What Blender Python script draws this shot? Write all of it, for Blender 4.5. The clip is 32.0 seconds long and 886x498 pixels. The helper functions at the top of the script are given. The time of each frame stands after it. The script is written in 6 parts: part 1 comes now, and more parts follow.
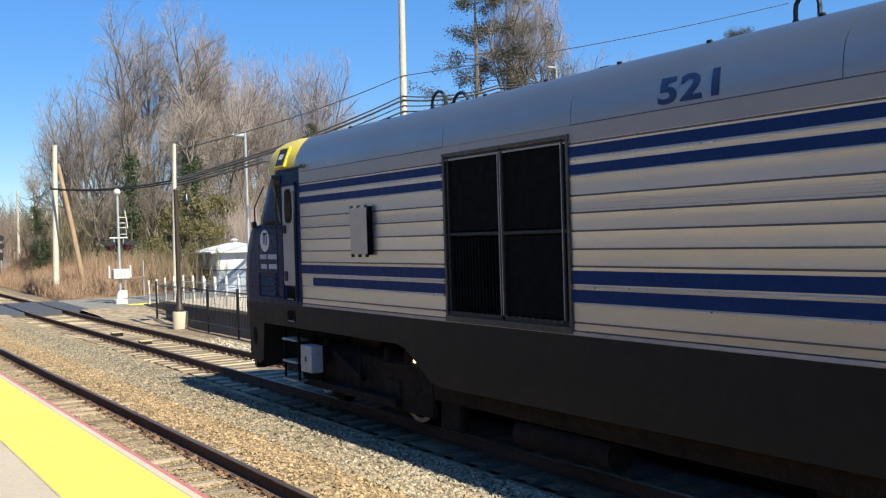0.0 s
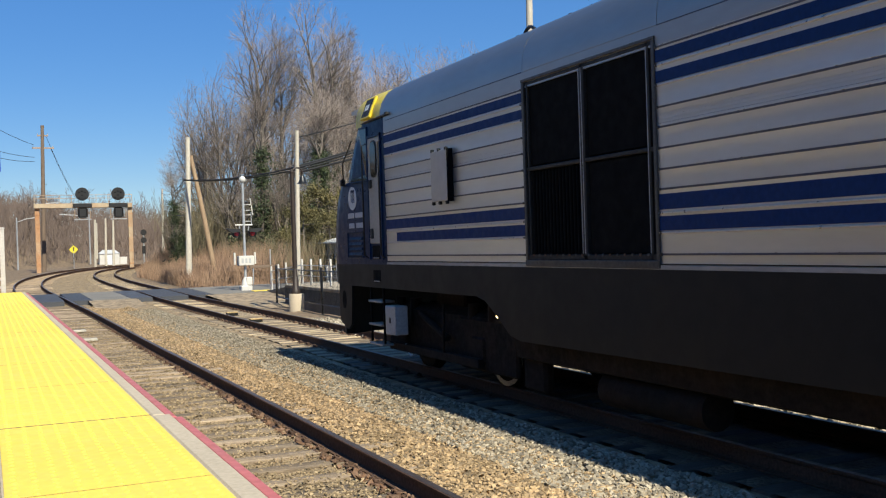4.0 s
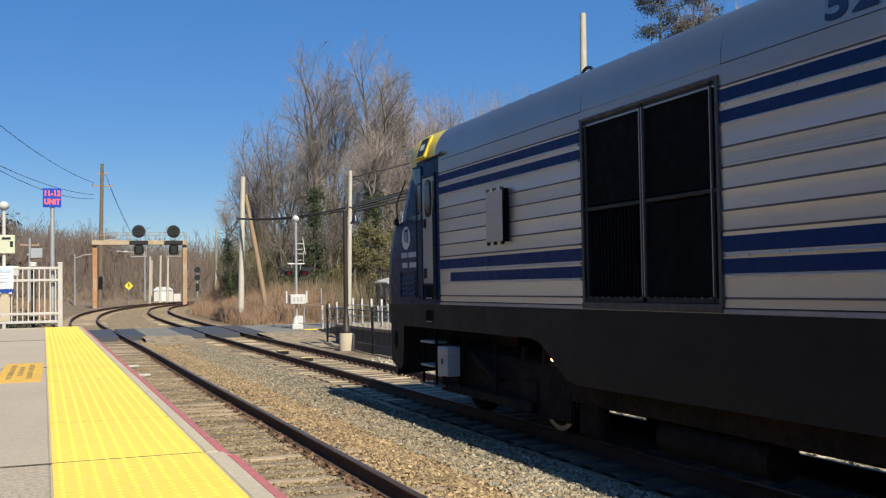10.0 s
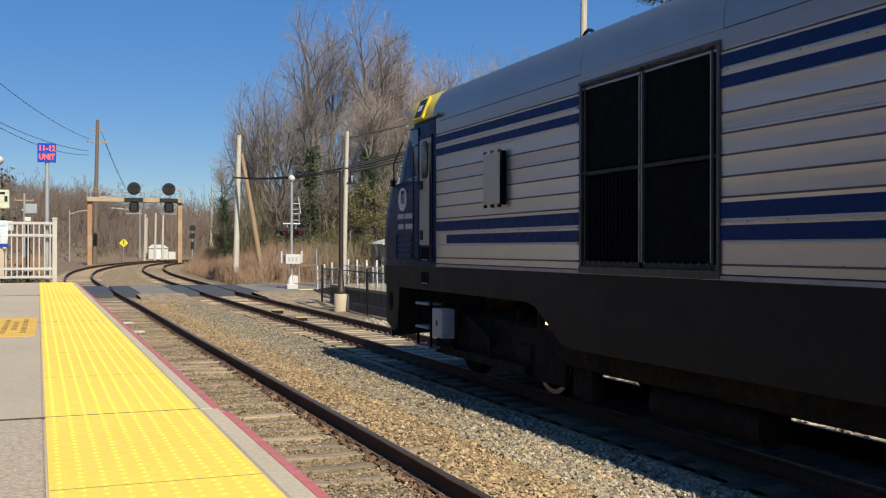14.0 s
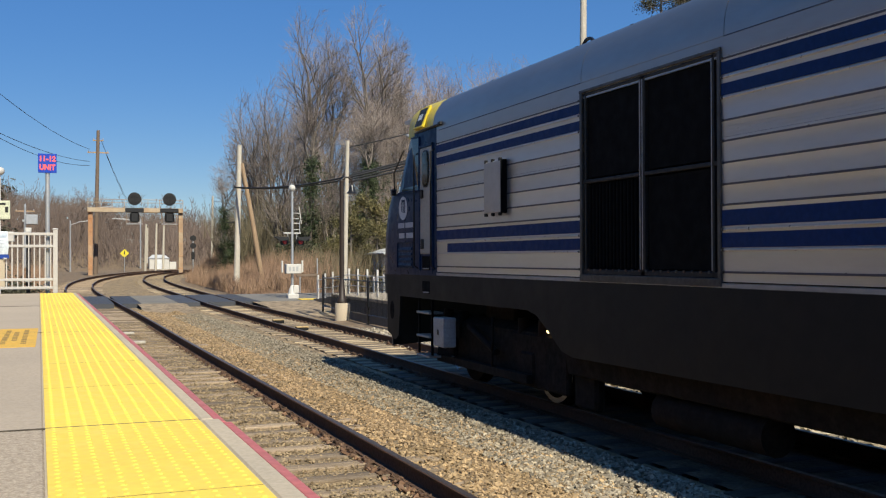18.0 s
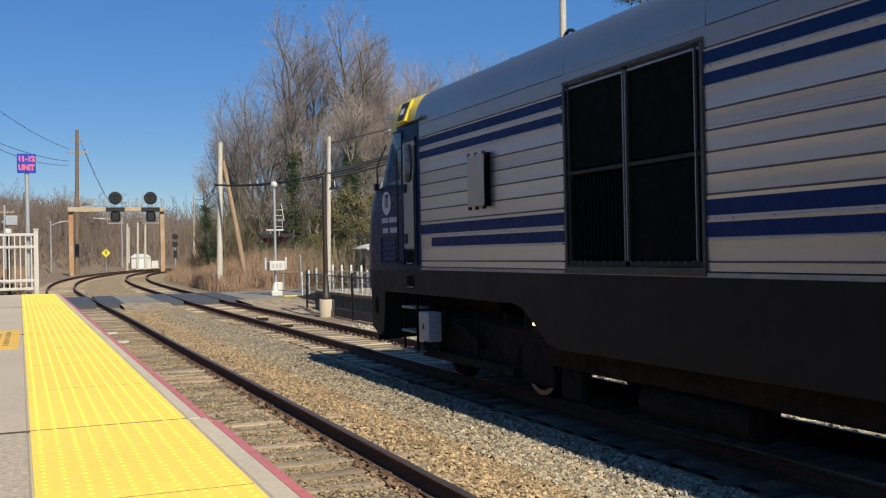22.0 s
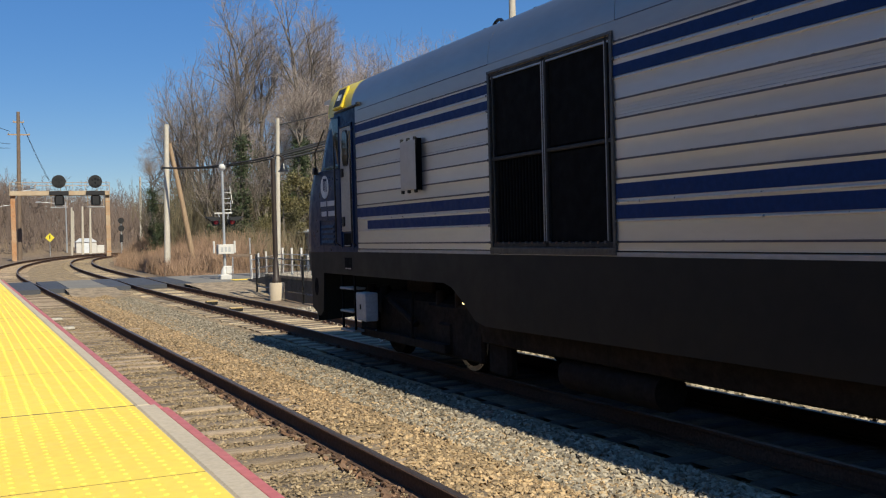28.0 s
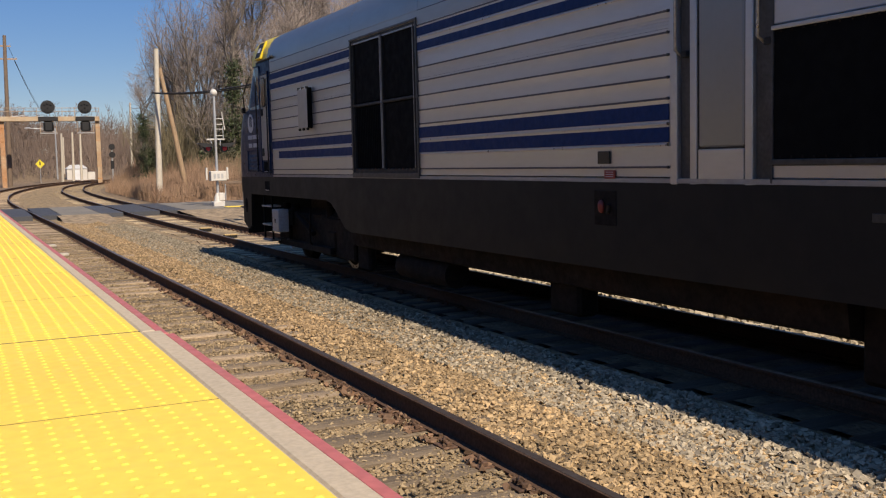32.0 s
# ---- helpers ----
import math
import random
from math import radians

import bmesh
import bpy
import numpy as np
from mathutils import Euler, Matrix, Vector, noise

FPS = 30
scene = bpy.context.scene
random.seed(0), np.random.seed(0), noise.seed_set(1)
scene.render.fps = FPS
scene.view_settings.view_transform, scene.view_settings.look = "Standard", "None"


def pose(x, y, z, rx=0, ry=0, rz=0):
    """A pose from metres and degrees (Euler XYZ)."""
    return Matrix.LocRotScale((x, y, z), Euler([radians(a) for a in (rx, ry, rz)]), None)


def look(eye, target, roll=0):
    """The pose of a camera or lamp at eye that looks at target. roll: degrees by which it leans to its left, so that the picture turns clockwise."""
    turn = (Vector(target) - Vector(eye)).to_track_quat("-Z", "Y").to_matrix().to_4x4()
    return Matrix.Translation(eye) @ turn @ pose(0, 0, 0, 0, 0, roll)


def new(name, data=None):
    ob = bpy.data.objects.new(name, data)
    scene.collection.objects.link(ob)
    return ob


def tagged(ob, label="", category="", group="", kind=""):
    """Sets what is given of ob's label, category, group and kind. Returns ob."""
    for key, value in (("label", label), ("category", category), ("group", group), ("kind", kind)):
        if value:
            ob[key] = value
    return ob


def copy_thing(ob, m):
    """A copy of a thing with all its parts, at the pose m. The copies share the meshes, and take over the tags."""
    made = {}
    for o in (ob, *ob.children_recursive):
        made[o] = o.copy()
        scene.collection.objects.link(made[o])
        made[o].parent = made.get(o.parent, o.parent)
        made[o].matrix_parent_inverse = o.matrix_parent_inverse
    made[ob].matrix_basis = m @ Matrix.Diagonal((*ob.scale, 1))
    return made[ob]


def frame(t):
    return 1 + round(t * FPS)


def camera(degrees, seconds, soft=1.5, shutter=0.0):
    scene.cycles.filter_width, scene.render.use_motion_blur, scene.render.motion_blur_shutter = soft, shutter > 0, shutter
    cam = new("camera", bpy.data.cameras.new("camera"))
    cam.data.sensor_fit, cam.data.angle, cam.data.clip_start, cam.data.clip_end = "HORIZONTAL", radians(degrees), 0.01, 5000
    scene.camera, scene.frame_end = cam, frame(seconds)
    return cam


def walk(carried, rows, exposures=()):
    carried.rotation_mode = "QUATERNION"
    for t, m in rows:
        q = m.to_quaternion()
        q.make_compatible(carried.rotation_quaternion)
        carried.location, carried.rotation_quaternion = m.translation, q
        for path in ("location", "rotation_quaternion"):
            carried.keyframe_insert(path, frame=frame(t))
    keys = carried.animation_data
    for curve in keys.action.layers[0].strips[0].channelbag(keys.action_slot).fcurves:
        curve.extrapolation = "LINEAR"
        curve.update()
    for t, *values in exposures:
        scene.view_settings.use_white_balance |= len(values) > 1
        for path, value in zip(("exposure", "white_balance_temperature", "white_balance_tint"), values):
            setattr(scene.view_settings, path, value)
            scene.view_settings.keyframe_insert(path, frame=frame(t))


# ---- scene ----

# ------------------------------------------------------------ camera
cam = camera(47.7, 32.0, 1.2)
# seconds, x, y, z, yaw, pitch, roll
PATH = [
    (0, -8.240, -9.516, 2.748, -31.95, -0.78, 1.75),
    (0.5, -8.208, -9.151, 2.713, -31.52, -1.90, -0.26),
    (1, -8.100, -8.932, 2.702, -29.68, -1.55, 0.30),
    (1.5, -8.018, -8.665, 2.708, -30.04, -2.05, -0.96),
    (2, -7.894, -8.630, 2.729, -32.14, -2.49, -1.00),
    (2.5, -7.564, -8.784, 2.646, -36.02, -6.29, 2.03),
    (3, -7.184, -8.708, 2.374, -27.83, -0.80, -0.10),
    (3.5, -7.029, -8.782, 1.979, -24.99, -0.71, 0.76),
    (5.5, -6.979, -8.634, 1.941, -22.80, 2.06, 2.75),
    (6, -6.973, -8.628, 1.926, -21.92, 1.13, 1.94),
    (6.5, -6.965, -8.629, 1.921, -22.32, 0.69, 1.83),
    (7, -6.968, -8.629, 1.920, -22.47, 0.93, 1.42),
    (7.5, -6.972, -8.634, 1.924, -22.58, 1.24, 0.71),
    (8, -6.976, -8.639, 1.926, -22.71, 1.32, 0.43),
    (8.5, -6.981, -8.634, 1.923, -22.33, 1.25, 0.57),
    (9, -6.982, -8.636, 1.920, -22.10, 0.64, 0.56),
    (9.5, -6.995, -8.633, 1.921, -21.53, 0.14, 0.77),
    (10, -7.005, -8.620, 1.940, -21.16, 2.10, 0.94),
    (10.5, -7.009, -8.621, 1.941, -20.03, 1.73, 0.58),
    (11, -7.012, -8.619, 1.938, -19.72, -0.26, 0.82),
    (11.5, -7.019, -8.620, 1.933, -19.20, -0.58, -0.06),
    (12, -7.017, -8.590, 1.929, -19.49, -0.64, -0.48),
    (12.5, -7.008, -8.576, 1.928, -20.87, -0.77, 0.03),
    (13, -7.005, -8.579, 1.916, -21.95, -0.70, 0.45),
    (13.5, -7.001, -8.580, 1.926, -21.94, -0.17, 0.06),
    (14, -7.002, -8.582, 1.930, -21.44, -0.03, -0.06),
    (14.5, -7.001, -8.579, 1.932, -21.23, 0.03, 0.32),
    (16.5, -6.994, -8.577, 1.929, -21.37, -0.15, 0.86),
    (17, -6.993, -8.581, 1.928, -21.39, 0.08, 0.50),
    (17.5, -6.993, -8.578, 1.929, -21.22, 0.38, 0.07),
    (18, -6.998, -8.564, 1.928, -21.40, 0.48, 0.19),
    (18.5, -7.002, -8.557, 1.928, -21.50, 0.29, 0.45),
    (19, -7.009, -8.561, 1.927, -21.25, 0.14, 0.42),
    (19.5, -7.004, -8.546, 1.927, -21.38, 0.19, 0.26),
    (20, -7.001, -8.534, 1.926, -21.69, 0.38, 0.03),
    (20.5, -7.005, -8.530, 1.923, -21.75, 0.54, 0.10),
    (21, -7.007, -8.531, 1.928, -21.90, 0.31, 0.73),
    (21.5, -6.999, -8.532, 1.924, -22.16, 0.20, 1.04),
    (22, -7.003, -8.529, 1.925, -22.36, 0.15, 1.13),
    (22.5, -7.006, -8.530, 1.930, -22.52, 0.35, 0.93),
    (23, -7.007, -8.530, 1.934, -22.87, 0.43, 1.30),
    (23.5, -7.003, -8.536, 1.932, -23.26, 0.41, 1.97),
    (24, -7.004, -8.539, 1.933, -23.46, 0.26, 2.28),
    (24.5, -7.004, -8.545, 1.935, -23.67, 0.12, 2.49),
    (25, -7.002, -8.560, 1.939, -24.01, 0.19, 2.47),
    (25.5, -7.001, -8.568, 1.940, -24.62, 0.26, 2.21),
    (27.5, -6.991, -8.471, 1.920, -25.10, -0.65, 1.65),
    (28, -6.992, -8.466, 1.919, -25.19, -0.93, 1.50),
    (28.5, -6.991, -8.458, 1.918, -25.37, -1.68, 1.80),
    (29, -6.993, -8.449, 1.918, -25.11, -1.70, 2.46),
    (29.5, -6.994, -8.438, 1.917, -24.99, -1.51, 2.06),
    (30, -6.999, -8.428, 1.915, -24.62, -1.70, 1.53),
    (30.5, -6.999, -8.414, 1.909, -24.41, -2.15, 1.09),
    (31, -7.001, -8.395, 1.903, -25.18, -3.21, 0.45),
    (31.5, -7.006, -8.359, 1.912, -25.82, -3.98, 0.58),
    (32, -7.015, -8.321, 1.899, -25.62, -5.08, 1.38),
]
EXPOSURES = [(0, 0.90, 6200, 5), (1, 0.64, 6180, 5), (2, 0.52, 6180, 5), (3, 0.90, 6170, 5), (3.5, 0.50, 6190, 6), (6, 0.50, 6190, 7), (10, 0.38, 6220, 7), (14, 0.28, 6300, 8), (24, 0.28, 6230, 8), (28, 0.26, 6290, 8), (31, 0.27, 6370, 11), (32, 0.19, 6820, 17)]
walk(cam, [(t, pose(x, y, z, 90 + pitch, roll, yaw)) for t, x, y, z, yaw, pitch, roll in PATH], EXPOSURES)

# ------------------------------------------------------------ light
SUN_FROM = Vector((0.092, -1.0, 1.0)).normalized()
world = bpy.data.worlds.new("world")
world.use_nodes = True
scene.world = world
sky = world.node_tree.nodes.new("ShaderNodeTexSky")
sky.sky_type, sky.sun_disc = "NISHITA", False
sky.sun_elevation = math.asin(SUN_FROM.z)
sky.sun_rotation = math.atan2(SUN_FROM.x, SUN_FROM.y)
sky.air_density, sky.dust_density, sky.ozone_density = 1.0, 0.05, 3.0
background = world.node_tree.nodes["Background"]
background.inputs["Strength"].default_value = 0.070
deep = world.node_tree.nodes.new("ShaderNodeHueSaturation")
deep.inputs["Hue"].default_value, deep.inputs["Saturation"].default_value = 0.513, 1.38
world.node_tree.links.new(sky.outputs["Color"], deep.inputs["Color"])
clear = world.node_tree.nodes.new("ShaderNodeMix")
clear.data_type = "RGBA"
clear.inputs["Factor"].default_value = 0.4
clear.inputs[7].default_value = (1.5, 3.55, 7.7, 1)
world.node_tree.links.new(deep.outputs["Color"], clear.inputs[6])
world.node_tree.links.new(clear.outputs[2], background.inputs["Color"])
sun = new("sun", bpy.data.lights.new("sun", "SUN"))
sun.data.energy, sun.data.angle, sun.data.color = 5.0, radians(0.53), (1.0, 0.91, 0.73)
sun.matrix_world = look(SUN_FROM * 50, (0, 0, 0))


# ------------------------------------------------------------ materials
def mat(name, col, col2=None, rough=0.6, metal=0.0, big=1.2, fine=30.0, amount=0.5, grain=0.25, bump=0.15, bump_scale=80.0,
        rnd=0.0, island=0.0, stretch=(1, 1, 1), emit=0.0, spec=0.5, coat=0.0, wear=0.1):
    """A surface with a broad stain, a fine grain and a relief, at real size."""
    m = bpy.data.materials.new(name)
    m.use_nodes = True
    n, l = m.node_tree.nodes, m.node_tree.links
    p = n["Principled BSDF"]
    tc, mp = n.new("ShaderNodeTexCoord"), n.new("ShaderNodeMapping")
    mp.inputs["Scale"].default_value = stretch
    l.new(tc.outputs["Object"], mp.inputs["Vector"])
    coord = mp.outputs["Vector"]
    info = n.new("ShaderNodeObjectInfo")
    if rnd:
        add = n.new("ShaderNodeVectorMath")
        add.operation = "MULTIPLY_ADD"
        l.new(info.outputs["Random"], add.inputs[0])
        add.inputs[1].default_value = (37.0, 53.0, 71.0)
        l.new(coord, add.inputs[2])
        coord = add.outputs[0]

    def noise_of(scale, detail=4.0):
        t = n.new("ShaderNodeTexNoise")
        t.inputs["Scale"].default_value, t.inputs["Detail"].default_value = scale, detail
        l.new(coord, t.inputs["Vector"])
        return t.outputs["Fac"]

    def ramp_of(fac, lo, hi):
        r = n.new("ShaderNodeMapRange")
        r.inputs["From Min"].default_value, r.inputs["From Max"].default_value = 0.32, 0.68
        r.inputs["To Min"].default_value, r.inputs["To Max"].default_value = lo, hi
        l.new(fac, r.inputs["Value"])
        return r.outputs["Result"]

    mix = n.new("ShaderNodeMix")
    mix.data_type = "RGBA"
    mix.inputs["A"].default_value = (*col, 1)
    mix.inputs["B"].default_value = (*(col2 or tuple(c * 0.6 for c in col)), 1)
    l.new(ramp_of(noise_of(big), 0, amount), mix.inputs["Factor"])
    value = ramp_of(noise_of(fine, 6.0), 1 - grain, 1 + grain)
    for source, span in ((info.outputs["Random"], rnd), (None, island)):
        if span:
            if source is None:
                source = n.new("ShaderNodeNewGeometry").outputs["Random Per Island"]
            r = n.new("ShaderNodeMapRange")
            r.inputs["To Min"].default_value, r.inputs["To Max"].default_value = 1 - span, 1 + span
            l.new(source, r.inputs["Value"])
            mul = n.new("ShaderNodeMath")
            mul.operation = "MULTIPLY"
            l.new(value, mul.inputs[0])
            l.new(r.outputs["Result"], mul.inputs[1])
            value = mul.outputs[0]
    vm = n.new("ShaderNodeVectorMath")
    vm.operation = "SCALE"
    l.new(mix.outputs["Result"], vm.inputs[0])
    l.new(value, vm.inputs["Scale"])
    l.new(vm.outputs[0], p.inputs["Base Color"])
    l.new(ramp_of(noise_of(fine * 0.4), max(rough - wear, 0.02), min(rough + wear, 1)), p.inputs["Roughness"])
    p.inputs["Metallic"].default_value = metal
    p.inputs["Specular IOR Level"].default_value = spec
    p.inputs["Coat Weight"].default_value = coat
    if bump:
        b = n.new("ShaderNodeBump")
        b.inputs["Strength"].default_value, b.inputs["Distance"].default_value = bump, 0.01
        l.new(noise_of(bump_scale, 5.0), b.inputs["Height"])
        l.new(b.outputs["Normal"], p.inputs["Normal"])
    if emit:
        p.inputs["Emission Color"].default_value = (*col, 1)
        p.inputs["Emission Strength"].default_value = emit
    return m


def gravel(name, cols, scale, soil, amount, bump=0.6):
    """Loose stones of a few colours, with soil between them by a broad noise."""
    m = bpy.data.materials.new(name)
    m.use_nodes = True
    n, l = m.node_tree.nodes, m.node_tree.links
    p = n["Principled BSDF"]
    tc = n.new("ShaderNodeTexCoord")
    v = n.new("ShaderNodeTexVoronoi")
    v.inputs["Scale"].default_value = scale
    l.new(tc.outputs["Object"], v.inputs["Vector"])
    ramp = n.new("ShaderNodeValToRGB")
    for i, c in enumerate(cols):
        e = ramp.color_ramp.elements[i] if i < 2 else ramp.color_ramp.elements.new(0.5)
        e.position, e.color = i / (len(cols) - 1), (*c, 1)
    sep = n.new("ShaderNodeSeparateColor")
    l.new(v.outputs["Color"], sep.inputs["Color"])
    l.new(sep.outputs["Red"], ramp.inputs["Fac"])
    no = n.new("ShaderNodeTexNoise")
    no.inputs["Scale"].default_value, no.inputs["Detail"].default_value = 0.45, 7.0
    l.new(tc.outputs["Object"], no.inputs["Vector"])
    r = n.new("ShaderNodeMapRange")
    r.inputs["From Min"].default_value, r.inputs["From Max"].default_value = 0.4, 0.62
    r.inputs["To Max"].default_value = amount
    l.new(no.outputs["Fac"], r.inputs["Value"])
    mix = n.new("ShaderNodeMix")
    mix.data_type = "RGBA"
    l.new(r.outputs["Result"], mix.inputs["Factor"])
    l.new(ramp.outputs["Color"], mix.inputs["A"])
    mix.inputs["B"].default_value = (*soil, 1)
    patch = n.new("ShaderNodeTexNoise")
    patch.inputs["Scale"].default_value, patch.inputs["Detail"].default_value = 3.2, 8.0
    l.new(tc.outputs["Object"], patch.inputs["Vector"])
    tone = n.new("ShaderNodeMapRange")
    tone.inputs["From Min"].default_value, tone.inputs["From Max"].default_value = 0.35, 0.65
    tone.inputs["To Min"].default_value, tone.inputs["To Max"].default_value = 0.62, 1.3
    l.new(patch.outputs["Fac"], tone.inputs["Value"])
    shade = n.new("ShaderNodeVectorMath")
    shade.operation = "SCALE"
    l.new(mix.outputs["Result"], shade.inputs[0])
    l.new(tone.outputs["Result"], shade.inputs["Scale"])
    l.new(shade.outputs[0], p.inputs["Base Color"])
    p.inputs["Roughness"].default_value = 0.95
    b = n.new("ShaderNodeBump")
    b.inputs["Strength"].default_value, b.inputs["Distance"].default_value = bump, 0.03
    b.invert = True
    l.new(v.outputs["Distance"], b.inputs["Height"])
    l.new(b.outputs["Normal"], p.inputs["Normal"])
    return m


def glass_mat(name, col, rough=0.04):
    m = bpy.data.materials.new(name)
    m.use_nodes = True
    p = m.node_tree.nodes["Principled BSDF"]
    p.inputs["Base Color"].default_value = (*col, 1)
    p.inputs["Roughness"].default_value = rough
    p.inputs["Specular IOR Level"].default_value = 0.35
    return m


M = {}
M["silver"] = mat("brushed_aluminium", (0.605, 0.617, 0.62), (0.495, 0.503, 0.50), 0.37, 0.86, 1.1, 14, 0.45, 0.025, 0.006, 30, rnd=0.07, stretch=(1, 0.3, 1.4), wear=0.02)
def darker_upward(m, z0, z1, least):
    """Scales the colour down towards the ridge, with an uneven edge."""
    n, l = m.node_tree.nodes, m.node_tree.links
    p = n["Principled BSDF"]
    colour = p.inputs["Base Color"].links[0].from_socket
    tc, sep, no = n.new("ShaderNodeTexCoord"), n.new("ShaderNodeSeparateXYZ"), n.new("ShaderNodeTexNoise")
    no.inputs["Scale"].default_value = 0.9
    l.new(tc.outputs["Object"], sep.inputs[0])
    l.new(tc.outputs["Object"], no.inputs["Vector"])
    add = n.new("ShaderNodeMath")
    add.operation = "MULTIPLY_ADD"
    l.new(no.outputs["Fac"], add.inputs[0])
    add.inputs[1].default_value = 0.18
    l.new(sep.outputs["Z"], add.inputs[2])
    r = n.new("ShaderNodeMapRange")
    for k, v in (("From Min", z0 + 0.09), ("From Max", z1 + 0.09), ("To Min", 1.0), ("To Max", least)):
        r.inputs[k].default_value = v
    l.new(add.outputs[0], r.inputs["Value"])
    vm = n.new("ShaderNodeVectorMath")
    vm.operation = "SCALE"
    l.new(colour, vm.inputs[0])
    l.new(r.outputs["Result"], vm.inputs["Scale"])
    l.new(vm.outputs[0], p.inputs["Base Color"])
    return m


M["door_silver"] = mat("dull_door_aluminium", (0.33, 0.345, 0.34), (0.30, 0.315, 0.31), 0.34, 0.86, 0.5, 14, 0.3, 0.015, 0.0, wear=0.02)
M["hatch_plate"] = mat("dull_aluminium", (0.50, 0.475, 0.445), (0.42, 0.39, 0.35), 0.5, 0.55, 1.5, 14, 0.5, 0.03, 0.0)
M["roof"] = darker_upward(mat("roof_aluminium", (0.395, 0.385, 0.372), (0.34, 0.33, 0.317), 0.37, 0.84, 0.8, 12, 0.4, 0.03, 0.004, 30, stretch=(1, 0.3, 1), wear=0.02), 3.86, 4.5, 0.45)
M["sill"] = mat("sill_paint", (0.42, 0.41, 0.39), (0.30, 0.29, 0.275), 0.5, 0.4, 1.5, 25, 0.5, 0.12, stretch=(1, 0.3, 1))
M["stripe"] = mat("stripe_blue", (0.004, 0.027, 0.120), (0.006, 0.030, 0.115), 0.55, 0, 1.0, 20, 0.5, 0.12, 0.02, spec=0.15)
M["cab_blue"] = mat("cab_blue", (0.0052, 0.026, 0.080), (0.0042, 0.019, 0.058), 0.35, 0, 0.9, 18, 0.6, 0.10, 0.01, spec=0.07)
M["cab_trim"] = mat("lighter_cab_blue", (0.012, 0.032, 0.080), (0.007, 0.02, 0.052), 0.5, 0, 3, 30, 0.6, 0.15, spec=0.15)
M["yellow_crown"] = mat("crown_yellow", (0.72, 0.55, 0.03), (0.6, 0.42, 0.02), 0.4, 0, 2, 25, 0.4, 0.08, 0.03)
M["bead"] = mat("bead_metal", (0.55, 0.55, 0.56), (0.45, 0.45, 0.46), 0.36, 0.9, 2, 30, 0.4, 0.05, 0.0)
M["seam"] = mat("panel_seam", (0.075, 0.085, 0.125), None, 0.5, 0.2, 2, 30, 0.5, 0.2)
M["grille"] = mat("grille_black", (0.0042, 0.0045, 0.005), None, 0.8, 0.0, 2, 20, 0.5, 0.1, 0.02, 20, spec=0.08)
M["frame_dark"] = mat("frame_dark_grey", (0.021, 0.021, 0.021), None, 0.55, 0.0, 2, 30, 0.5, 0.2, spec=0.3)
M["frame_light"] = mat("frame_light_grey", (0.085, 0.083, 0.08), (0.04, 0.039, 0.037), 0.45, 0.4, 4, 30, 0.7, 0.2)
M["skirt"] = mat("underframe_black", (0.0115, 0.0118, 0.0108), (0.0135, 0.013, 0.0112), 0.6, 0.0, 0.8, 9, 0.5, 0.10, 0.01, 12, spec=0.25, wear=0.05)
M["truck"] = mat("bogie_grime", (0.009, 0.008, 0.007), (0.024, 0.014, 0.009), 0.85, 0.0, 2, 25, 0.7, 0.3, 0.2, 40, spec=0.2)
M["steel"] = mat("worn_steel", (0.42, 0.41, 0.39), (0.25, 0.22, 0.2), 0.35, 0.8, 3, 40, 0.5, 0.2)
M["box_grey"] = mat("box_grey", (0.42, 0.43, 0.43), (0.3, 0.3, 0.3), 0.5, 0.1, 3, 30, 0.5, 0.12)
M["cab_glass"] = glass_mat("dark_glass", (0.012, 0.014, 0.016))
M["door_tan"] = mat("door_paint", (0.40, 0.385, 0.345), (0.28, 0.26, 0.22), 0.5, 0.1, 2, 25, 0.5, 0.1)
M["logo_white"] = mat("logo_white", (0.62, 0.64, 0.66), None, 0.5, 0, 3, 30, 0.3, 0.1)
M["logo_text"] = mat("logo_text", (0.46, 0.49, 0.55), None, 0.5, 0, 3, 30, 0.3, 0.1)
M["number"] = mat("number_blue", (0.009, 0.032, 0.105), None, 0.45, 0, 3, 30, 0.3, 0.1, spec=0.4)
M["red_plate"] = mat("plate_red", (0.30, 0.05, 0.035), None, 0.5, 0, 5, 30, 0.4, 0.1)
M["lamp_warm"] = mat("lamp_warm", (1.0, 0.72, 0.32), None, 0.3, emit=3.0)
M["lamp_blue"] = mat("lens_blue", (0.03, 0.03, 0.35), None, 0.2)
M["concrete"] = mat("platform_concrete", (0.445, 0.36, 0.265), (0.355, 0.29, 0.215), 0.85, 0, 0.5, 60, 0.7, 0.10, 0.15, 120, rnd=0.05)
M["concrete_rough"] = mat("platform_concrete_worn", (0.47, 0.385, 0.285), (0.27, 0.21, 0.15), 0.9, 0, 45, 110, 0.8, 0.22, 0.4, 140)
M["joint"] = mat("joint_seal", (0.07, 0.055, 0.04), (0.12, 0.10, 0.07), 0.95, 0, 8, 60, 0.6, 0.3, 0.3, 60)
M["lip"] = mat("lip_concrete", (0.50, 0.415, 0.30), (0.40, 0.335, 0.245), 0.85, 0, 1.5, 60, 0.6, 0.10, 0.2, 100)
M["tactile"] = mat("tactile_yellow", (0.86, 0.615, 0.085), (0.80, 0.555, 0.075), 0.62, 0, 0.8, 25, 0.6, 0.05, 0.06, 60, rnd=0.03)
M["stencil"] = mat("stencil_yellow", (0.72, 0.42, 0.05), (0.55, 0.34, 0.08), 0.7, 0, 4, 40, 0.6, 0.12)
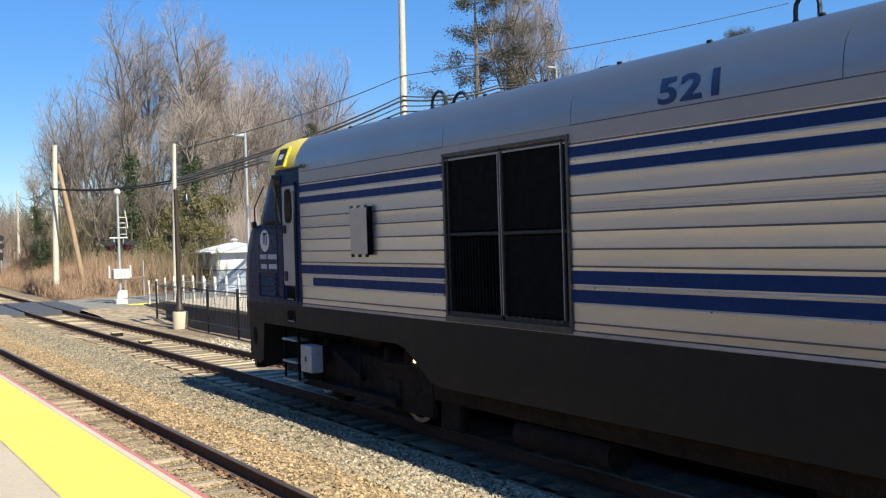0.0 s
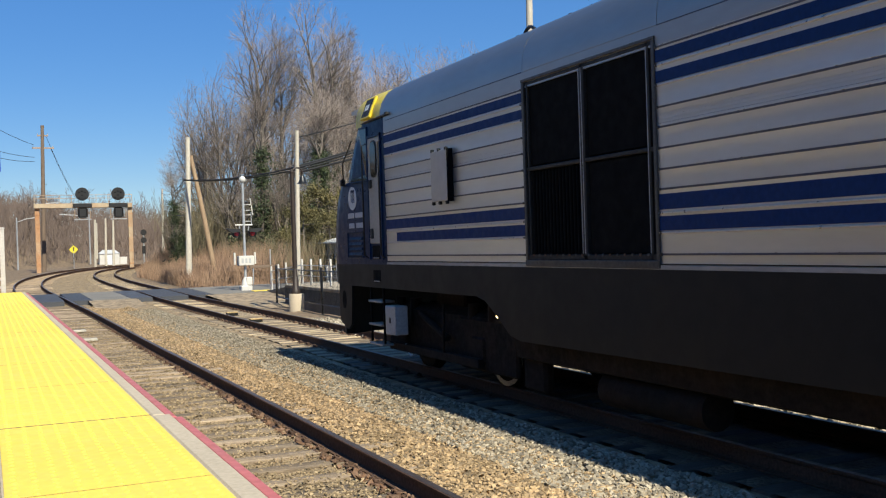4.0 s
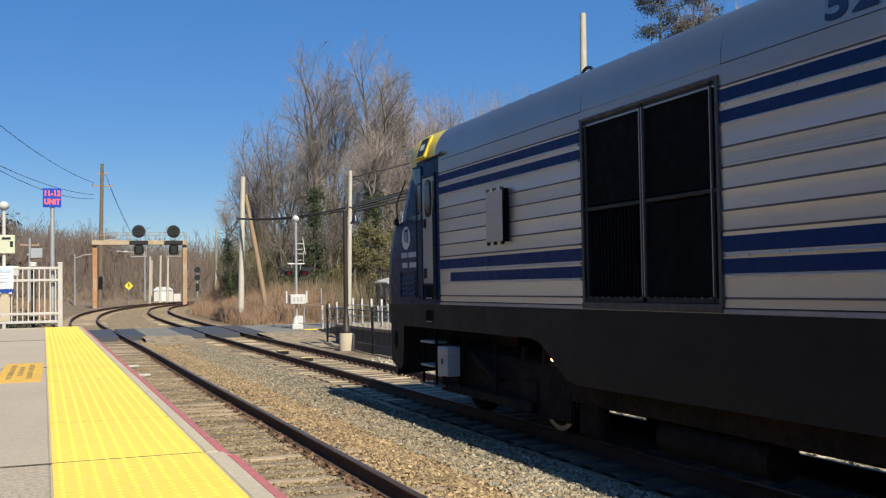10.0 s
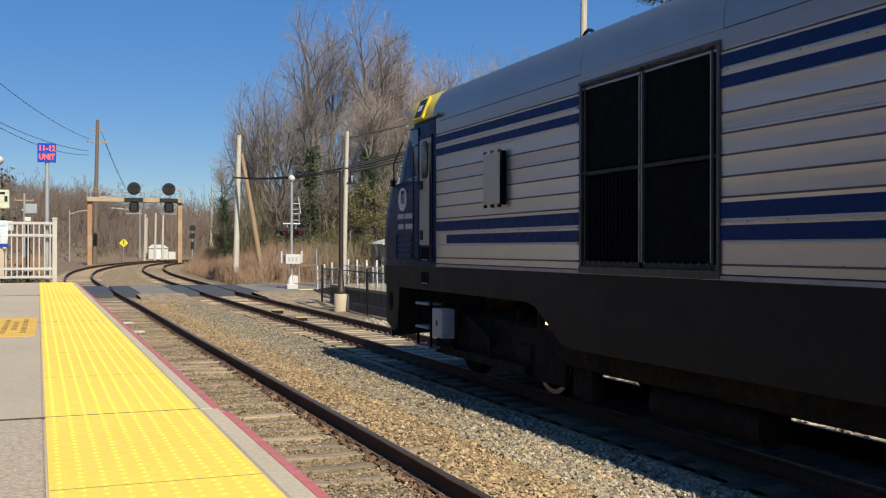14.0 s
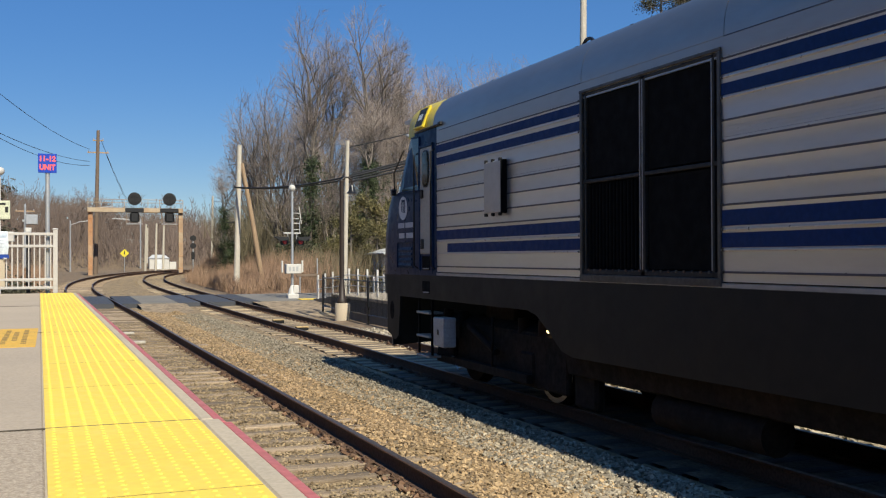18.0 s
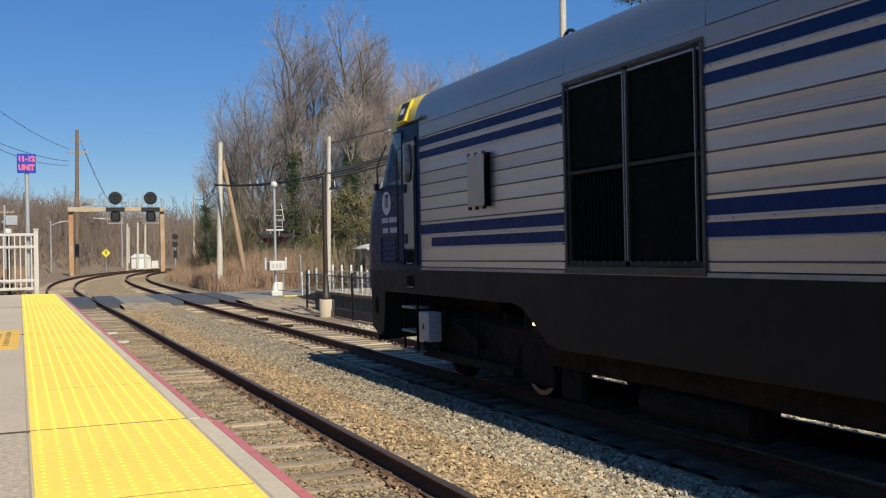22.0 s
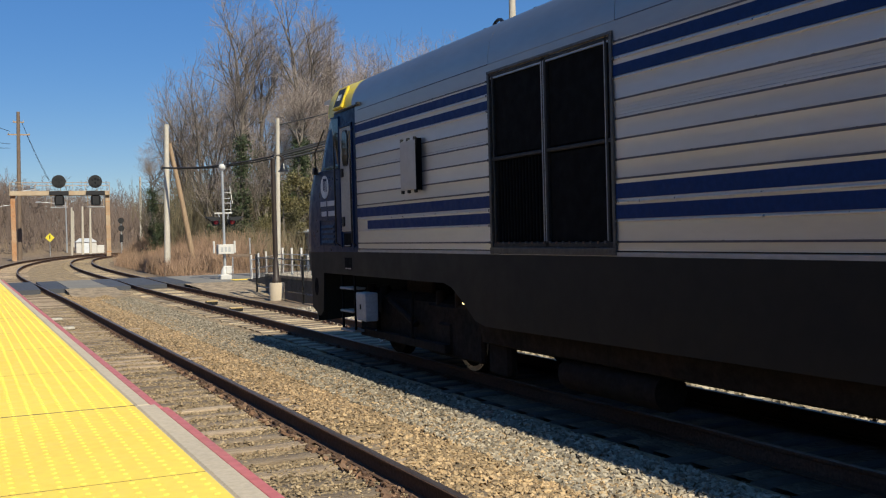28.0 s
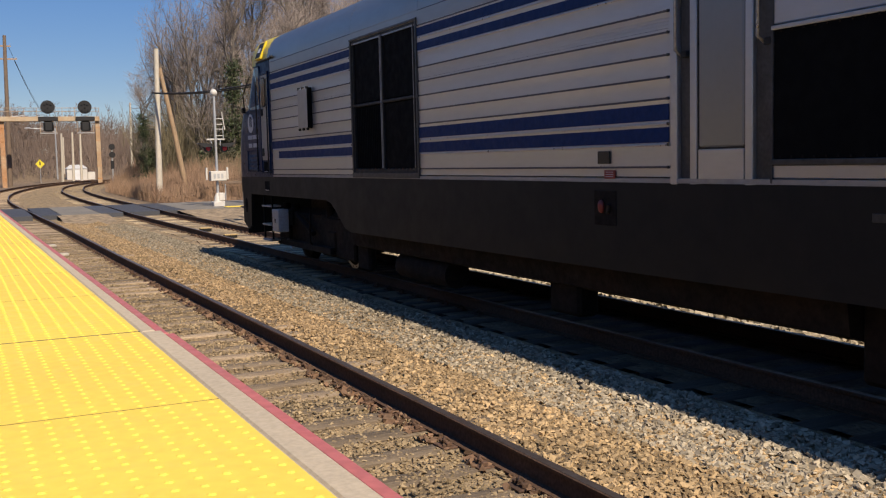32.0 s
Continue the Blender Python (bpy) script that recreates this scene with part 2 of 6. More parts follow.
M["tactile_joint"] = mat("dirty_yellow_joint", (0.30, 0.19, 0.045), (0.20, 0.13, 0.04), 0.9, 0, 8, 60, 0.6, 0.3)
M["stencil_dark"] = mat("stencil_dark", (0.30, 0.19, 0.05), None, 0.7, 0, 6, 40, 0.6, 0.3)
M["edge_red"] = mat("edge_red", (0.47, 0.13, 0.125), (0.40, 0.15, 0.13), 0.6, 0, 2, 25, 0.6, 0.12, 0.1, 50)
M["rail"] = mat("rusty_rail", (0.092, 0.057, 0.040), (0.13, 0.078, 0.052), 0.85, 0.0, 1.5, 35, 0.6, 0.25, 0.2, 60, spec=0.1)
M["rail_top"] = mat("rail_tread", (0.14, 0.115, 0.10), (0.10, 0.07, 0.055), 0.42, 0.6, 2, 30, 0.6, 0.2, 0.05)
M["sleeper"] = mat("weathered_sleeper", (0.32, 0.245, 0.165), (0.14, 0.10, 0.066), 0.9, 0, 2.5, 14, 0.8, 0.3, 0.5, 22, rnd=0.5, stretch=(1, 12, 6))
M["sleeper_new"] = mat("pale_sleeper", (0.42, 0.325, 0.20), (0.27, 0.20, 0.12), 0.9, 0, 2.5, 14, 0.8, 0.3, 0.4, 22, rnd=0.4, stretch=(1, 12, 6))
M["rust"] = mat("rusty_plate", (0.080, 0.046, 0.030), (0.14, 0.078, 0.046), 0.85, 0.1, 6, 50, 0.7, 0.3, 0.3, 70, rnd=0.35)
STONES = [(0.15, 0.112, 0.07), (0.37, 0.265, 0.14), (0.285, 0.207, 0.12), (0.44, 0.34, 0.21), (0.21, 0.16, 0.105)]
M["crib"] = gravel("crib_dirt", [(0.10, 0.075, 0.05), (0.20, 0.15, 0.095), (0.15, 0.11, 0.07)], 20, (0.13, 0.095, 0.06), 0.5)
M["ballast"] = gravel("ballast_tan", STONES, 42, (0.285, 0.205, 0.11), 0.6)
M["dirt"] = gravel("dirt_and_dry_grass", [(0.155, 0.112, 0.07), (0.225, 0.16, 0.098), (0.12, 0.087, 0.054)], 9, (0.185, 0.128, 0.077), 0.7, 0.35)
M["sand"] = gravel("sandy_earth", [(0.24, 0.182, 0.118), (0.33, 0.25, 0.16), (0.19, 0.145, 0.092)], 12, (0.29, 0.215, 0.135), 0.6, 0.3)
M["stone"] = mat("ballast_stone_tan", (0.43, 0.30, 0.16), (0.29, 0.207, 0.112), 0.92, 0, 0.9, 45, 0.8, 0.12, 0.2, 60, island=0.5)
M["stone_dull"] = mat("ballast_stone_dull", (0.34, 0.255, 0.15), (0.245, 0.183, 0.105), 0.95, 0, 0.9, 45, 0.8, 0.12, 0.1, 60, island=0.4)
M["stone_grey"] = mat("ballast_stone_grey", (0.35, 0.30, 0.222), (0.32, 0.262, 0.18), 0.92, 0, 0.9, 45, 0.8, 0.12, 0.2, 60, island=0.5)
M["stone_darker"] = mat("ballast_stone_darker", (0.24, 0.205, 0.148), (0.205, 0.166, 0.112), 0.95, 0, 0.9, 45, 0.8, 0.12, 0.2, 60, island=0.5)
M["stone_brown"] = mat("ballast_stone_brown", (0.35, 0.24, 0.13), (0.23, 0.165, 0.09), 0.95, 0, 0.9, 45, 0.8, 0.12, 0.2, 60, island=0.5)
M["leaf_litter"] = mat("dead_leaves", (0.14, 0.078, 0.045), (0.22, 0.135, 0.08), 0.9, 0, 3, 40, 0.7, 0.2, island=0.5)
M["asphalt"] = mat("asphalt", (0.11, 0.108, 0.105), (0.16, 0.15, 0.14), 0.9, 0, 0.4, 40, 0.7, 0.15, 0.3, 90)
M["asphalt_pale"] = mat("worn_asphalt", (0.205, 0.188, 0.16), (0.15, 0.138, 0.12), 0.9, 0, 0.5, 40, 0.7, 0.15, 0.3, 90)
M["rubber"] = mat("crossing_panel", (0.052, 0.056, 0.066), (0.075, 0.075, 0.08), 0.7, 0, 0.8, 30, 0.6, 0.15, 0.2, 60, rnd=0.15)
M["white_paint"] = mat("white_paint", (0.60, 0.575, 0.53), (0.48, 0.455, 0.41), 0.5, 0, 2, 30, 0.5, 0.06)
M["fence_paint"] = mat("weathered_white_paint", (0.52, 0.49, 0.46), (0.42, 0.395, 0.365), 0.55, 0, 1.5, 30, 0.6, 0.10)
M["galv"] = mat("galvanised", (0.50, 0.51, 0.52), (0.38, 0.38, 0.38), 0.45, 0.5, 3, 40, 0.5, 0.1)
M["black_paint"] = mat("black_paint", (0.009, 0.009, 0.0095), (0.016, 0.016, 0.016), 0.35, 0.0, 3, 30, 0.5, 0.15)
M["lamp_brown"] = mat("brown_black_paint", (0.034, 0.022, 0.015), (0.022, 0.015, 0.011), 0.5, 0.0, 3, 30, 0.5, 0.15)
M["signal_black"] = mat("signal_black", (0.010, 0.010, 0.011), None, 0.6, 0, 3, 30, 0.5, 0.15)
M["sign_blue"] = mat("sign_blue", (0.006, 0.05, 0.42), (0.005, 0.04, 0.33), 0.45, 0, 3, 30, 0.4, 0.06)
M["sign_red"] = mat("sign_red", (0.85, 0.13, 0.15), None, 0.5, 0, 4, 30, 0.2, 0.05)
M["sign_yellow"] = mat("sign_yellow", (0.75, 0.62, 0.04), None, 0.45, 0, 4, 30, 0.3, 0.06)
M["wood_pole"] = mat("wooden_pole", (0.40, 0.27, 0.16), (0.27, 0.19, 0.12), 0.9, 0, 2, 10, 0.7, 0.2, 0.3, 30, rnd=0.2, stretch=(6, 6, 0.6))
M["wood_dark"] = mat("dark_pole", (0.19, 0.135, 0.095), (0.12, 0.09, 0.065), 0.9, 0, 2, 10, 0.7, 0.2, 0.3, 30, stretch=(6, 6, 0.6))
M["wood_pale"] = mat("bleached_pole", (0.52, 0.47, 0.385), (0.40, 0.35, 0.28), 0.85, 0, 2, 10, 0.7, 0.15, 0.3, 30, rnd=0.1, stretch=(6, 6, 0.6))
M["gantry_rust"] = mat("gantry_rust", (0.42, 0.20, 0.085), (0.46, 0.32, 0.20), 0.8, 0.1, 0.8, 14, 0.8, 0.2, 0.2, 30)
M["gantry_pale"] = mat("gantry_faded_paint", (0.48, 0.38, 0.26), (0.36, 0.22, 0.12), 0.8, 0.1, 0.7, 12, 0.8, 0.15, 0.2, 30)
M["cable"] = mat("cable_black", (0.015, 0.015, 0.016), None, 0.6, 0, 4, 30, 0.4, 0.1)
M["bark"] = mat("grey_bark", (0.18, 0.15, 0.125), (0.095, 0.08, 0.065), 0.95, 0, 1.5, 14, 0.8, 0.25, 0.5, 20, rnd=0.25, stretch=(4, 4, 0.8))
M["twig"] = mat("twigs_brown", (0.305, 0.25, 0.213), (0.20, 0.162, 0.136), 0.95, 0, 0.4, 8, 0.8, 0.1, 0, rnd=0.2, island=0.3)
M["twig_pale"] = mat("twigs_reddish", (0.35, 0.285, 0.255), (0.24, 0.19, 0.17), 0.95, 0, 0.4, 8, 0.8, 0.1, 0, rnd=0.12, island=0.25)
# sleeper colour darkened to stand in for shade below the train
M["sleeper_shaded"] = mat("shade_dark_sleeper", (0.085, 0.07, 0.055), (0.045, 0.038, 0.03), 0.8, 0, 2.5, 14, 0.8, 0.3, 0.4, 22, rnd=0.5, stretch=(1, 12, 6))
M["bramble"] = mat("bramble_stems", (0.19, 0.155, 0.092), (0.105, 0.09, 0.055), 0.95, 0, 0.4, 8, 0.8, 0.1, 0, island=0.35)
M["plank_tan"] = mat("tan_plank", (0.52, 0.37, 0.17), (0.42, 0.29, 0.14), 0.85, 0, 3, 20, 0.6, 0.15)
M["twig_far"] = mat("far_twigs", (0.178, 0.132, 0.107), (0.122, 0.09, 0.073), 0.95, 0, 0.08, 4, 0.8, 0.1, 0, island=0.25)
M["brush"] = mat("dry_brush", (0.225, 0.138, 0.09), (0.285, 0.19, 0.122), 0.95, 0, 0.25, 6, 0.9, 0.1, 0, island=0.4)
M["ivy"] = mat("ivy_leaves", (0.040, 0.062, 0.022), (0.07, 0.08, 0.032), 0.6, 0, 0.8, 12, 0.8, 0.1, 0, island=0.45)
M["needles"] = mat("pine_needles", (0.042, 0.046, 0.026), (0.07, 0.062, 0.036), 0.7, 0, 0.8, 12, 0.8, 0.1, 0, island=0.4)
M["cedar"] = mat("yellow_green_leaves", (0.16, 0.13, 0.045), (0.085, 0.08, 0.032), 0.7, 0, 0.6, 12, 0.9, 0.1, 0, island=0.4)
M["hut_roof"] = mat("hut_roof", (0.55, 0.55, 0.53), (0.42, 0.42, 0.41), 0.6, 0, 2, 30, 0.5, 0.1)
M["hut_wall"] = mat("hut_wall", (0.66, 0.68, 0.70), (0.55, 0.56, 0.57), 0.6, 0, 2, 30, 0.5, 0.06)
M["kiosk_blue"] = mat("kiosk_sheet", (0.30, 0.35, 0.42), (0.24, 0.28, 0.34), 0.5, 0.1, 2, 30, 0.5, 0.06)
M["blue_box"] = mat("poster_blue", (0.02, 0.07, 0.36), None, 0.4)
M["poster"] = mat("poster_paper", (0.62, 0.68, 0.72), (0.5, 0.56, 0.6), 0.3, 0, 3, 20, 0.5, 0.1)
M["poster_grey"] = mat("poster_heading", (0.40, 0.46, 0.53), (0.33, 0.39, 0.46), 0.3, 0, 3, 20, 0.5, 0.1)
M["orange"] = mat("tan_board", (0.52, 0.36, 0.17), None, 0.6)
M["cream"] = mat("cream_box", (0.62, 0.63, 0.45), (0.52, 0.52, 0.38), 0.6)
M["amber_lens"] = mat("red_lens", (0.42, 0.025, 0.04), None, 0.25)
M["pier"] = mat("dark_concrete", (0.16, 0.15, 0.135), (0.09, 0.085, 0.075), 0.9, 0, 1, 25, 0.7, 0.2, 0.3)


# ------------------------------------------------------------ mesh helpers
class Geo:
    """Points and faces that become one mesh."""

    def __init__(self):
        self.v, self.f = [], []

    def add(self, verts, faces):
        o = len(self.v)
        self.v += [tuple(p) for p in verts]
        self.f += [tuple(i + o for i in f) for f in faces]
        return self

    def box(self, x0, x1, y0, y1, z0, z1, c=0.0):
        """A box whose edges are chamfered by c."""
        if c <= 0:
            return self.add([(x, y, z) for z in (z0, z1) for y in (y0, y1) for x in (x0, x1)],
                            [(0, 2, 3, 1), (4, 5, 7, 6), (0, 1, 5, 4), (2, 6, 7, 3), (0, 4, 6, 2), (1, 3, 7, 5)])
        lo, hi = (x0, y0, z0), (x1, y1, z1)
        verts, index = [], {}
        for sx in (0, 1):
            for sy in (0, 1):
                for sz in (0, 1):
                    s = (sx, sy, sz)
                    for a in range(3):
                        p = [(hi[k] if s[k] else lo[k]) for k in range(3)]
                        for k in range(3):
                            if k != a:
                                p[k] += -c if s[k] else c
                        index[s, a] = len(verts)
                        verts.append(p)
        faces = []
        for a in range(3):
            b, d = (a + 1) % 3, (a + 2) % 3
            for s in (0, 1):
                ring = []
                for u, w in ((0, 0), (1, 0), (1, 1), (0, 1)):
                    k = [0, 0, 0]
                    k[a], k[b], k[d] = s, u, w
                    ring.append(index[tuple(k), a])
                faces.append(ring if s else ring[::-1])
            for u in (0, 1):
                for w in (0, 1):
                    k0, k1 = [0, 0, 0], [0, 0, 0]
                    k0[a], k1[a] = 0, 1
                    k0[b] = k1[b] = u
                    k0[d] = k1[d] = w
                    ring = [index[tuple(k0), b], index[tuple(k1), b], index[tuple(k1), d], index[tuple(k0), d]]
                    faces.append(ring if u == w else ring[::-1])
        for sx in (0, 1):
            for sy in (0, 1):
                for sz in (0, 1):
                    ring = [index[(sx, sy, sz), a] for a in range(3)]
                    faces.append(ring if (sx + sy + sz) % 2 else ring[::-1])
        return self.add(verts, faces)

    def tube(self, points, radii, n=8, caps=True):
        points = [Vector(p) for p in points]
        if not isinstance(radii, (list, tuple)):
            radii = [radii] * len(points)
        verts, faces = [], []
        for i, p in enumerate(points):
            d = (points[min(i + 1, len(points) - 1)] - points[max(i - 1, 0)]).normalized()
            a = d.cross(Vector((0, 0, 1)) if abs(d.z) < 0.9 else Vector((1, 0, 0))).normalized()
            b = d.cross(a)
            for k in range(n):
                t = 2 * math.pi * k / n
                verts.append(p + (a * math.cos(t) + b * math.sin(t)) * radii[i])
        for i in range(len(points) - 1):
            for k in range(n):
                q = (k + 1) % n
                faces.append((i * n + k, i * n + q, (i + 1) * n + q, (i + 1) * n + k))
        if caps:
            faces.append(tuple(range(n))[::-1])
            faces.append(tuple((len(points) - 1) * n + k for k in range(n)))
        return self.add(verts, faces)

    def prism(self, ring, y0, y1):
        """A ring of (x, z) drawn out from y0 to y1."""
        n = len(ring)
        verts = [(x, y0, z) for x, z in ring] + [(x, y1, z) for x, z in ring]
        faces = [(i, (i + 1) % n, n + (i + 1) % n, n + i) for i in range(n)]
        faces += [tuple(range(n))[::-1], tuple(range(n, 2 * n))]
        return self.add(verts, faces)

    def loft(self, rings, close=True, caps=True):
        n = len(rings[0])
        verts = [p for r in rings for p in r]
        faces = []
        for i in range(len(rings) - 1):
            for k in range(n if close else n - 1):
                q = (k + 1) % n
                faces.append((i * n + k, i * n + q, (i + 1) * n + q, (i + 1) * n + k))
        if caps:
            faces += [tuple(range(n))[::-1], tuple((len(rings) - 1) * n + k for k in range(n))]
        return self.add(verts, faces)

    def ball(self, c, r, n=12, squash=(1, 1, 1)):
        rings = []
        for i in range(n // 2 + 1):
            t = math.pi * (i / (n // 2))
            t = min(max(t, 0.06), math.pi - 0.06)
            rings.append([(c[0] + r * squash[0] * math.sin(t) * math.cos(2 * math.pi * k / n), c[1] + r * squash[1] * math.sin(t) * math.sin(2 * math.pi * k / n),
                           c[2] - r * squash[2] * math.cos(t)) for k in range(n)])
        return self.loft(rings)

    def moved(self, fn):
        self.v = [fn(*p) for p in self.v]
        return self

    def mesh(self, name, smooth=True):
        me = bpy.data.meshes.new(name)
        me.from_pydata(self.v, [], self.f)
        me.update()
        if smooth:
            me.shade_smooth()
            me.set_sharp_from_angle(angle=radians(38))
        return me


def part(name, geo, material, parent=None, label="", at=None, smooth=True):
    """One mesh object, under its thing or part; at: its own origin, in its parent's space."""
    if at:
        geo.moved(lambda x, y, z: (x - at[0], y - at[1], z - at[2]))
    me = geo.mesh(name, smooth) if isinstance(geo, Geo) else geo
    if material and not me.materials:
        me.materials.append(M[material])
    ob = new(name, me)
    ob.parent = parent
    if at:
        ob.location = at
    return tagged(ob, label)


def again(name, me, parent, loc=(0, 0, 0), rot=(0, 0, 0), scale=(1, 1, 1)):
    """One more piece on a mesh that exists."""
    ob = new(name, me)
    ob.parent, ob.location, ob.rotation_euler, ob.scale = parent, loc, rot, scale
    return ob


def thing(name, label, category, group="", kind="", loc=(0, 0, 0), rz=0.0):
    ob = new(name)
    ob.location, ob.rotation_euler = loc, (0, 0, radians(rz))
    ob.empty_display_size = 0.3
    return tagged(ob, label, category, group, kind)


def lettering(text, size, thick=0.002, bold=0.0, spacing=1.0, align="CENTER"):
    """The built-in font's letters as points and faces, in the plane of x and y."""
    cu = bpy.data.curves.new("letters", "FONT")
    cu.body, cu.size, cu.extrude, cu.offset, cu.align_x, cu.space_character = text, size, thick, bold, align, spacing
    cu.resolution_u = 4
    ob = new("letters", cu)
    dg = bpy.context.evaluated_depsgraph_get()
    me = bpy.data.meshes.new_from_object(ob.evaluated_get(dg))
    g = Geo().add([tuple(v.co) for v in me.vertices], [tuple(p.vertices) for p in me.polygons])
    bpy.data.objects.remove(ob)
    bpy.data.curves.remove(cu)
    bpy.data.meshes.remove(me)
    return g


def spline(points, step=1.0):
    """A smooth line through the points, in steps of about that length."""
    pts = [Vector(p) for p in points]
    out = []
    for i in range(len(pts) - 1):
        p0, p1, p2, p3 = pts[max(i - 1, 0)], pts[i], pts[i + 1], pts[min(i + 2, len(pts) - 1)]
        k = max(1, round((p2 - p1).length / step))
        for j in range(k):
            t = j / k
            out.append(0.5 * ((2 * p1) + (p2 - p0) * t + (2 * p0 - 5 * p1 + 4 * p2 - p3) * t * t + (3 * p1 - p0 - 3 * p2 + p3) * t ** 3))
    return out + [pts[-1]]


# ------------------------------------------------------------ the lie of the land
def rise(y):
    """The height of the line above its level at the station, along its way."""
    return 0.0 if y < 34 else min((y - 34) * 0.0107, 0.68) if y < 110 else 0.68 + min((y - 110) * 0.02, 3)


FAR_LINE = [(0.0, -60), (0.0, 10), (0.0, 30), (-0.02, 38), (-0.14, 46), (-0.22, 54), (-0.12, 62), (0.3, 70), (1.35, 79), (2.9, 86), (5.6, 93), (10.5, 101), (19, 110), (33, 120), (60, 134)]
NEAR_LINE = [(-4.20, -60), (-4.53, -9), (-4.60, 0), (-4.69, 8), (-4.77, 14), (-4.88, 28), (-5.09, 38), (-5.38, 46), (-5.42, 54), (-5.05, 62), (-4.25, 70), (-2.7, 79), (-0.9, 86), (2.0, 94), (7.2, 103), (16, 113), (31, 124), (59, 139)]


def line_of(points):
    return [Vector((p.x, p.y, rise(p.y))) for p in spline([(x, y, 0) for x, y in points], 1.0)]


def side_of(line, i):
    d = line[min(i + 1, len(line) - 1)] - line[max(i - 1, 0)]
    return Vector((d.y, -d.x, 0)).normalized()


def sweep(line, ring, i0=0, i1=None):
    """A ring of (across, up) carried along a line."""
    rings = []
    for i in range(i0, (i1 or len(line) - 1) + 1):
        s = side_of(line, i)
        rings.append([tuple(line[i] + s * a + Vector((0, 0, b))) for a, b in ring])
    return Geo().loft(rings)


far_line, near_line = line_of(FAR_LINE), line_of(NEAR_LINE)


def ground_z(x, y):
    """Ballast beds under the two lines, a hollow beside the station, woodland rising beyond."""
    z = rise(y) - 0.30
    if y < 34:
        if x > 2.0 and y < 18:
            z -= min((x - 2.0) * 1.2, 0.55) * min(1, (18 - y) / 3)
        if x > 3.2 and y < 31:
            z -= 0.35 * min(1, (31 - y) / 3)
    if y > 44 and x > 6:
        z += min((x - 6) * 0.03, 1.0) * min((y - 44) / 20, 1)
    if y > 150:
        z += 3 * min((y - 150) / 150, 1) ** 2
    if y > 115 and x < 8:
        z += 6.0 * min((y - 115) / 45, 1) * min((8 - x) / 10, 1)
    if x < -14 and y > 30:
        z += min((-14 - x) * 0.05, 4) * min((y - 30) / 60, 1)
    return z


# ------------------------------------------------------------ ground
def build_ground():
    xs = sorted(set([-900, -500, -300, -200, -140, -100, -70, -50, -40, -30, -24, -20, -17, -15] + list(np.arange(-14, 14.01, 0.5)) + [16, 18, 21, 25, 30, 36, 44, 55, 70, 90, 120, 160, 220, 320, 500, 900]))
    ys = sorted(set([-300, -150, -80, -50, -30, -20] + list(np.arange(-14, 60.01, 1.0)) + list(np.arange(62, 130.1, 2.0)) + [135, 140, 150, 160, 175, 190, 210, 235, 260, 300, 360, 450, 700, 1200, 2500]))
    rnd = random.Random(3)
    verts = [(x, y, ground_z(x, y) + (rnd.uniform(-0.02, 0.02) if abs(x) < 30 else 0)) for y in ys for x in xs]
    n = len(xs)
    faces = [(j * n + i, j * n + i + 1, (j + 1) * n + i + 1, (j + 1) * n + i) for j in range(len(ys) - 1) for i in range(n - 1)]
    g = Geo().add(verts, faces)
    tagged(part("ground", g, "dirt"), "brown earth and dry grass beside the railway lines", "ground", kind="structure")


def bed(line, name, material, left, right, i0, i1, label, dip=0.0):
    ring = [(-left - 0.35, -0.34), (-left, -0.205), (-1.33, -0.19), (-1.27, -0.19 - dip), (-0.9, -0.185 - dip), (0, -0.195 - dip), (0.9, -0.185 - dip), (1.27, -0.19 - dip), (1.33, -0.19), (right, -0.205), (right + 0.35, -0.34), (0, -0.6)]
    g = sweep(line, ring[::-1], i0, i1)
    tagged(part(name, g, material), label, "ballast", kind="structure")


build_ground()
END = len(far_line) - 2
bed(far_line, "ballast_bed", "ballast", 1.6, 1.75, 0, END, "tan crushed stone ballast under the far track", 0.06)
bed(near_line, "ballast_bed", "ballast", 1.7, 1.6, 0, len(near_line) - 2, "tan weathered ballast under the near track", 0.012)
g = Geo()
rings = []
for k in range(min(len(far_line), len(near_line))):
    a, b = near_line[k] + side_of(near_line, k) * 1.6, far_line[k] - side_of(far_line, k) * 1.6
    if b.y > 100:
        break
    rings.append([tuple(a.lerp(b, u) + Vector((0, 0, -0.196 - 0.05 * math.sin(math.pi * min(max(u, 0), 1)) - (0.06 if u < 0 else 0)))) for u in (-0.2, 0.0, 0.25, 0.5, 0.75, 1.0, 1.2)])
part_g = Geo().loft(rings, close=False, caps=False)
crib = sweep(far_line, [(1.24, -0.186), (0.8, -0.182), (0, -0.184), (-0.8, -0.182), (-1.24, -0.186), (0, -0.5)], 0, END)
tagged(part("crib_ballast", crib, "crib"), "dark stone between the far track's sleepers", "ballast", kind="structure")
tagged(part("ballast_strip", part_g, "ballast"), "mixed tan stone and sand between the two tracks", "ballast", kind="structure")


# ------------------------------------------------------------ the tracks
RAIL = [(-0.075, -0.172), (0.075, -0.172), (0.075, -0.160), (0.014, -0.146), (0.009, -0.045), (0.034, -0.032), (0.037, -0.010), (0.030, -0.0025), (-0.030, -0.0025), (-0.037, -0.010), (-0.034, -0.032), (-0.009, -0.045), (-0.014, -0.146), (-0.075, -0.160)]
TREAD = [(-0.031, -0.004), (0.031, -0.004), (0.029, 0.0), (-0.029, 0.0)]


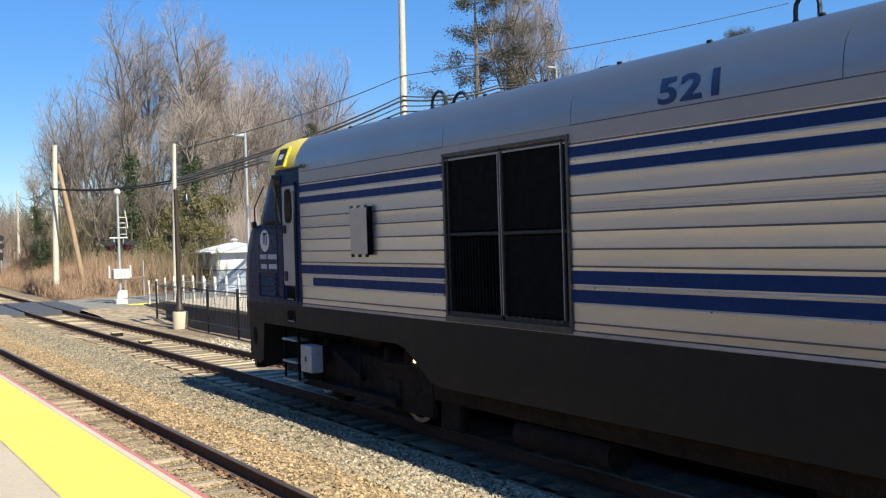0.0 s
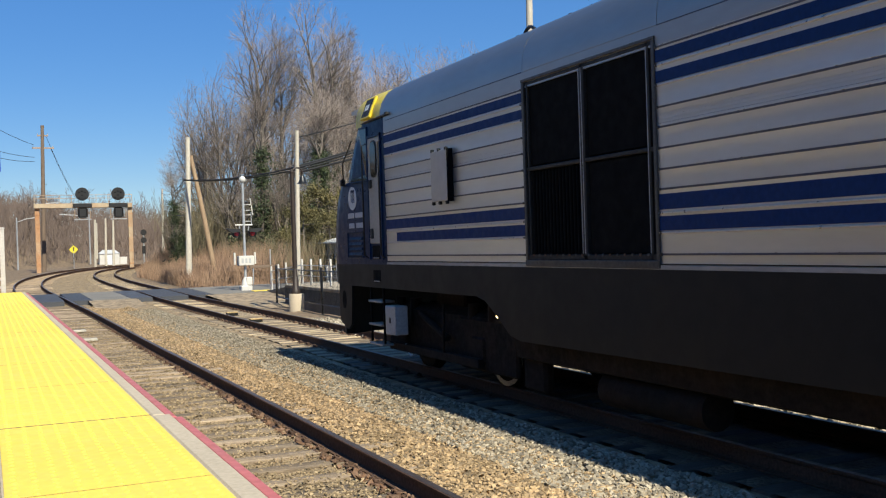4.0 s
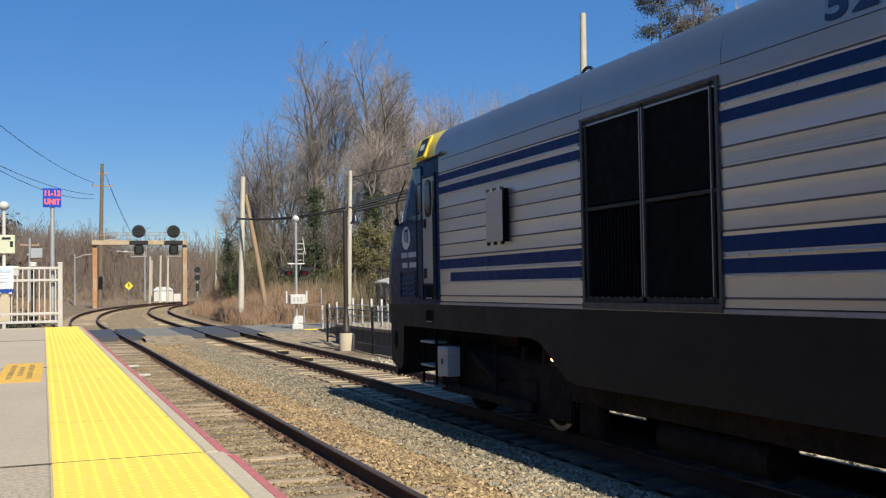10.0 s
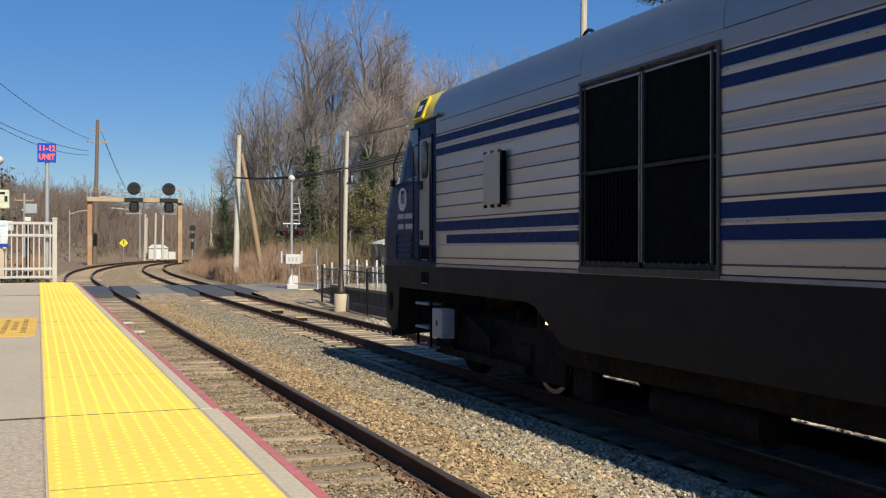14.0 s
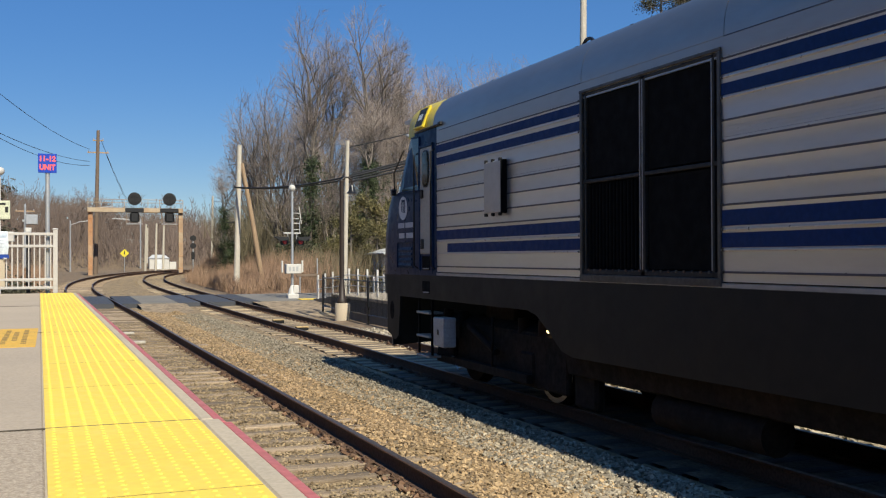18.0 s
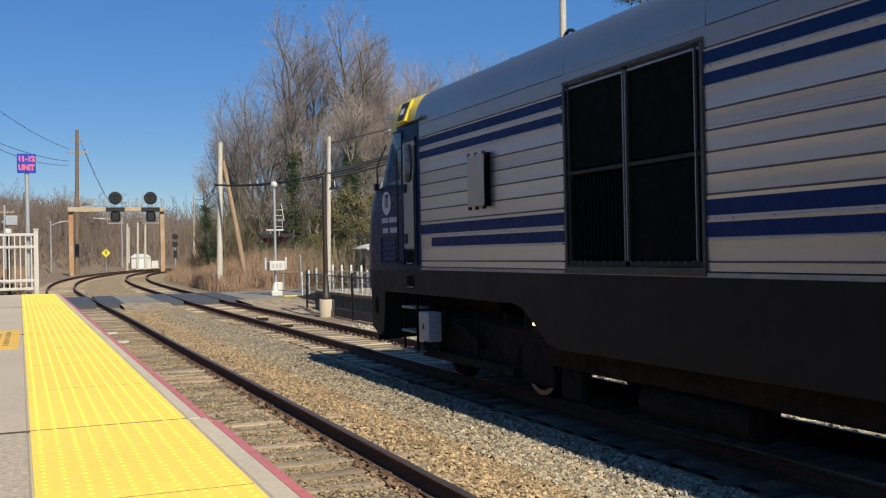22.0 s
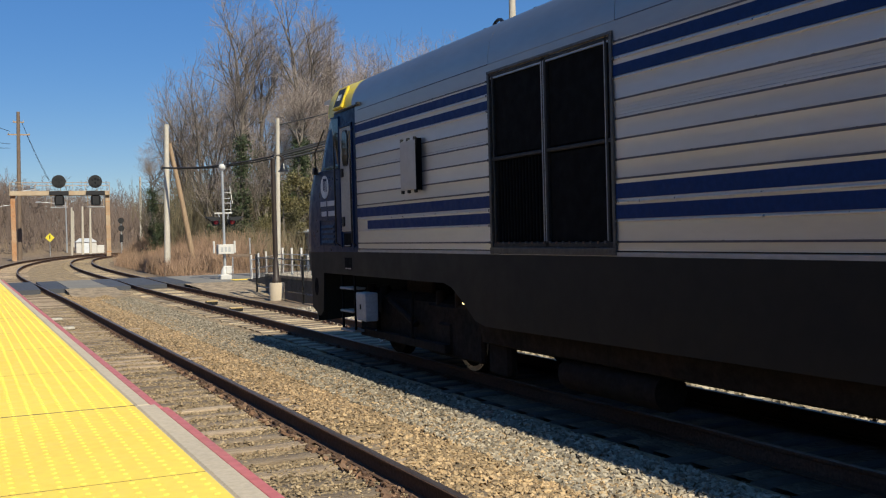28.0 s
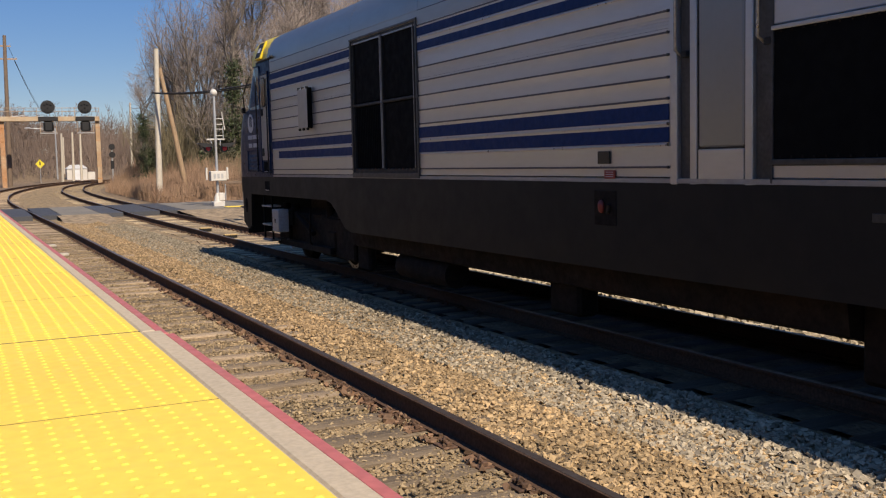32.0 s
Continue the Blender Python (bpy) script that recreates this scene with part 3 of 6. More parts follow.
def sleeper_mesh(seed, length, material):
    rnd = random.Random(seed)
    g = Geo()
    n = 5
    rings = []
    for i in range(n):
        x = -length / 2 + length * i / (n - 1)
        w, h = 0.112 + rnd.uniform(-0.008, 0.008), rnd.uniform(-0.008, 0.006)
        rings.append([(x, -w, -0.17), (x, w, -0.17), (x, w, h - 0.01), (x, w - 0.014, h), (x, -w + 0.014, h), (x, -w, h - 0.01)])
    g.loft(rings)
    me = g.mesh("sleeper")
    me.materials.append(M[material])
    return me


def plate_mesh():
    """A tie plate with its spikes and clips."""
    g = Geo().box(-0.19, 0.19, -0.09, 0.09, 0.0, 0.014, 0.003)
    for x in (-0.13, 0.13):
        for y in (-0.05, 0.05):
            g.box(x - 0.022, x + 0.022, y - 0.02, y + 0.02, 0.014, 0.045, 0.006)
    g.tube([(-0.11, -0.03, 0.02), (-0.15, -0.02, 0.055), (-0.12, 0.03, 0.06), (-0.085, 0.02, 0.035)], 0.012, 6)
    g.tube([(0.11, 0.03, 0.02), (0.15, 0.02, 0.055), (0.12, -0.03, 0.06), (0.085, -0.02, 0.035)], 0.012, 6)
    me = g.mesh("tie_plate")
    me.materials.append(M["rust"])
    return me


def build_track(line, label, material, sink, seed, lo, hi, plates_lo, plates_hi, shade_to=None):
    """Rails and sleepers along a line; sleepers and plates as pieces between lo and hi."""
    rnd = random.Random(seed)
    track = thing("railway_track", label, "track", "railway tracks", "structure")
    for s in (-1, 1):
        g = sweep(line, [(s * 0.755 + a, b) for a, b in RAIL])
        rail = part("rail", g, "rail", track, "rusty steel rail")
        part("tread", sweep(line, [(s * 0.755 + a, b) for a, b in TREAD]), "rail_top", rail, "worn running surface")
    variants = [sleeper_mesh(seed * 10 + k, 2.55 + 0.06 * k, material) for k in range(4)]
    # sleepers under the train carry its shade in their colour
    shaded = [sleeper_mesh(seed * 10 + k, 2.55 + 0.06 * k, "sleeper_shaded") for k in range(4)] if shade_to else variants
    plate = plate_mesh()
    y, i = lo, 0
    far = Geo()
    while y < 100:
        while i < len(line) - 2 and line[i + 1].y < y:
            i += 1
        u = (y - line[i].y) / (line[i + 1].y - line[i].y)
        p, s = line[i].lerp(line[i + 1], u), side_of(line, i)
        rz = math.atan2(s.y, s.x) + rnd.uniform(-0.02, 0.02)
        off = rnd.uniform(-0.05, 0.05)
        zz = p.z - 0.174 - sink + rnd.uniform(-0.012, 0.008)
        if not 35.6 < p.y < 43.2:
            if y < hi:
                again("sleeper", rnd.choice(shaded if shade_to and y < shade_to + rnd.uniform(-1, 1) else variants), track, (p.x + off, p.y, zz), (0, rnd.uniform(-0.004, 0.004), rz))
                if plates_lo < y < plates_hi:
                    for q in (-0.755, 0.755):
                        c = p + s * q
                        again("tie_plate", plate, track, (c.x, c.y, p.z - 0.178), (0, 0, rz))
            else:
                far.box(p.x - 1.28 + off, p.x + 1.28 + off, p.y - 0.1, p.y + 0.1, zz - 0.1, zz)
        y += 0.53 + rnd.uniform(-0.02, 0.02)
    ob = part("far_sleepers", far, material, track)
    ob["kind"] = "stuff"
    return track


build_track(near_line, "near railway track with dark rusty rails on weathered sleepers", "sleeper", 0.004, 5, -30.0, 60.0, -9, 24)
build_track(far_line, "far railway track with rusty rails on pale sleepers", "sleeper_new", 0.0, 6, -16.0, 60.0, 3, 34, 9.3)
# pale blocks that lie on the sleepers before the crossing
for x, y in ((-0.13, 23.6), (-0.21, 20.0)):
    ob = thing("timber_block", "tan board on a dark block lying between the rails", "timber block", "timber blocks between rails", loc=(x, y, -0.175))
    part("block", Geo().box(-0.17, 0.17, -0.13, 0.13, 0, 0.09, 0.008), "skirt", ob)
    part("board", Geo().box(-0.18, 0.18, -0.14, 0.14, 0.09, 0.12, 0.006), "plank_tan", ob)
for y in (17.2, 20.4):
    g = Geo().box(-0.42, 0.42, -0.13, 0.13, 0, 0.06, 0.012)
    ob = part("timber_block", g, "wood_pale", None)
    ob.location = (-5.11 - 0.007 * y, y, -0.172)
    tagged(ob, "bleached flat timber lying on the near track's sleepers", "timber block", "timber blocks between rails")


# ------------------------------------------------------------ level crossing
def build_road():
    road = thing("road_crossing", "worn grey asphalt road crossing both tracks on the level", "road", "", "structure")
    def strip(x0, x1, mat_name, name, y0=35.9, y1=43.0, dz=0.0):
        g = Geo()
        n = max(2, int((x1 - x0) / 0.8))
        rings = []
        for k in range(n + 1):
            x = x0 + (x1 - x0) * k / n
            rings.append([(x, y0, rise(y0) - 0.25), (x, y0, rise(y0) - 0.012 + dz), (x, y1, rise(y1) - 0.012 + dz), (x, y1, rise(y1) - 0.25)])
        g.loft(rings)
        part(name, g, mat_name, road)
    strip(-30, -6.95, "asphalt_pale", "carriageway")
    for c in (-5.15, -0.06):
        strip(c - 0.66, c + 0.66, "rubber", "crossing_panel", dz=0.004)
        strip(c - 1.75, c - 0.86, "rubber", "crossing_panel", dz=0.0)
        strip(c + 0.86, c + 1.75, "rubber", "crossing_panel", dz=0.0)
    strip(-3.38, -1.83, "asphalt_pale", "carriageway")
    strip(1.71, 30, "asphalt_pale", "carriageway")
    g = Geo().box(3.6, 6.4, 36.2, 36.9, 0.02, 0.05, 0.01)
    part("tactile_strip", g, "tactile", road, "yellow warning strip on the footway")


build_road()
# earth banked up against the road on both sides of the far track
def bank(x0, x1, nx, y_road, y_foot, z_foot, label):
    rnd = random.Random(17)
    rows = []
    for j in range(15):
        u = j / 14
        y = y_road + (y_foot - y_road) * u
        rows.append([(x0 + (x1 - x0) * i / nx, y, -0.035 * (1 - u) + rise(y_road) * (1 - u) + z_foot * (u * u * (3 - 2 * u)) + (rnd.uniform(-0.03, 0.02) if 0 < j else 0)) for i in range(nx + 1)])
    n = nx + 1
    g = Geo().add([p for r in rows for p in r], [(j * n + i, j * n + i + 1, (j + 1) * n + i + 1, (j + 1) * n + i) for j in range(14) for i in range(nx)])
    tagged(part("earth_bank", g, "sand"), label, "ground", kind="structure")


bank(1.35, 9.0, 20, 35.95, 24.5, -0.42, "sandy earth banked up to the road edge")
bank(-3.55, -1.6, 8, 35.95, 31.0, -0.26, "sandy earth between the tracks at the road")
bank(1.6, 12.0, 20, 42.95, 46.5, -0.25, "sandy earth behind the road")


# ------------------------------------------------------------ platform
SHEAR = -0.0101


def lean(x, y, z):
    return (x + SHEAR * (y + 9), y, z)


def build_platform():
    plat = thing("platform", "high concrete station platform with a yellow tactile edge", "platform", "", "structure")
    joints = [-40, -28, -16, -10.0, -4.08, 1.75, 7.6, 13.55]
    for a, b in zip(joints, joints[1:]):
        off = 0.010 if b <= -4 else -0.010
        rough = b <= -4
        c = 0.006
        part("slab", Geo().box(-16, -6.975, a + c, b - c, 0.85, 1.22, 0.008).moved(lean), "concrete_rough" if rough else "concrete", plat)
        part("edge_strip", Geo().box(-6.335, -6.262 + off, a + c, b - c, 0.85, 1.222, 0.008).moved(lean), "lip", plat, "pale concrete lip")
        part("bearer", Geo().box(-6.975, -6.335, a + c, b - c, 0.85, 1.218).moved(lean), "lip", plat)
        part("edge_board", Geo().box(-6.258 + off, -6.205 + off, a + 0.002, b - 0.002, 0.98, 1.205, 0.01).moved(lean), "edge_red", plat, "red-painted rubbing board")
    for a in (-4.08, 1.75, 7.6):
        w = 0.006 if a < 0 else 0.004
        part("joint_seal", Geo().box(-16, -6.34, a - w, a + w, 1.15, 1.2242).moved(lean), "joint", plat, "dark joint across the platform")
    part("base_wall", Geo().box(-15.6, -6.75, -40, 13.4, -0.5, 0.85).moved(lean), "pier", plat)
    # tactile panels with their raised domes
    length = 1.37
    k0 = int((-40 + 4.08) / length)
    y = -4.08 + k0 * length
    while y < 13.4:
        y1 = min(y + length, 13.5)
        g = Geo().box(-6.968, -6.342, y + 0.002, y1 - 0.002, 1.2, 1.2235, 0.0012)
        if y > -7.5:
            nx = 10
            m = int((y1 - y) / 0.0605)
            for i in range(nx):
                for j in range(m):
                    cx, cy = -6.968 + 0.0313 + i * 0.0626, y + (j + 0.5) * (y1 - y) / m
                    r0, r1, n = 0.0125, 0.0065, 7
                    vs = [(cx + r0 * math.cos(6.283 * q / n), cy + r0 * math.sin(6.283 * q / n), 1.2235) for q in range(n)]
                    vs += [(cx + r1 * math.cos(6.283 * q / n), cy + r1 * math.sin(6.283 * q / n), 1.2272) for q in range(n)]
                    g.add(vs, [(q, (q + 1) % n, n + (q + 1) % n, n + q) for q in range(n)] + [tuple(range(n, 2 * n))])
        part("joint_strip", Geo().box(-6.966, -6.344, y - 0.0024, y + 0.0024, 1.2, 1.2240).moved(lean), "tactile_joint", plat)
        part("tactile_panel", g.moved(lean), "tactile", plat, "yellow panel of raised domes", smooth=False)
        y = y1 if y1 == 13.5 else y + length
    return plat


platform = build_platform()
# warning stencil on the slab: rows of dark marks that cannot be read
sten = thing("floor_stencil", "worn orange-yellow painted warning patch with dark lettering marks", "marking", kind="structure")
part("patch", Geo().box(-7.46, -7.11, 0.13, 2.40, 1.2185, 1.2240), "stencil", sten)
rnd = random.Random(8)
for col, x in enumerate((-7.37, -7.29, -7.21)):
    y = 0.45
    while y < 2.1:
        w = rnd.uniform(0.08, 0.17)
        if col != 1 or 0.8 < y < 1.8:
            part("mark", Geo().box(x - 0.022, x + 0.022, y, y + w, 1.2235, 1.2250), "stencil_dark", sten)
        y += w + rnd.uniform(0.04, 0.09)


# ------------------------------------------------------------ locomotive
ROOF = [(1.50, 3.865), (1.498, 3.95), (1.487, 4.04), (1.46, 4.15), (1.40, 4.25), (1.30, 4.35), (1.12, 4.45), (0.85, 4.54), (0.5, 4.60), (0.0, 4.63)]
SIDE = -1.5


def roof_x(z):
    for (x0, z0), (x1, z1) in zip(ROOF, ROOF[1:]):
        if z <= z1:
            return x0 + (x1 - x0) * (z - z0) / (z1 - z0) if z > z0 else x0
    return 0


RAILS = []


def build_locomotive():
    loco = thing("locomotive", "silver diesel locomotive with blue stripes and a yellow cab crown", "locomotive")
    ring = [(-x, z) for x, z in ROOF] + [(x, z) for x, z in ROOF[-2::-1]]
    core = [(-1.44, 1.3), (-1.44, 3.92)] + [(-x * 0.985, z - 0.02) for x, z in ROOF[1:]] + [(x * 0.985, z - 0.02) for x, z in ROOF[-2:0:-1]] + [(1.44, 3.92), (1.44, 1.3)]
    part("body_core", Geo().prism(core, -14.2, 6.3), "skirt", loco)
    # roof in lengths, with seams between
    cuts = [-14.2, -11.4, -7.6, -4.6, -1.3, 1.24, 5.84]
    for a, b in zip(cuts, cuts[1:]):
        roof = Geo()
        inner = [(x * 0.97, z - 0.05) for x, z in ring]
        roof.loft([[(x, y, z) for x, z in ring + inner[::-1]] for y in (a + 0.004, b - 0.004)])
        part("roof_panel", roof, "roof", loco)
    for zs, ya, yb in ((3.862, 1.26, 5.6), (3.862, -14.1, -1.3)):
        part("roof_seam", Geo().tube([(-roof_x(zs) - 0.001, ya, zs), (-roof_x(zs) - 0.001, yb, zs)], 0.006, 5), "seam", loco)
    for k in range(14):
        y = 5.0 - 1.28 * k
        part("roof_bolt", Geo().box(-0.90, -0.86, y - 0.03, y + 0.03, 4.525, 4.555, 0.008), "frame_dark", loco)
    # hoops and horn on the roof
    for y, high, half in ((3.70, 0.34, 0.20), (3.08, 0.24, 0.22), (-3.13, 0.36, 0.14)):
        arch = [(0, y + half * math.cos(a), 4.64 + high - half + half * math.sin(a)) for a in [math.pi * i / 8 for i in range(9)]]
        part("roof_hoop", Geo().tube([(0, y + half, 4.55)] + arch + [(0, y - half, 4.55)], 0.026, 6), "black_paint", loco, "bent black pipe on the roof")
        part("hoop_foot", Geo().tube([(0, y + half, 4.58), (0, y + half, 4.68), (0, y + half, 4.76)], [0.07, 0.06, 0.03], 8), "black_paint", loco)

    # ribbed side panels: z levels of the joints
    joints = [1.70, 1.79, 1.985, 2.165, 2.38, 2.56, 2.75, 2.94, 3.12, 3.32, 3.50, 3.665]
    sections = [(1.262, 5.72), (-6.50, -1.262)]
    for y0, y1 in sections:
        for z0, z1 in zip(joints, joints[1:]):
            # each panel flares outwards to its upper edge
            bow = [(SIDE + 0.003 - (0.0060 if z1 > 2.0 else 0.0015) * max(0, k / 12 - 0.45) ** 2 / 0.3025 - 0.001 * max(0, 0.3 - k / 12) ** 2 / 0.09, z0 + 0.006 + (z1 - z0 - 0.012) * k / 12) for k in range(13)]
            g = Geo().prism([(SIDE + 0.06, z0 + 0.004)] + bow + [(SIDE + 0.06, z1 - 0.004)], y0, y1)
            part("side_panel", g, "silver", loco, smooth=False)
        for z in joints[1:]:
            heavy = z in (1.985, 2.165, 3.32, 3.50)
            if heavy:
                g = Geo().prism([(SIDE + 0.02, z - 0.013)] + [(SIDE - 0.013 * math.cos(a), z + 0.013 * math.sin(a)) for a in [math.pi * (k / 10 - 0.5) for k in range(11)]] + [(SIDE + 0.02, z + 0.013)], y0, y1)
            else:
                g = Geo().prism([(SIDE + 0.02, z - 0.0095), (SIDE - 0.004, z - 0.0095), (SIDE - 0.007, z - 0.0038), (SIDE - 0.007, z + 0.0038), (SIDE - 0.004, z + 0.0095), (SIDE + 0.02, z + 0.0095)], y0, y1)
            part("bead", g, "bead" if heavy else "seam", loco, "polished half-round bead" if heavy else "", smooth=False)
            if not heavy:
                # bright metal line added as the highlight above each plain seam
                part("panel_lip", Geo().prism([(SIDE + 0.02, z + 0.008), (SIDE - 0.006, z + 0.009), (SIDE - 0.007, z + 0.013), (SIDE + 0.02, z + 0.017)], y0, y1), "bead", loco)
            for y in (y0 + 0.02, y1 - 0.02):
                part("rivet", Geo().box(SIDE - 0.018, SIDE, y - 0.012, y + 0.012, z - 0.013, z + 0.013, 0.004), "frame_light", loco)
        for z in (2.975, 3.005, 3.035, 3.064):
            part("scored_line", Geo().prism([(SIDE + 0.01, z - 0.003), (SIDE - 0.0012, z), (SIDE + 0.01, z + 0.003)], y0 + 0.02, y1 - 0.02), "seam" if z < 3.0 else "bead", loco)
        for z0, z1, short in ((2.005, 2.135, True), (2.195, 2.335, False), (3.34, 3.445, False), (3.525, 3.635, False)):
            e = y1 - 0.004
            if short and y1 > 0:
                e = 5.27
            part("stripe", Geo().box(SIDE - 0.0075, SIDE, y0 + 0.012, e, z0, z1, 0.002), "stripe", loco, "dark blue stripe")
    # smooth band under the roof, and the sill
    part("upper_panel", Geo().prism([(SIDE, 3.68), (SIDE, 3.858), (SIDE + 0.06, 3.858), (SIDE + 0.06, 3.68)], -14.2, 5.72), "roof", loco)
    part("sill", Geo().prism([(SIDE - 0.008, 1.652), (SIDE - 0.008, 1.692), (SIDE + 0.06, 1.697), (SIDE + 0.06, 1.652)], -14.2, 5.72), "sill", loco)
    # the far side, plain
    part("off_side", Geo().prism([(1.5, 1.30), (1.5, 3.93), (1.44, 3.93), (1.44, 1.30)], -14.2, 5.72), "silver", loco)

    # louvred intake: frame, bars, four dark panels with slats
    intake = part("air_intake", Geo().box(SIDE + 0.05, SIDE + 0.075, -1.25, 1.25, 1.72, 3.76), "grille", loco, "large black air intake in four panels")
    for y0, y1, z0, z1, m_ in ((-1.262, 1.262, 3.74, 3.775, "frame_light"), (-1.262, 1.262, 1.66, 1.735, "frame_light"), (1.20, 1.25, 1.735, 3.74, "frame_light"), (-1.262, -1.215, 1.735, 3.74, "frame_light"),
                               (-1.215, 1.20, 2.735, 2.775, "frame_dark"), (-0.040, 0.034, 1.735, 3.74, "frame_dark"), (-1.16, -1.12, 1.735, 3.74, "frame_dark"), (1.13, 1.16, 1.735, 3.74, "frame_dark"),
                               (-1.215, 1.20, 1.735, 1.79, "frame_dark"), (-1.215, 1.2, 3.70, 3.735, "frame_dark")):
        x0 = SIDE - 0.02 if m_ == "frame_light" else SIDE - 0.006
        part("intake_frame", Geo().box(x0, SIDE + 0.06, y0, y1, z0, z1, 0.006), m_, intake)
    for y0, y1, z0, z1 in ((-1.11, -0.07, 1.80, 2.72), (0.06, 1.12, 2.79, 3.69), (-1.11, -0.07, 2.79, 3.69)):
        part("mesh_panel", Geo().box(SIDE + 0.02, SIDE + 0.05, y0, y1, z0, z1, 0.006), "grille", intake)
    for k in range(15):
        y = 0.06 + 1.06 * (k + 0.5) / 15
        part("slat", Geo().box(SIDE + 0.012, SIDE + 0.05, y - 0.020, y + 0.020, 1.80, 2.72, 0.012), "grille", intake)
    for y in (0.045, 0.0, -1.125):
        part("bright_edge", Geo().box(SIDE - 0.010, SIDE, y - 0.006, y + 0.006, 1.80, 3.70, 0.002), "sill", intake)
    for k in range(18):
        y = -1.08 + k * 0.127
        part("drip_bolt", Geo().box(SIDE - 0.013, SIDE, y - 0.018, y + 0.018, 1.775, 1.80, 0.004), "rust" if k % 2 else "frame_light", intake)

    # hatch plate that stands off the side
    hatch = part("hatch", Geo().box(SIDE - 0.085, SIDE - 0.055, 3.21, 3.745, 2.51, 3.19, 0.010), "hatch_plate", loco, "light grey cover plate on stand-offs")
    part("hatch_back", Geo().box(SIDE - 0.054, SIDE, 3.24, 3.72, 2.54, 3.16), "grille", hatch)
    # black strip added to stand in for shade on the hatch's sunward edge
    part("hatch_gasket", Geo().box(SIDE - 0.088, SIDE, 3.186, 3.208, 2.50, 3.20, 0.006), "grille", hatch, "black strip that darkens the hatch edge")
    for y in (3.25, 3.48, 3.70):
        for z in (2.49, 3.20):
            part("hatch_bolt", Geo().box(SIDE - 0.09, SIDE - 0.05, y - 0.025, y + 0.025, z - 0.022, z + 0.022, 0.006), "frame_dark", hatch)

    # cab: a loft of plan outlines, upright at the sides and round at the front corners
    def outline(z, front, half=1.5):
        left = [(-half, 5.72), (-half, front - 0.50), (-half + 0.035, front - 0.24), (-half + 0.15, front - 0.09), (-half + 0.45, front - 0.02), (-0.5, front)]
        return [(x, y, z) for x, y in left] + [(-x, y, z) for x, y in left[::-1]]
    levels = [(1.30, 8.56), (1.62, 8.60), (2.0, 8.60), (2.4, 8.54), (2.75, 8.40), (3.0, 8.20), (3.04, 7.80), (3.45, 7.55), (3.94, 7.18)]
    part("cab", Geo().loft([outline(z, f) for z, f in levels]), "cab_blue", loco, "dark blue cab with a sloping nose")
    part("cab_sill", Geo().loft([outline(z, f, 1.503) for z, f in ((1.30, 8.565), (1.64, 8.605))]), "skirt", loco)
    # yellow crown over the cab
    edge = [5.88, 5.88, 5.88, 5.88, 5.89, 5.98, 6.2, 6.72, 7.04, 7.06]
    edge = edge + edge[-2::-1]
    inner = [(x * 0.97, z - 0.05) for x, z in ring]
    whole, rim = ring + inner[::-1], edge + edge[::-1]
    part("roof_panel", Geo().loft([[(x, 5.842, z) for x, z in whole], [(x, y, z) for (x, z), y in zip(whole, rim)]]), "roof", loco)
    rings = [[(x, y + 0.004, z) for (x, z), y in zip(ring, edge)]]
    for y, s, wide in ((7.08, 0.985, 1.0), (7.14, 0.93, 0.985), (7.18, 0.80, 0.96), (7.20, 0.05, 0.93)):
        rings.append([(x * wide, y - 0.08 * (abs(x) / 1.5) ** 4, 3.945 + (z - 3.92) * s) for x, z in ring])
    part("cab_crown", Geo().loft(rings), "yellow_crown", loco, "bright yellow roof crown")
    part("gutter", Geo().tube([(-1.515, 5.55, 3.945), (-1.515, 6.2, 3.94), (-1.48, 6.8, 3.935), (-1.3, 7.12, 3.93)], 0.018, 6), "frame_dark", loco)
    part("gutter_end", Geo().box(-1.55, -1.49, 5.48, 5.56, 3.93, 3.98, 0.01), "frame_dark", loco)
    nb = part("number_board", Geo().box(-0.014, 0.03, -0.215, 0.215, -0.19, 0.19, 0.010), "yellow_crown", loco, "framed number board")
    nb.matrix_basis = pose(-1.462, 6.46, 4.16, 0, 22, 0)
    part("board_glass", Geo().box(-0.020, -0.010, -0.16, 0.16, -0.155, 0.155, 0.004), "frame_dark", nb)
    for k in range(3):
        part("board_mark", Geo().box(-0.024, -0.019, 0.055 - k * 0.06, 0.09 - k * 0.06, -0.05, 0.05), "logo_text", nb)
    part("class_lamp", Geo().ball((-1.40, 6.92, 4.01), 0.05, 10), "lamp_blue", loco, "small blue lens")
    part("headlamp_hood", Geo().loft([[(-1.26, 7.0, 4.16), (-0.75, 7.0, 4.16), (-0.75, 7.0, 4.30), (-1.26, 7.0, 4.30)], [(-1.34, 7.66, 4.20), (-0.85, 7.70, 4.20), (-0.85, 7.70, 4.26), (-1.34, 7.66, 4.26)]]), "white_paint", loco, "white visor over the windscreen")
    # cab side window and door
    pane = [(-1.507, 6.48, 3.0), (-1.507, 6.48, 3.84), (-1.507, 6.84, 3.86), (-1.462, 7.18, 3.62), (-1.503, 7.36, 3.03)]
    back = [(x + 0.05, y, z) for x, y, z in pane]
    part("side_window", Geo().add(pane + back, [(0, 1, 2), (0, 2, 3), (0, 3, 4), (5, 7, 6), (5, 8, 7), (5, 9, 8)] + [(k, 5 + k, 5 + (k + 1) % 5, (k + 1) % 5) for k in range(5)]), "cab_glass", loco, "dark cab side window", smooth=False)
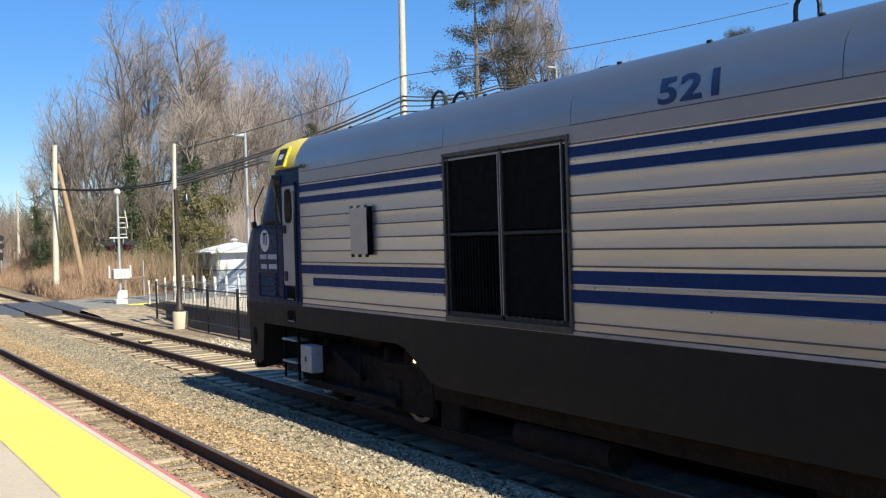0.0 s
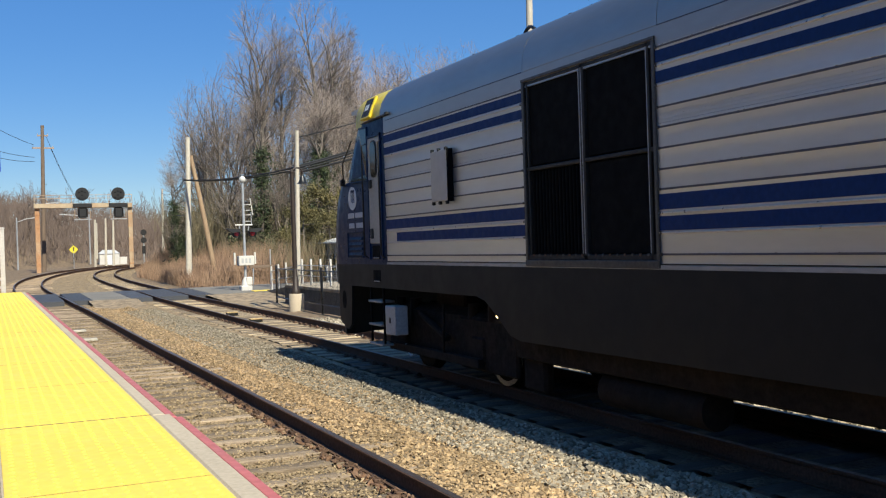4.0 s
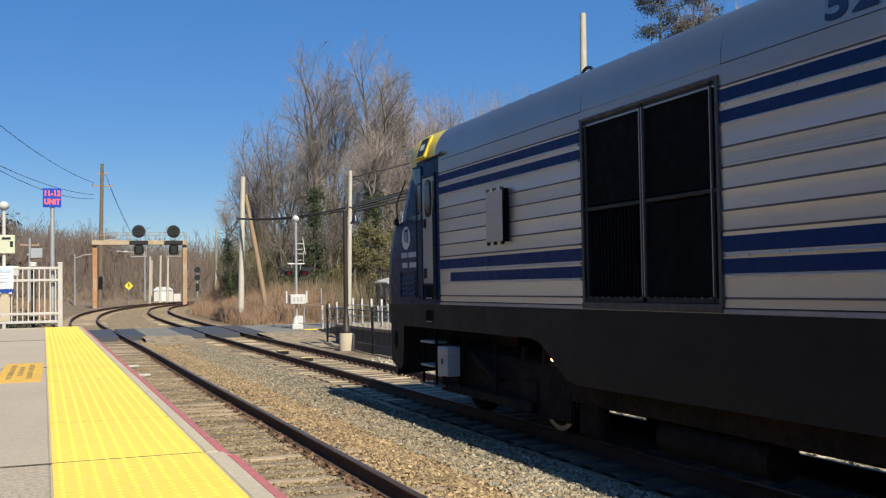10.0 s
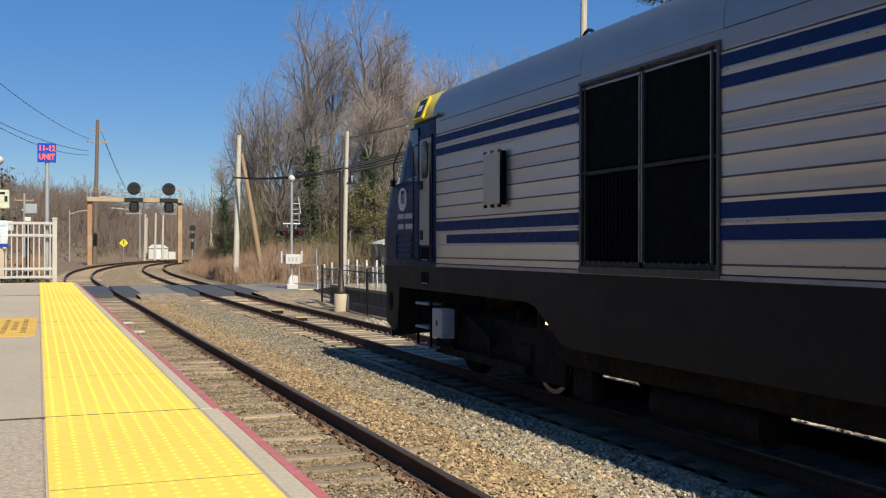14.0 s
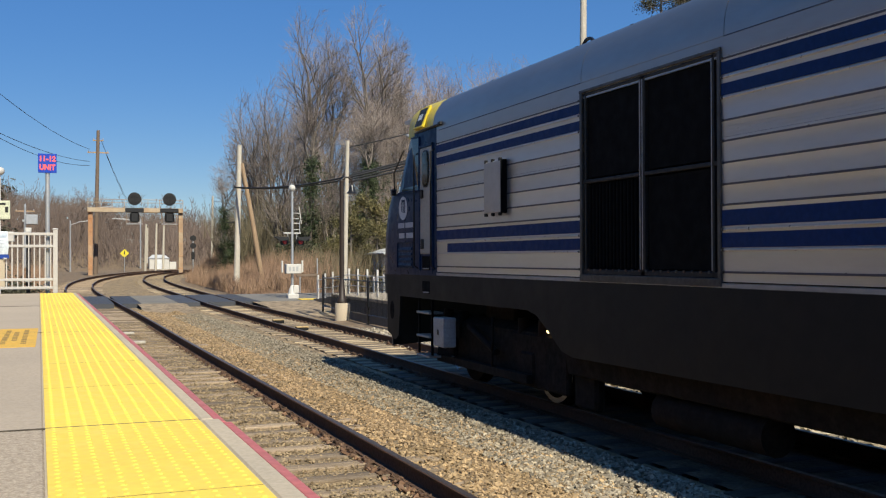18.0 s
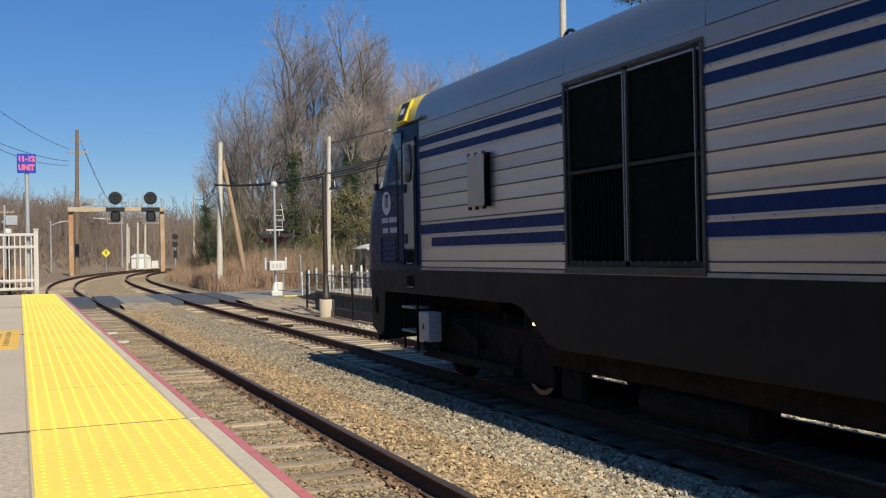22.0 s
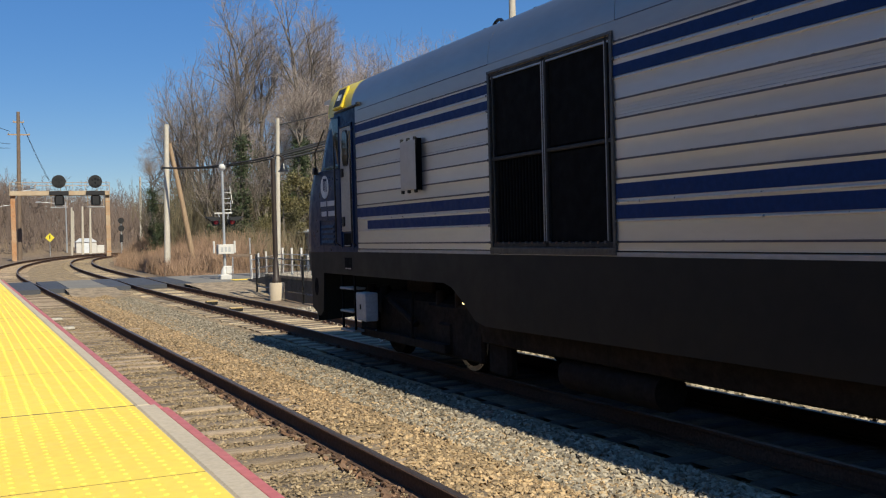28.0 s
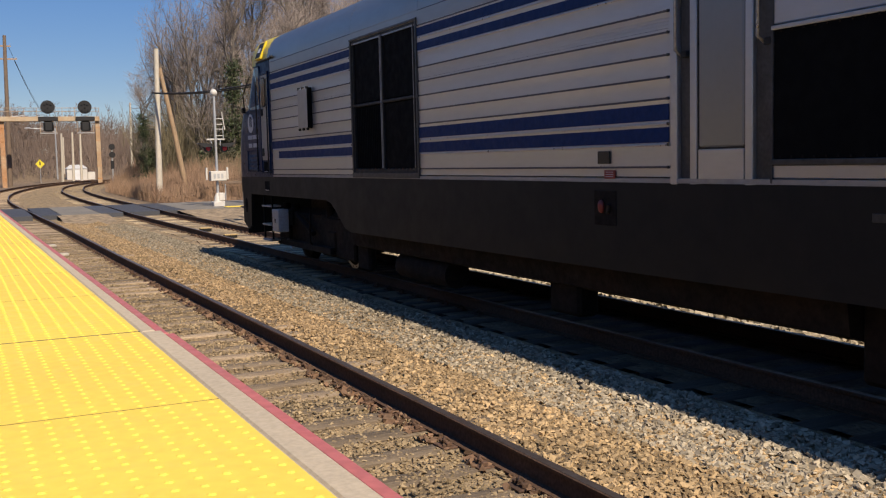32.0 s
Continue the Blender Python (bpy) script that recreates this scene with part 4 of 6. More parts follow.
    for a, b in (((6.47, 2.99), (6.47, 3.85)), ((6.47, 3.85), (6.85, 3.87)), ((6.47, 2.99), (7.37, 3.02))):
        part("window_frame", Geo().tube([(-1.512, *a), (-1.505, *b)], 0.016, 5), "cab_blue", loco)
    door = part("cab_door", Geo().box(SIDE - 0.012, SIDE + 0.02, 5.90, 6.44, 1.98, 3.66, 0.012), "door_tan", loco, "tan cab door with a tall rounded window")
    oval = [(6.17 + 0.125 * math.copysign(abs(math.cos(a)) ** 0.6, math.cos(a)), 3.32 + 0.27 * math.copysign(abs(math.sin(a)) ** 0.5, math.sin(a))) for a in [2 * math.pi * k / 20 for k in range(20)]]
    for scale, x0, m_ in ((1.18, SIDE - 0.022, "frame_dark"), (1.0, SIDE - 0.030, "cab_glass")):
        rr = [(6.17 + (y - 6.17) * scale, 3.32 + (z - 3.32) * (1 + (scale - 1) * 0.5)) for y, z in oval]
        part("door_window", Geo().loft([[(x0, y, z) for y, z in rr], [(SIDE, y, z) for y, z in rr]]), m_, door)
    part("door_latch", Geo().box(SIDE - 0.045, SIDE - 0.012, 6.27, 6.37, 2.86, 3.0, 0.01), "frame_dark", door)
    part("door_latch", Geo().box(SIDE - 0.03, SIDE - 0.012, 6.26, 6.38, 2.06, 2.22, 0.01), "frame_dark", door)
    for y0, y1, z0, z1 in ((5.86, 5.90, 1.72, 3.70), (6.44, 6.49, 1.72, 3.70), (5.86, 6.49, 3.66, 3.71)):
        part("door_frame", Geo().box(SIDE - 0.02, SIDE + 0.02, y0, y1, z0, z1, 0.006), "cab_blue", loco)
    for y in (5.80, 6.56):
        part("grab_rail", Geo().tube([(SIDE, y, 1.75), (SIDE - 0.07, y, 1.80), (SIDE - 0.07, y, 3.55), (SIDE, y, 3.6)], 0.014, 6), "frame_dark", loco, "upright grab rail")
    for z0, z1 in ((1.73, 1.95), (1.36, 1.56)):
        # raised near-black plate paints the dark of a step recess
        part("step_recess", Geo().box(SIDE - 0.008, SIDE + 0.02, 6.02, 6.36, z0, z1, 0.006), "grille", loco)
        part("step_edge", Geo().box(SIDE - 0.014, SIDE + 0.02, 6.06, 6.32, z0 + 0.012, z0 + 0.03, 0.004), "sill", loco)
    for k in range(4):
        z = 1.80 + k * 0.085
        part("nose_louvre", Geo().prism([(-1.47, z), (-1.524, z - 0.004), (-1.510, z + 0.040), (-1.47, z + 0.044)], 6.84, 7.50), "cab_trim", loco, "lighter blue louvre", smooth=False)
    for a, b in (((6.78, 1.76), (6.78, 2.18)), ((6.78, 2.18), (7.56, 2.18)), ((7.56, 2.18), (7.56, 1.76)), ((6.78, 1.76), (7.56, 1.76))):
        part("hatch_frame", Geo().tube([(-1.507, *a), (-1.507, *b)], 0.012, 5), "cab_trim", loco)
    # round emblem with bars of small writing under it
    disc = [(7.28 + 0.205 * math.cos(a), 2.75 + 0.195 * math.sin(a)) for a in [2 * math.pi * k / 28 for k in range(28)]]
    emblem = part("emblem", Geo().loft([[(-1.508, y, z) for y, z in disc], [(-1.49, y, z) for y, z in disc]]), "logo_white", loco, "round white emblem")
    for y0, y1, z0, z1 in ((7.17, 7.20, 2.67, 2.89), (7.24, 7.27, 2.67, 2.89), (7.31, 7.34, 2.69, 2.87), (7.17, 7.34, 2.85, 2.89)):
        part("emblem_bar", Geo().box(-1.512, -1.50, y0, y1, z0, z1), "cab_blue", emblem)
    for y0, y1, z0 in ((7.22, 7.52, 2.42), (6.72, 7.16, 2.42), (7.22, 7.48, 2.25), (6.76, 7.12, 2.25)):
        part("writing_bar", Geo().box(-1.508, -1.49, y0, y1, z0, z0 + 0.085, 0.004), "logo_text", loco, "bar of pale lettering")
    # wiper arm and mirror at the windscreen
    part("wiper_arm", Geo().tube([(-1.50, 7.72, 3.02), (-1.58, 7.52, 3.35), (-1.50, 7.24, 3.72)], 0.013, 5), "black_paint", loco)
    part("mirror", Geo().box(-1.58, -1.50, 7.62, 7.72, 2.98, 3.10, 0.015), "black_paint", loco)
    part("windscreen", Geo().add([(-1.15, 7.83, 3.08), (-0.08, 7.84, 3.08), (-0.08, 7.33, 3.80), (-1.1, 7.31, 3.80)], [(0, 1, 2, 3)]), "cab_glass", loco)
    part("windscreen", Geo().add([(0.08, 7.84, 3.08), (1.15, 7.83, 3.08), (1.1, 7.31, 3.80), (0.08, 7.33, 3.80)], [(0, 1, 2, 3)]), "cab_glass", loco)

    # black skirt: one length over the bogie, a deep one behind it
    def plate(points, name="skirt"):
        g = Geo()
        n = len(points)
        g.add([(SIDE - 0.004, y, z) for y, z in points] + [(SIDE + 0.04, y, z) for y, z in points],
              [tuple(range(n)), tuple(range(2 * n - 1, n - 1, -1))] + [(i, i + n, (i + 1) % n + n, (i + 1) % n) for i in range(n)])
        part(name, g, "skirt", loco)
        g2 = Geo()
        g2.add([(-SIDE + 0.004, y, z) for y, z in points] + [(-SIDE - 0.04, y, z) for y, z in points],
               [tuple(range(n))[::-1], tuple(range(n, 2 * n))] + [(i, (i + 1) % n, (i + 1) % n + n, i + n) for i in range(n)])
        part(name, g2, "skirt", loco)
    plate([(7.40, 1.648), (7.40, 1.28), (2.60, 1.27), (2.36, 1.22), (2.05, 1.05), (1.72, 0.84), (1.45, 0.79), (-14.2, 0.86), (-14.2, 1.648)])
    plate([(7.40, 1.62), (8.14, 1.62), (8.12, 0.66), (7.72, 0.52), (7.52, 0.62), (7.44, 1.28), (7.40, 1.28)], "pilot_cheek")
    part("pilot", Geo().loft([[(-1.46, 7.95, z), (-1.36, 8.32, z), (-0.9, 8.5, z), (0.9, 8.5, z), (1.36, 8.32, z), (1.46, 7.95, z), (1.3, 7.93, z), (0.7, 8.3, z), (-0.7, 8.3, z), (-1.3, 7.93, z)] for z in (0.42, 1.30)]), "skirt", loco)
    # near-black disc on the cheek paints the dark of an opening
    part("pilot_hole", Geo().loft([[(SIDE - 0.010, 7.86 + 0.10 * math.cos(a), 1.03 + 0.16 * math.sin(a)) for a in [6.283 * k / 14 for k in range(14)]], [(SIDE, 7.86 + 0.10 * math.cos(a), 1.03 + 0.16 * math.sin(a)) for a in [6.283 * k / 14 for k in range(14)]]]), "grille", loco)
    # tank, and blocks placed to break the sunlit strip as the camera sees it
    part("fuel_tank", Geo().prism([(-1.36, 0.84), (-1.32, 0.56), (-1.15, 0.50), (1.15, 0.50), (1.32, 0.56), (1.36, 0.84), (1.36, 1.3), (-1.36, 1.3)], -8.3, 1.9), "truck", loco)
    part("brake_rigging", Geo().box(-1.22, -1.08, 1.42, 1.95, 0.15, 0.92, 0.04), "truck", loco)
    part("air_reservoir", Geo().tube([(-1.1, -1.50, 0.36), (-1.1, 0.20, 0.36)], 0.19, 14), "truck", loco)
    part("drain_sump", Geo().box(-1.22, -0.95, -4.62, -4.02, 0.20, 0.58, 0.04), "truck", loco)
    part("drain_sump", Geo().box(-1.22, -0.95, -10.0, -8.3, 0.20, 0.9, 0.04), "truck", loco)
    # side steps and the light grey case by the cab
    for z in (1.06, 0.69, 0.38):
        part("step", Geo().box(SIDE - 0.02, SIDE + 0.22, 6.02, 6.60, z - 0.02, z + 0.015, 0.006), "sill", loco, "worn steel step")
    for y in (6.02, 6.60):
        part("step_hanger", Geo().box(SIDE + 0.02, SIDE + 0.05, y - 0.02, y + 0.02, 0.4, 1.3), "grille", loco)
    case = part("battery_case", Geo().box(SIDE - 0.05, SIDE + 0.16, 5.34, 5.76, 0.58, 1.02, 0.012), "box_grey", loco, "light grey metal case")
    part("case_lock", Geo().box(SIDE - 0.062, SIDE - 0.05, 5.53, 5.57, 0.76, 0.84, 0.003), "frame_dark", case)
    part("lifting_bracket", Geo().tube([(SIDE + 0.2, 5.56, 0.42), (SIDE + 0.2, 5.46, 0.32), (SIDE + 0.2, 5.36, 0.26), (SIDE + 0.2, 5.22, 0.29), (SIDE + 0.2, 5.10, 0.31)], 0.018, 6), "steel", loco)
    part("marker_lamp", Geo().ball((-1.20, 2.62, 1.0), 0.028, 8), "lamp_warm", loco, "small glowing marker lamp")
    part("third_rail_shoe_beam", Geo().box(-1.32, -1.22, 3.0, 6.2, 0.30, 0.42, 0.01), "truck", loco)
    part("brake_hose", Geo().tube([(-1.3, 4.1, 1.1), (-1.36, 3.98, 0.75), (-1.34, 4.05, 0.45), (-1.2, 4.2, 0.35)], 0.02, 6), "truck", loco)
    # two bogies
    for yc in (4.52, -10.4):
        bogie = thing("bogie", "", "", loc=(0, yc, 0))
        bogie.parent = loco
        for k in ("category", "label"):
            if k in bogie:
                del bogie[k]
        for s in (-1, 1):
            part("side_frame", Geo().prism([(s * 1.18, 0.34), (s * 1.18, 0.95), (s * 1.02, 1.05), (s * 1.02, 0.30)][::s], -2.0, 2.0), "truck", bogie)
            for dy in (-1.34, 1.34):
                part("axle_box", Geo().box(*sorted((s * 1.24, s * 1.0)), dy - 0.2, dy + 0.2, 0.34, 0.70, 0.03), "truck", bogie)
                for q in (-0.3, 0.3):
                    part("spring", Geo().tube([(s * 1.12, dy + q, 0.70), (s * 1.12, dy + q, 1.12)], 0.085, 10), "truck", bogie)
            # plate added to hide all but the rim's lower arc from the camera
            part("wheel_guard", Geo().box(*sorted((s * 1.13, s * 1.21)), -2.40, -0.72, 0.24, 0.94, 0.03), "truck", bogie)
            part("damper", Geo().tube([(s * 1.28, -0.5, 0.62), (s * 1.28, 0.45, 0.92)], 0.05, 8), "truck", bogie)
        part("bolster", Geo().box(-1.0, 1.0, -0.5, 0.5, 0.5, 1.25, 0.03), "truck", bogie)
        for dy in (-1.34, 1.34):
            axle = part("wheelset", Geo().tube([(-0.7, 0, 0), (0.7, 0, 0)], 0.09, 12), "truck", loco)
            axle.location = (0, yc + dy, 0.51)
            RAILS.append(axle)
            for s in (-1, 1):
                prof = [(0.14, 0.06), (0.36, 0.04), (0.40, 0.065), (0.50, 0.065), (0.51, -0.05), (0.54, -0.075), (0.54, -0.09), (0.40, -0.06), (0.14, -0.06)]
                g = Geo()
                n = 36
                rings = [[(s * (0.75 + w), r * math.cos(6.28319 * k / n), r * math.sin(6.28319 * k / n)) for r, w in prof] for k in range(n)]
                m_ = len(prof)
                g.add([p for r_ in rings for p in r_], [((k * m_ + i), (k * m_ + (i + 1) % m_), (((k + 1) % n) * m_ + (i + 1) % m_), (((k + 1) % n) * m_ + i)) for k in range(n) for i in range(m_)])
                part("wheel", g, "truck", axle)
                rim = [[(s * (0.75 + 0.0665), r * math.cos(6.28319 * k / n), r * math.sin(6.28319 * k / n)) for r in (0.43, 0.495)] for k in range(n)]
                part("wheel_rim", Geo().add([p for q in rim for p in q], [(2 * k, 2 * k + 1, 2 * ((k + 1) % n) + 1, 2 * ((k + 1) % n)) for k in range(n)]), "steel" if dy < 0 else "truck", axle, "worn wheel rim")
    # engine-room door, pillars and the rear grille
    for y0, y1, dx, m_ in ((-6.60, -6.505, -0.01, "silver"), (-6.76, -6.60, 0.03, "frame_light"), (-6.845, -6.76, -0.006, "silver"), (-7.50, -7.415, -0.006, "silver"), (-7.69, -7.50, 0.03, "frame_light")):
        part("door_pillar", Geo().box(SIDE + dx, SIDE + 0.06, y0, y1, 1.64, 3.92, 0.008), m_, loco)
    side_door = part("side_door", Geo().box(SIDE + 0.0, SIDE + 0.05, -7.395, -6.865, 1.95, 3.86, 0.015), "door_silver", loco, "plain grey metal side door")
    part("door_gasket", Geo().box(SIDE + 0.014, SIDE + 0.06, -7.415, -6.845, 1.925, 3.88), "black_paint", side_door)
    part("kick_panel", Geo().box(SIDE - 0.002, SIDE + 0.05, -7.40, -6.86, 1.66, 1.934, 0.008), "silver", side_door)
    for y in (-6.63, -7.60):
        part("grab_rail", Geo().tube([(SIDE + 0.03, y, 2.72), (SIDE - 0.05, y, 2.77), (SIDE - 0.05, y, 3.75), (SIDE + 0.03, y, 3.8)], 0.014, 6), "steel", loco)
        part("rail_foot", Geo().box(SIDE - 0.02, SIDE + 0.04, y - 0.10, y - 0.03, 2.70, 2.76, 0.008), "frame_dark", loco)
    rear = part("rear_grille", Geo().box(SIDE - 0.004, SIDE + 0.05, -12.2, -7.72, 1.845, 2.80, 0.008), "grille", loco, "long black grille with a riveted edge")
    part("grille_trim", Geo().box(SIDE - 0.016, SIDE + 0.05, -12.2, -7.70, 2.80, 2.835, 0.006), "silver", rear)
    part("grille_trim", Geo().box(SIDE - 0.016, SIDE + 0.05, -12.2, -7.70, 1.80, 1.845, 0.006), "frame_light", rear)
    part("grille_trim", Geo().box(SIDE - 0.012, SIDE + 0.05, -7.72, -7.69, 1.66, 3.66, 0.006), "frame_light", rear)
    for k in range(30):
        y = -7.80 - k * 0.11
        for z in (1.86, 2.79):
            part("trim_bolt", Geo().box(SIDE - 0.014, SIDE - 0.003, y - 0.010, y + 0.010, z - 0.010, z + 0.010, 0.003), "truck", rear)
    part("lower_panel", Geo().box(SIDE, SIDE + 0.05, -14.2, -7.71, 1.70, 1.80, 0.006), "silver", loco)
    for z0, z1 in zip((2.84, 3.12, 3.32, 3.50), (3.12, 3.32, 3.50, 3.665)):
        part("side_panel", Geo().box(SIDE, SIDE + 0.05, -14.2, -7.71, z0 + 0.004, z1 - 0.004, 0.008), "silver", loco)
    part("side_panel", Geo().box(SIDE, SIDE + 0.05, -14.2, -12.22, 1.80, 2.84, 0.008), "silver", loco)
    # gauge, red plate and the valve pocket
    part("gauge", Geo().box(SIDE - 0.016, SIDE, -5.62, -5.42, 1.825, 1.945, 0.006), "black_paint", loco)
    plate_ob = part("warning_plate", Geo().box(SIDE - 0.014, SIDE, -5.70, -5.53, 1.685, 1.765, 0.003), "red_plate", loco, "small red plate with pale writing")
    for z in (1.70, 1.72, 1.742):
        part("writing_bar", Geo().box(SIDE - 0.016, SIDE - 0.013, -5.675, -5.555, z + 0.002, z + 0.007), "logo_text", plate_ob)
    pocket = part("valve_pocket", Geo().box(SIDE - 0.009, SIDE, -5.71, -5.35, 1.24, 1.57, 0.004), "truck", loco)
    part("valve_knob", Geo().ball((SIDE - 0.02, -5.48, 1.42), 0.05, 10, (0.5, 1, 1.3)), "red_plate", pocket)
    part("valve_handle", Geo().tube([(SIDE - 0.02, -5.58, 1.36), (SIDE - 0.03, -5.62, 1.44)], 0.018, 6), "frame_dark", pocket)
    part("data_plate", Geo().box(SIDE - 0.009, SIDE, -8.86, -8.64, 1.41, 1.47, 0.004), "frame_light", loco)
    # road number, laid on the curve of the upper side
    g = lettering("521", 0.335, 0.0, 0.010, 1.10, "LEFT")
    bm = bmesh.new()
    me = g.mesh("number", False)
    bm.from_mesh(me)
    for k in range(1, 12):
        bmesh.ops.bisect_plane(bm, geom=bm.verts[:] + bm.edges[:] + bm.faces[:], plane_co=(0, k * 0.02, 0), plane_no=(0, 1, 0))
    bm.to_mesh(me)
    bm.free()
    g = Geo().add([tuple(v.co) for v in me.vertices], [tuple(p.vertices) for p in me.polygons])
    w = max(p[0] for p in g.v)
    g.moved(lambda x, y, z: (-roof_x(3.915 + y) - 0.006, -2.585 - x * 0.76 / w, 3.915 + y))
    part("road_number", g, "number", loco, "dark blue painted number")
    return loco


locomotive = build_locomotive()


# ------------------------------------------------------------ beyond the platform end
def build_end_fence():
    fence = thing("platform_fence", "white metal railing across the end of the platform", "fence")
    y = 13.72
    posts = [-6.90, -8.22, -9.6, -11.0, -12.4, -13.8]
    for x in posts:
        post = part("post", Geo().box(x - 0.045, x + 0.045, y - 0.045, y + 0.045, 1.2, 2.52, 0.006), "fence_paint", fence)
        part("cap", Geo().box(x - 0.055, x + 0.055, y - 0.055, y + 0.055, 2.52, 2.56, 0.012), "fence_paint", post)
    for z in (2.44, 2.19, 1.50, 1.33):
        part("rail", Geo().box(-13.8, -6.9, y - 0.022, y + 0.022, z - 0.028, z + 0.028, 0.006), "fence_paint", fence)
    x = -6.99
    while x > -13.7:
        if min(abs(x - p) for p in posts) > 0.06:
            part("baluster", Geo().box(x - 0.012, x + 0.012, y - 0.012, y + 0.012, 1.33, 2.44), "fence_paint", fence)
        x -= 0.105
    board = thing("notice_board", "pale curled notice with a blue foot tied on the railing", "notice")
    def curled(x0, x1, z0, z1, off):
        g = Geo()
        rings = []
        for k in range(9):
            u = k / 8
            z = z0 + (z1 - z0) * u
            bulge = 0.05 * math.sin(math.pi * (z - 1.93) / 0.56) + off
            rings.append([(x0 + 0.02 * math.sin(2.6 * u), y - 0.045 - bulge, z), (x1 + 0.012 * math.sin(4 * u), y - 0.035 - bulge * 0.8, z),
                          (x1 + 0.012 * math.sin(4 * u), y - 0.029 - bulge * 0.8, z), (x0 + 0.02 * math.sin(2.6 * u), y - 0.039 - bulge, z)])
        return g.loft(rings)
    part("panel", curled(-8.16, -7.80, 2.02, 2.49, 0.0), "poster", board)
    part("foot_band", curled(-8.17, -7.79, 1.935, 2.018, 0.002), "blue_box", board, "blue printed foot")
    part("head_band", curled(-8.13, -7.83, 2.36, 2.475, 0.009), "poster_grey", board, "grey-blue heading")
    part("head_bar", curled(-8.12, -7.97, 2.43, 2.452, 0.014), "logo_white", board)
    for k in range(3):
        part("text_bar", curled(-8.10, -7.88 + 0.02 * (k % 2), 2.30 - k * 0.07, 2.312 - k * 0.07, 0.009), "logo_text", board)
    part("backing", Geo().box(-8.04, -7.86, y - 0.02, y + 0.02, 1.36, 1.93, 0.006), "lip", board, "faded cream backing board")
    for x0, x1 in ((-8.10, -8.02), (-7.88, -7.82)):
        part("clip", Geo().box(x0, x1, y - 0.08, y - 0.03, 1.915, 1.95, 0.004), "white_paint", board)


build_end_fence()


def build_unit_sign():
    sign = thing("unit_sign", "square blue sign with red lettering on a tall grey post", "sign")
    part("post", Geo().tube([(-7.05, 13.85, 0.3), (-7.05, 13.85, 3.75)], 0.045, 10), "galv", sign)
    panel = part("panel", Geo().box(-7.235, -6.875, 13.79, 13.81, 3.71, 4.11, 0.006), "sign_blue", sign)
    for text, z, size in (("11-12", 3.955, 0.150), ("UNIT", 3.775, 0.155)):
        g = lettering(text, size, 0.0, 0.009, 1.04)
        w = max(p[0] for p in g.v) - min(p[0] for p in g.v)
        g.moved(lambda x, y, zz: (-7.055 + x * 0.31 / w, 13.787, z + y))
        part("lettering", g, "sign_red", panel, "red capital letters")


build_unit_sign()


def build_gooseneck(loc, height, reach, flip=1, label="black station lamp post with a curved neck", stem=0.62, paint="black_paint"):
    lamp = thing("lamp_post", label, "lamp post", "station lamp posts", loc=loc)
    part("base", Geo().tube([(0, 0, 0), (0, 0, 0.12), (0, 0, 0.2), (0, 0, 0.8), (0, 0, 0.9)], [0.17, 0.17, 0.12, 0.085, 0.06], 12), paint, lamp)
    top = height * stem
    part("pole", Geo().tube([(0, 0, 0.9), (0, 0, top)], [0.085, 0.075], 10), paint, lamp)
    part("collar", Geo().tube([(0, 0, top), (0, 0, top + 0.06), (0, 0, top + 0.12)], [0.08, 0.09, 0.05], 10), paint, lamp)
    shoulder = max(height - reach * 0.55, top + 0.02)
    arc = [(flip * reach / 2 * (1 - math.cos(a)), 0, shoulder + reach / 2 * math.sin(a)) for a in [math.pi * k / 10 for k in range(1, 11)]]
    part("neck", Geo().tube([(0, 0, top), (0, 0, shoulder)] + arc + [(flip * reach, 0, shoulder - 0.12)], 0.032, 8), paint, lamp)
    z = shoulder - 0.12
    part("shade", Geo().tube([(flip * reach, 0, z + 0.05), (flip * reach, 0, z - 0.08), (flip * reach, 0, z - 0.16), (flip * reach, 0, z - 0.23), (flip * reach, 0, z - 0.27)], [0.045, 0.095, 0.125, 0.17, 0.21], 18), "black_paint", lamp, "black bell shade")
    return lamp


lamp = build_gooseneck((2.62, 25.8, 0.32), 4.48, 0.38, 1, "dark brown station lamp post with a short curved neck", 0.95, "lamp_brown")
foot = thing("lamp_footing", "round pale concrete footing under a lamp post", "footing", loc=(2.64, 25.8, -0.32))
part("drum", Geo().tube([(0, 0, -0.4), (0, 0, 0.60), (0, 0, 0.64)], [0.27, 0.27, 0.25], 18), "lip", foot)
build_gooseneck((-9.36, 22.0, 0.1), 5.86, 0.75, -1, "tall black station lamp post with a curved neck")
build_gooseneck((-9.06, 10.0, 1.22), 5.14, 0.78, 1, "black station lamp post on the platform")
build_gooseneck((-9.28, 30.0, -0.1), 5.0, 0.5, -1)


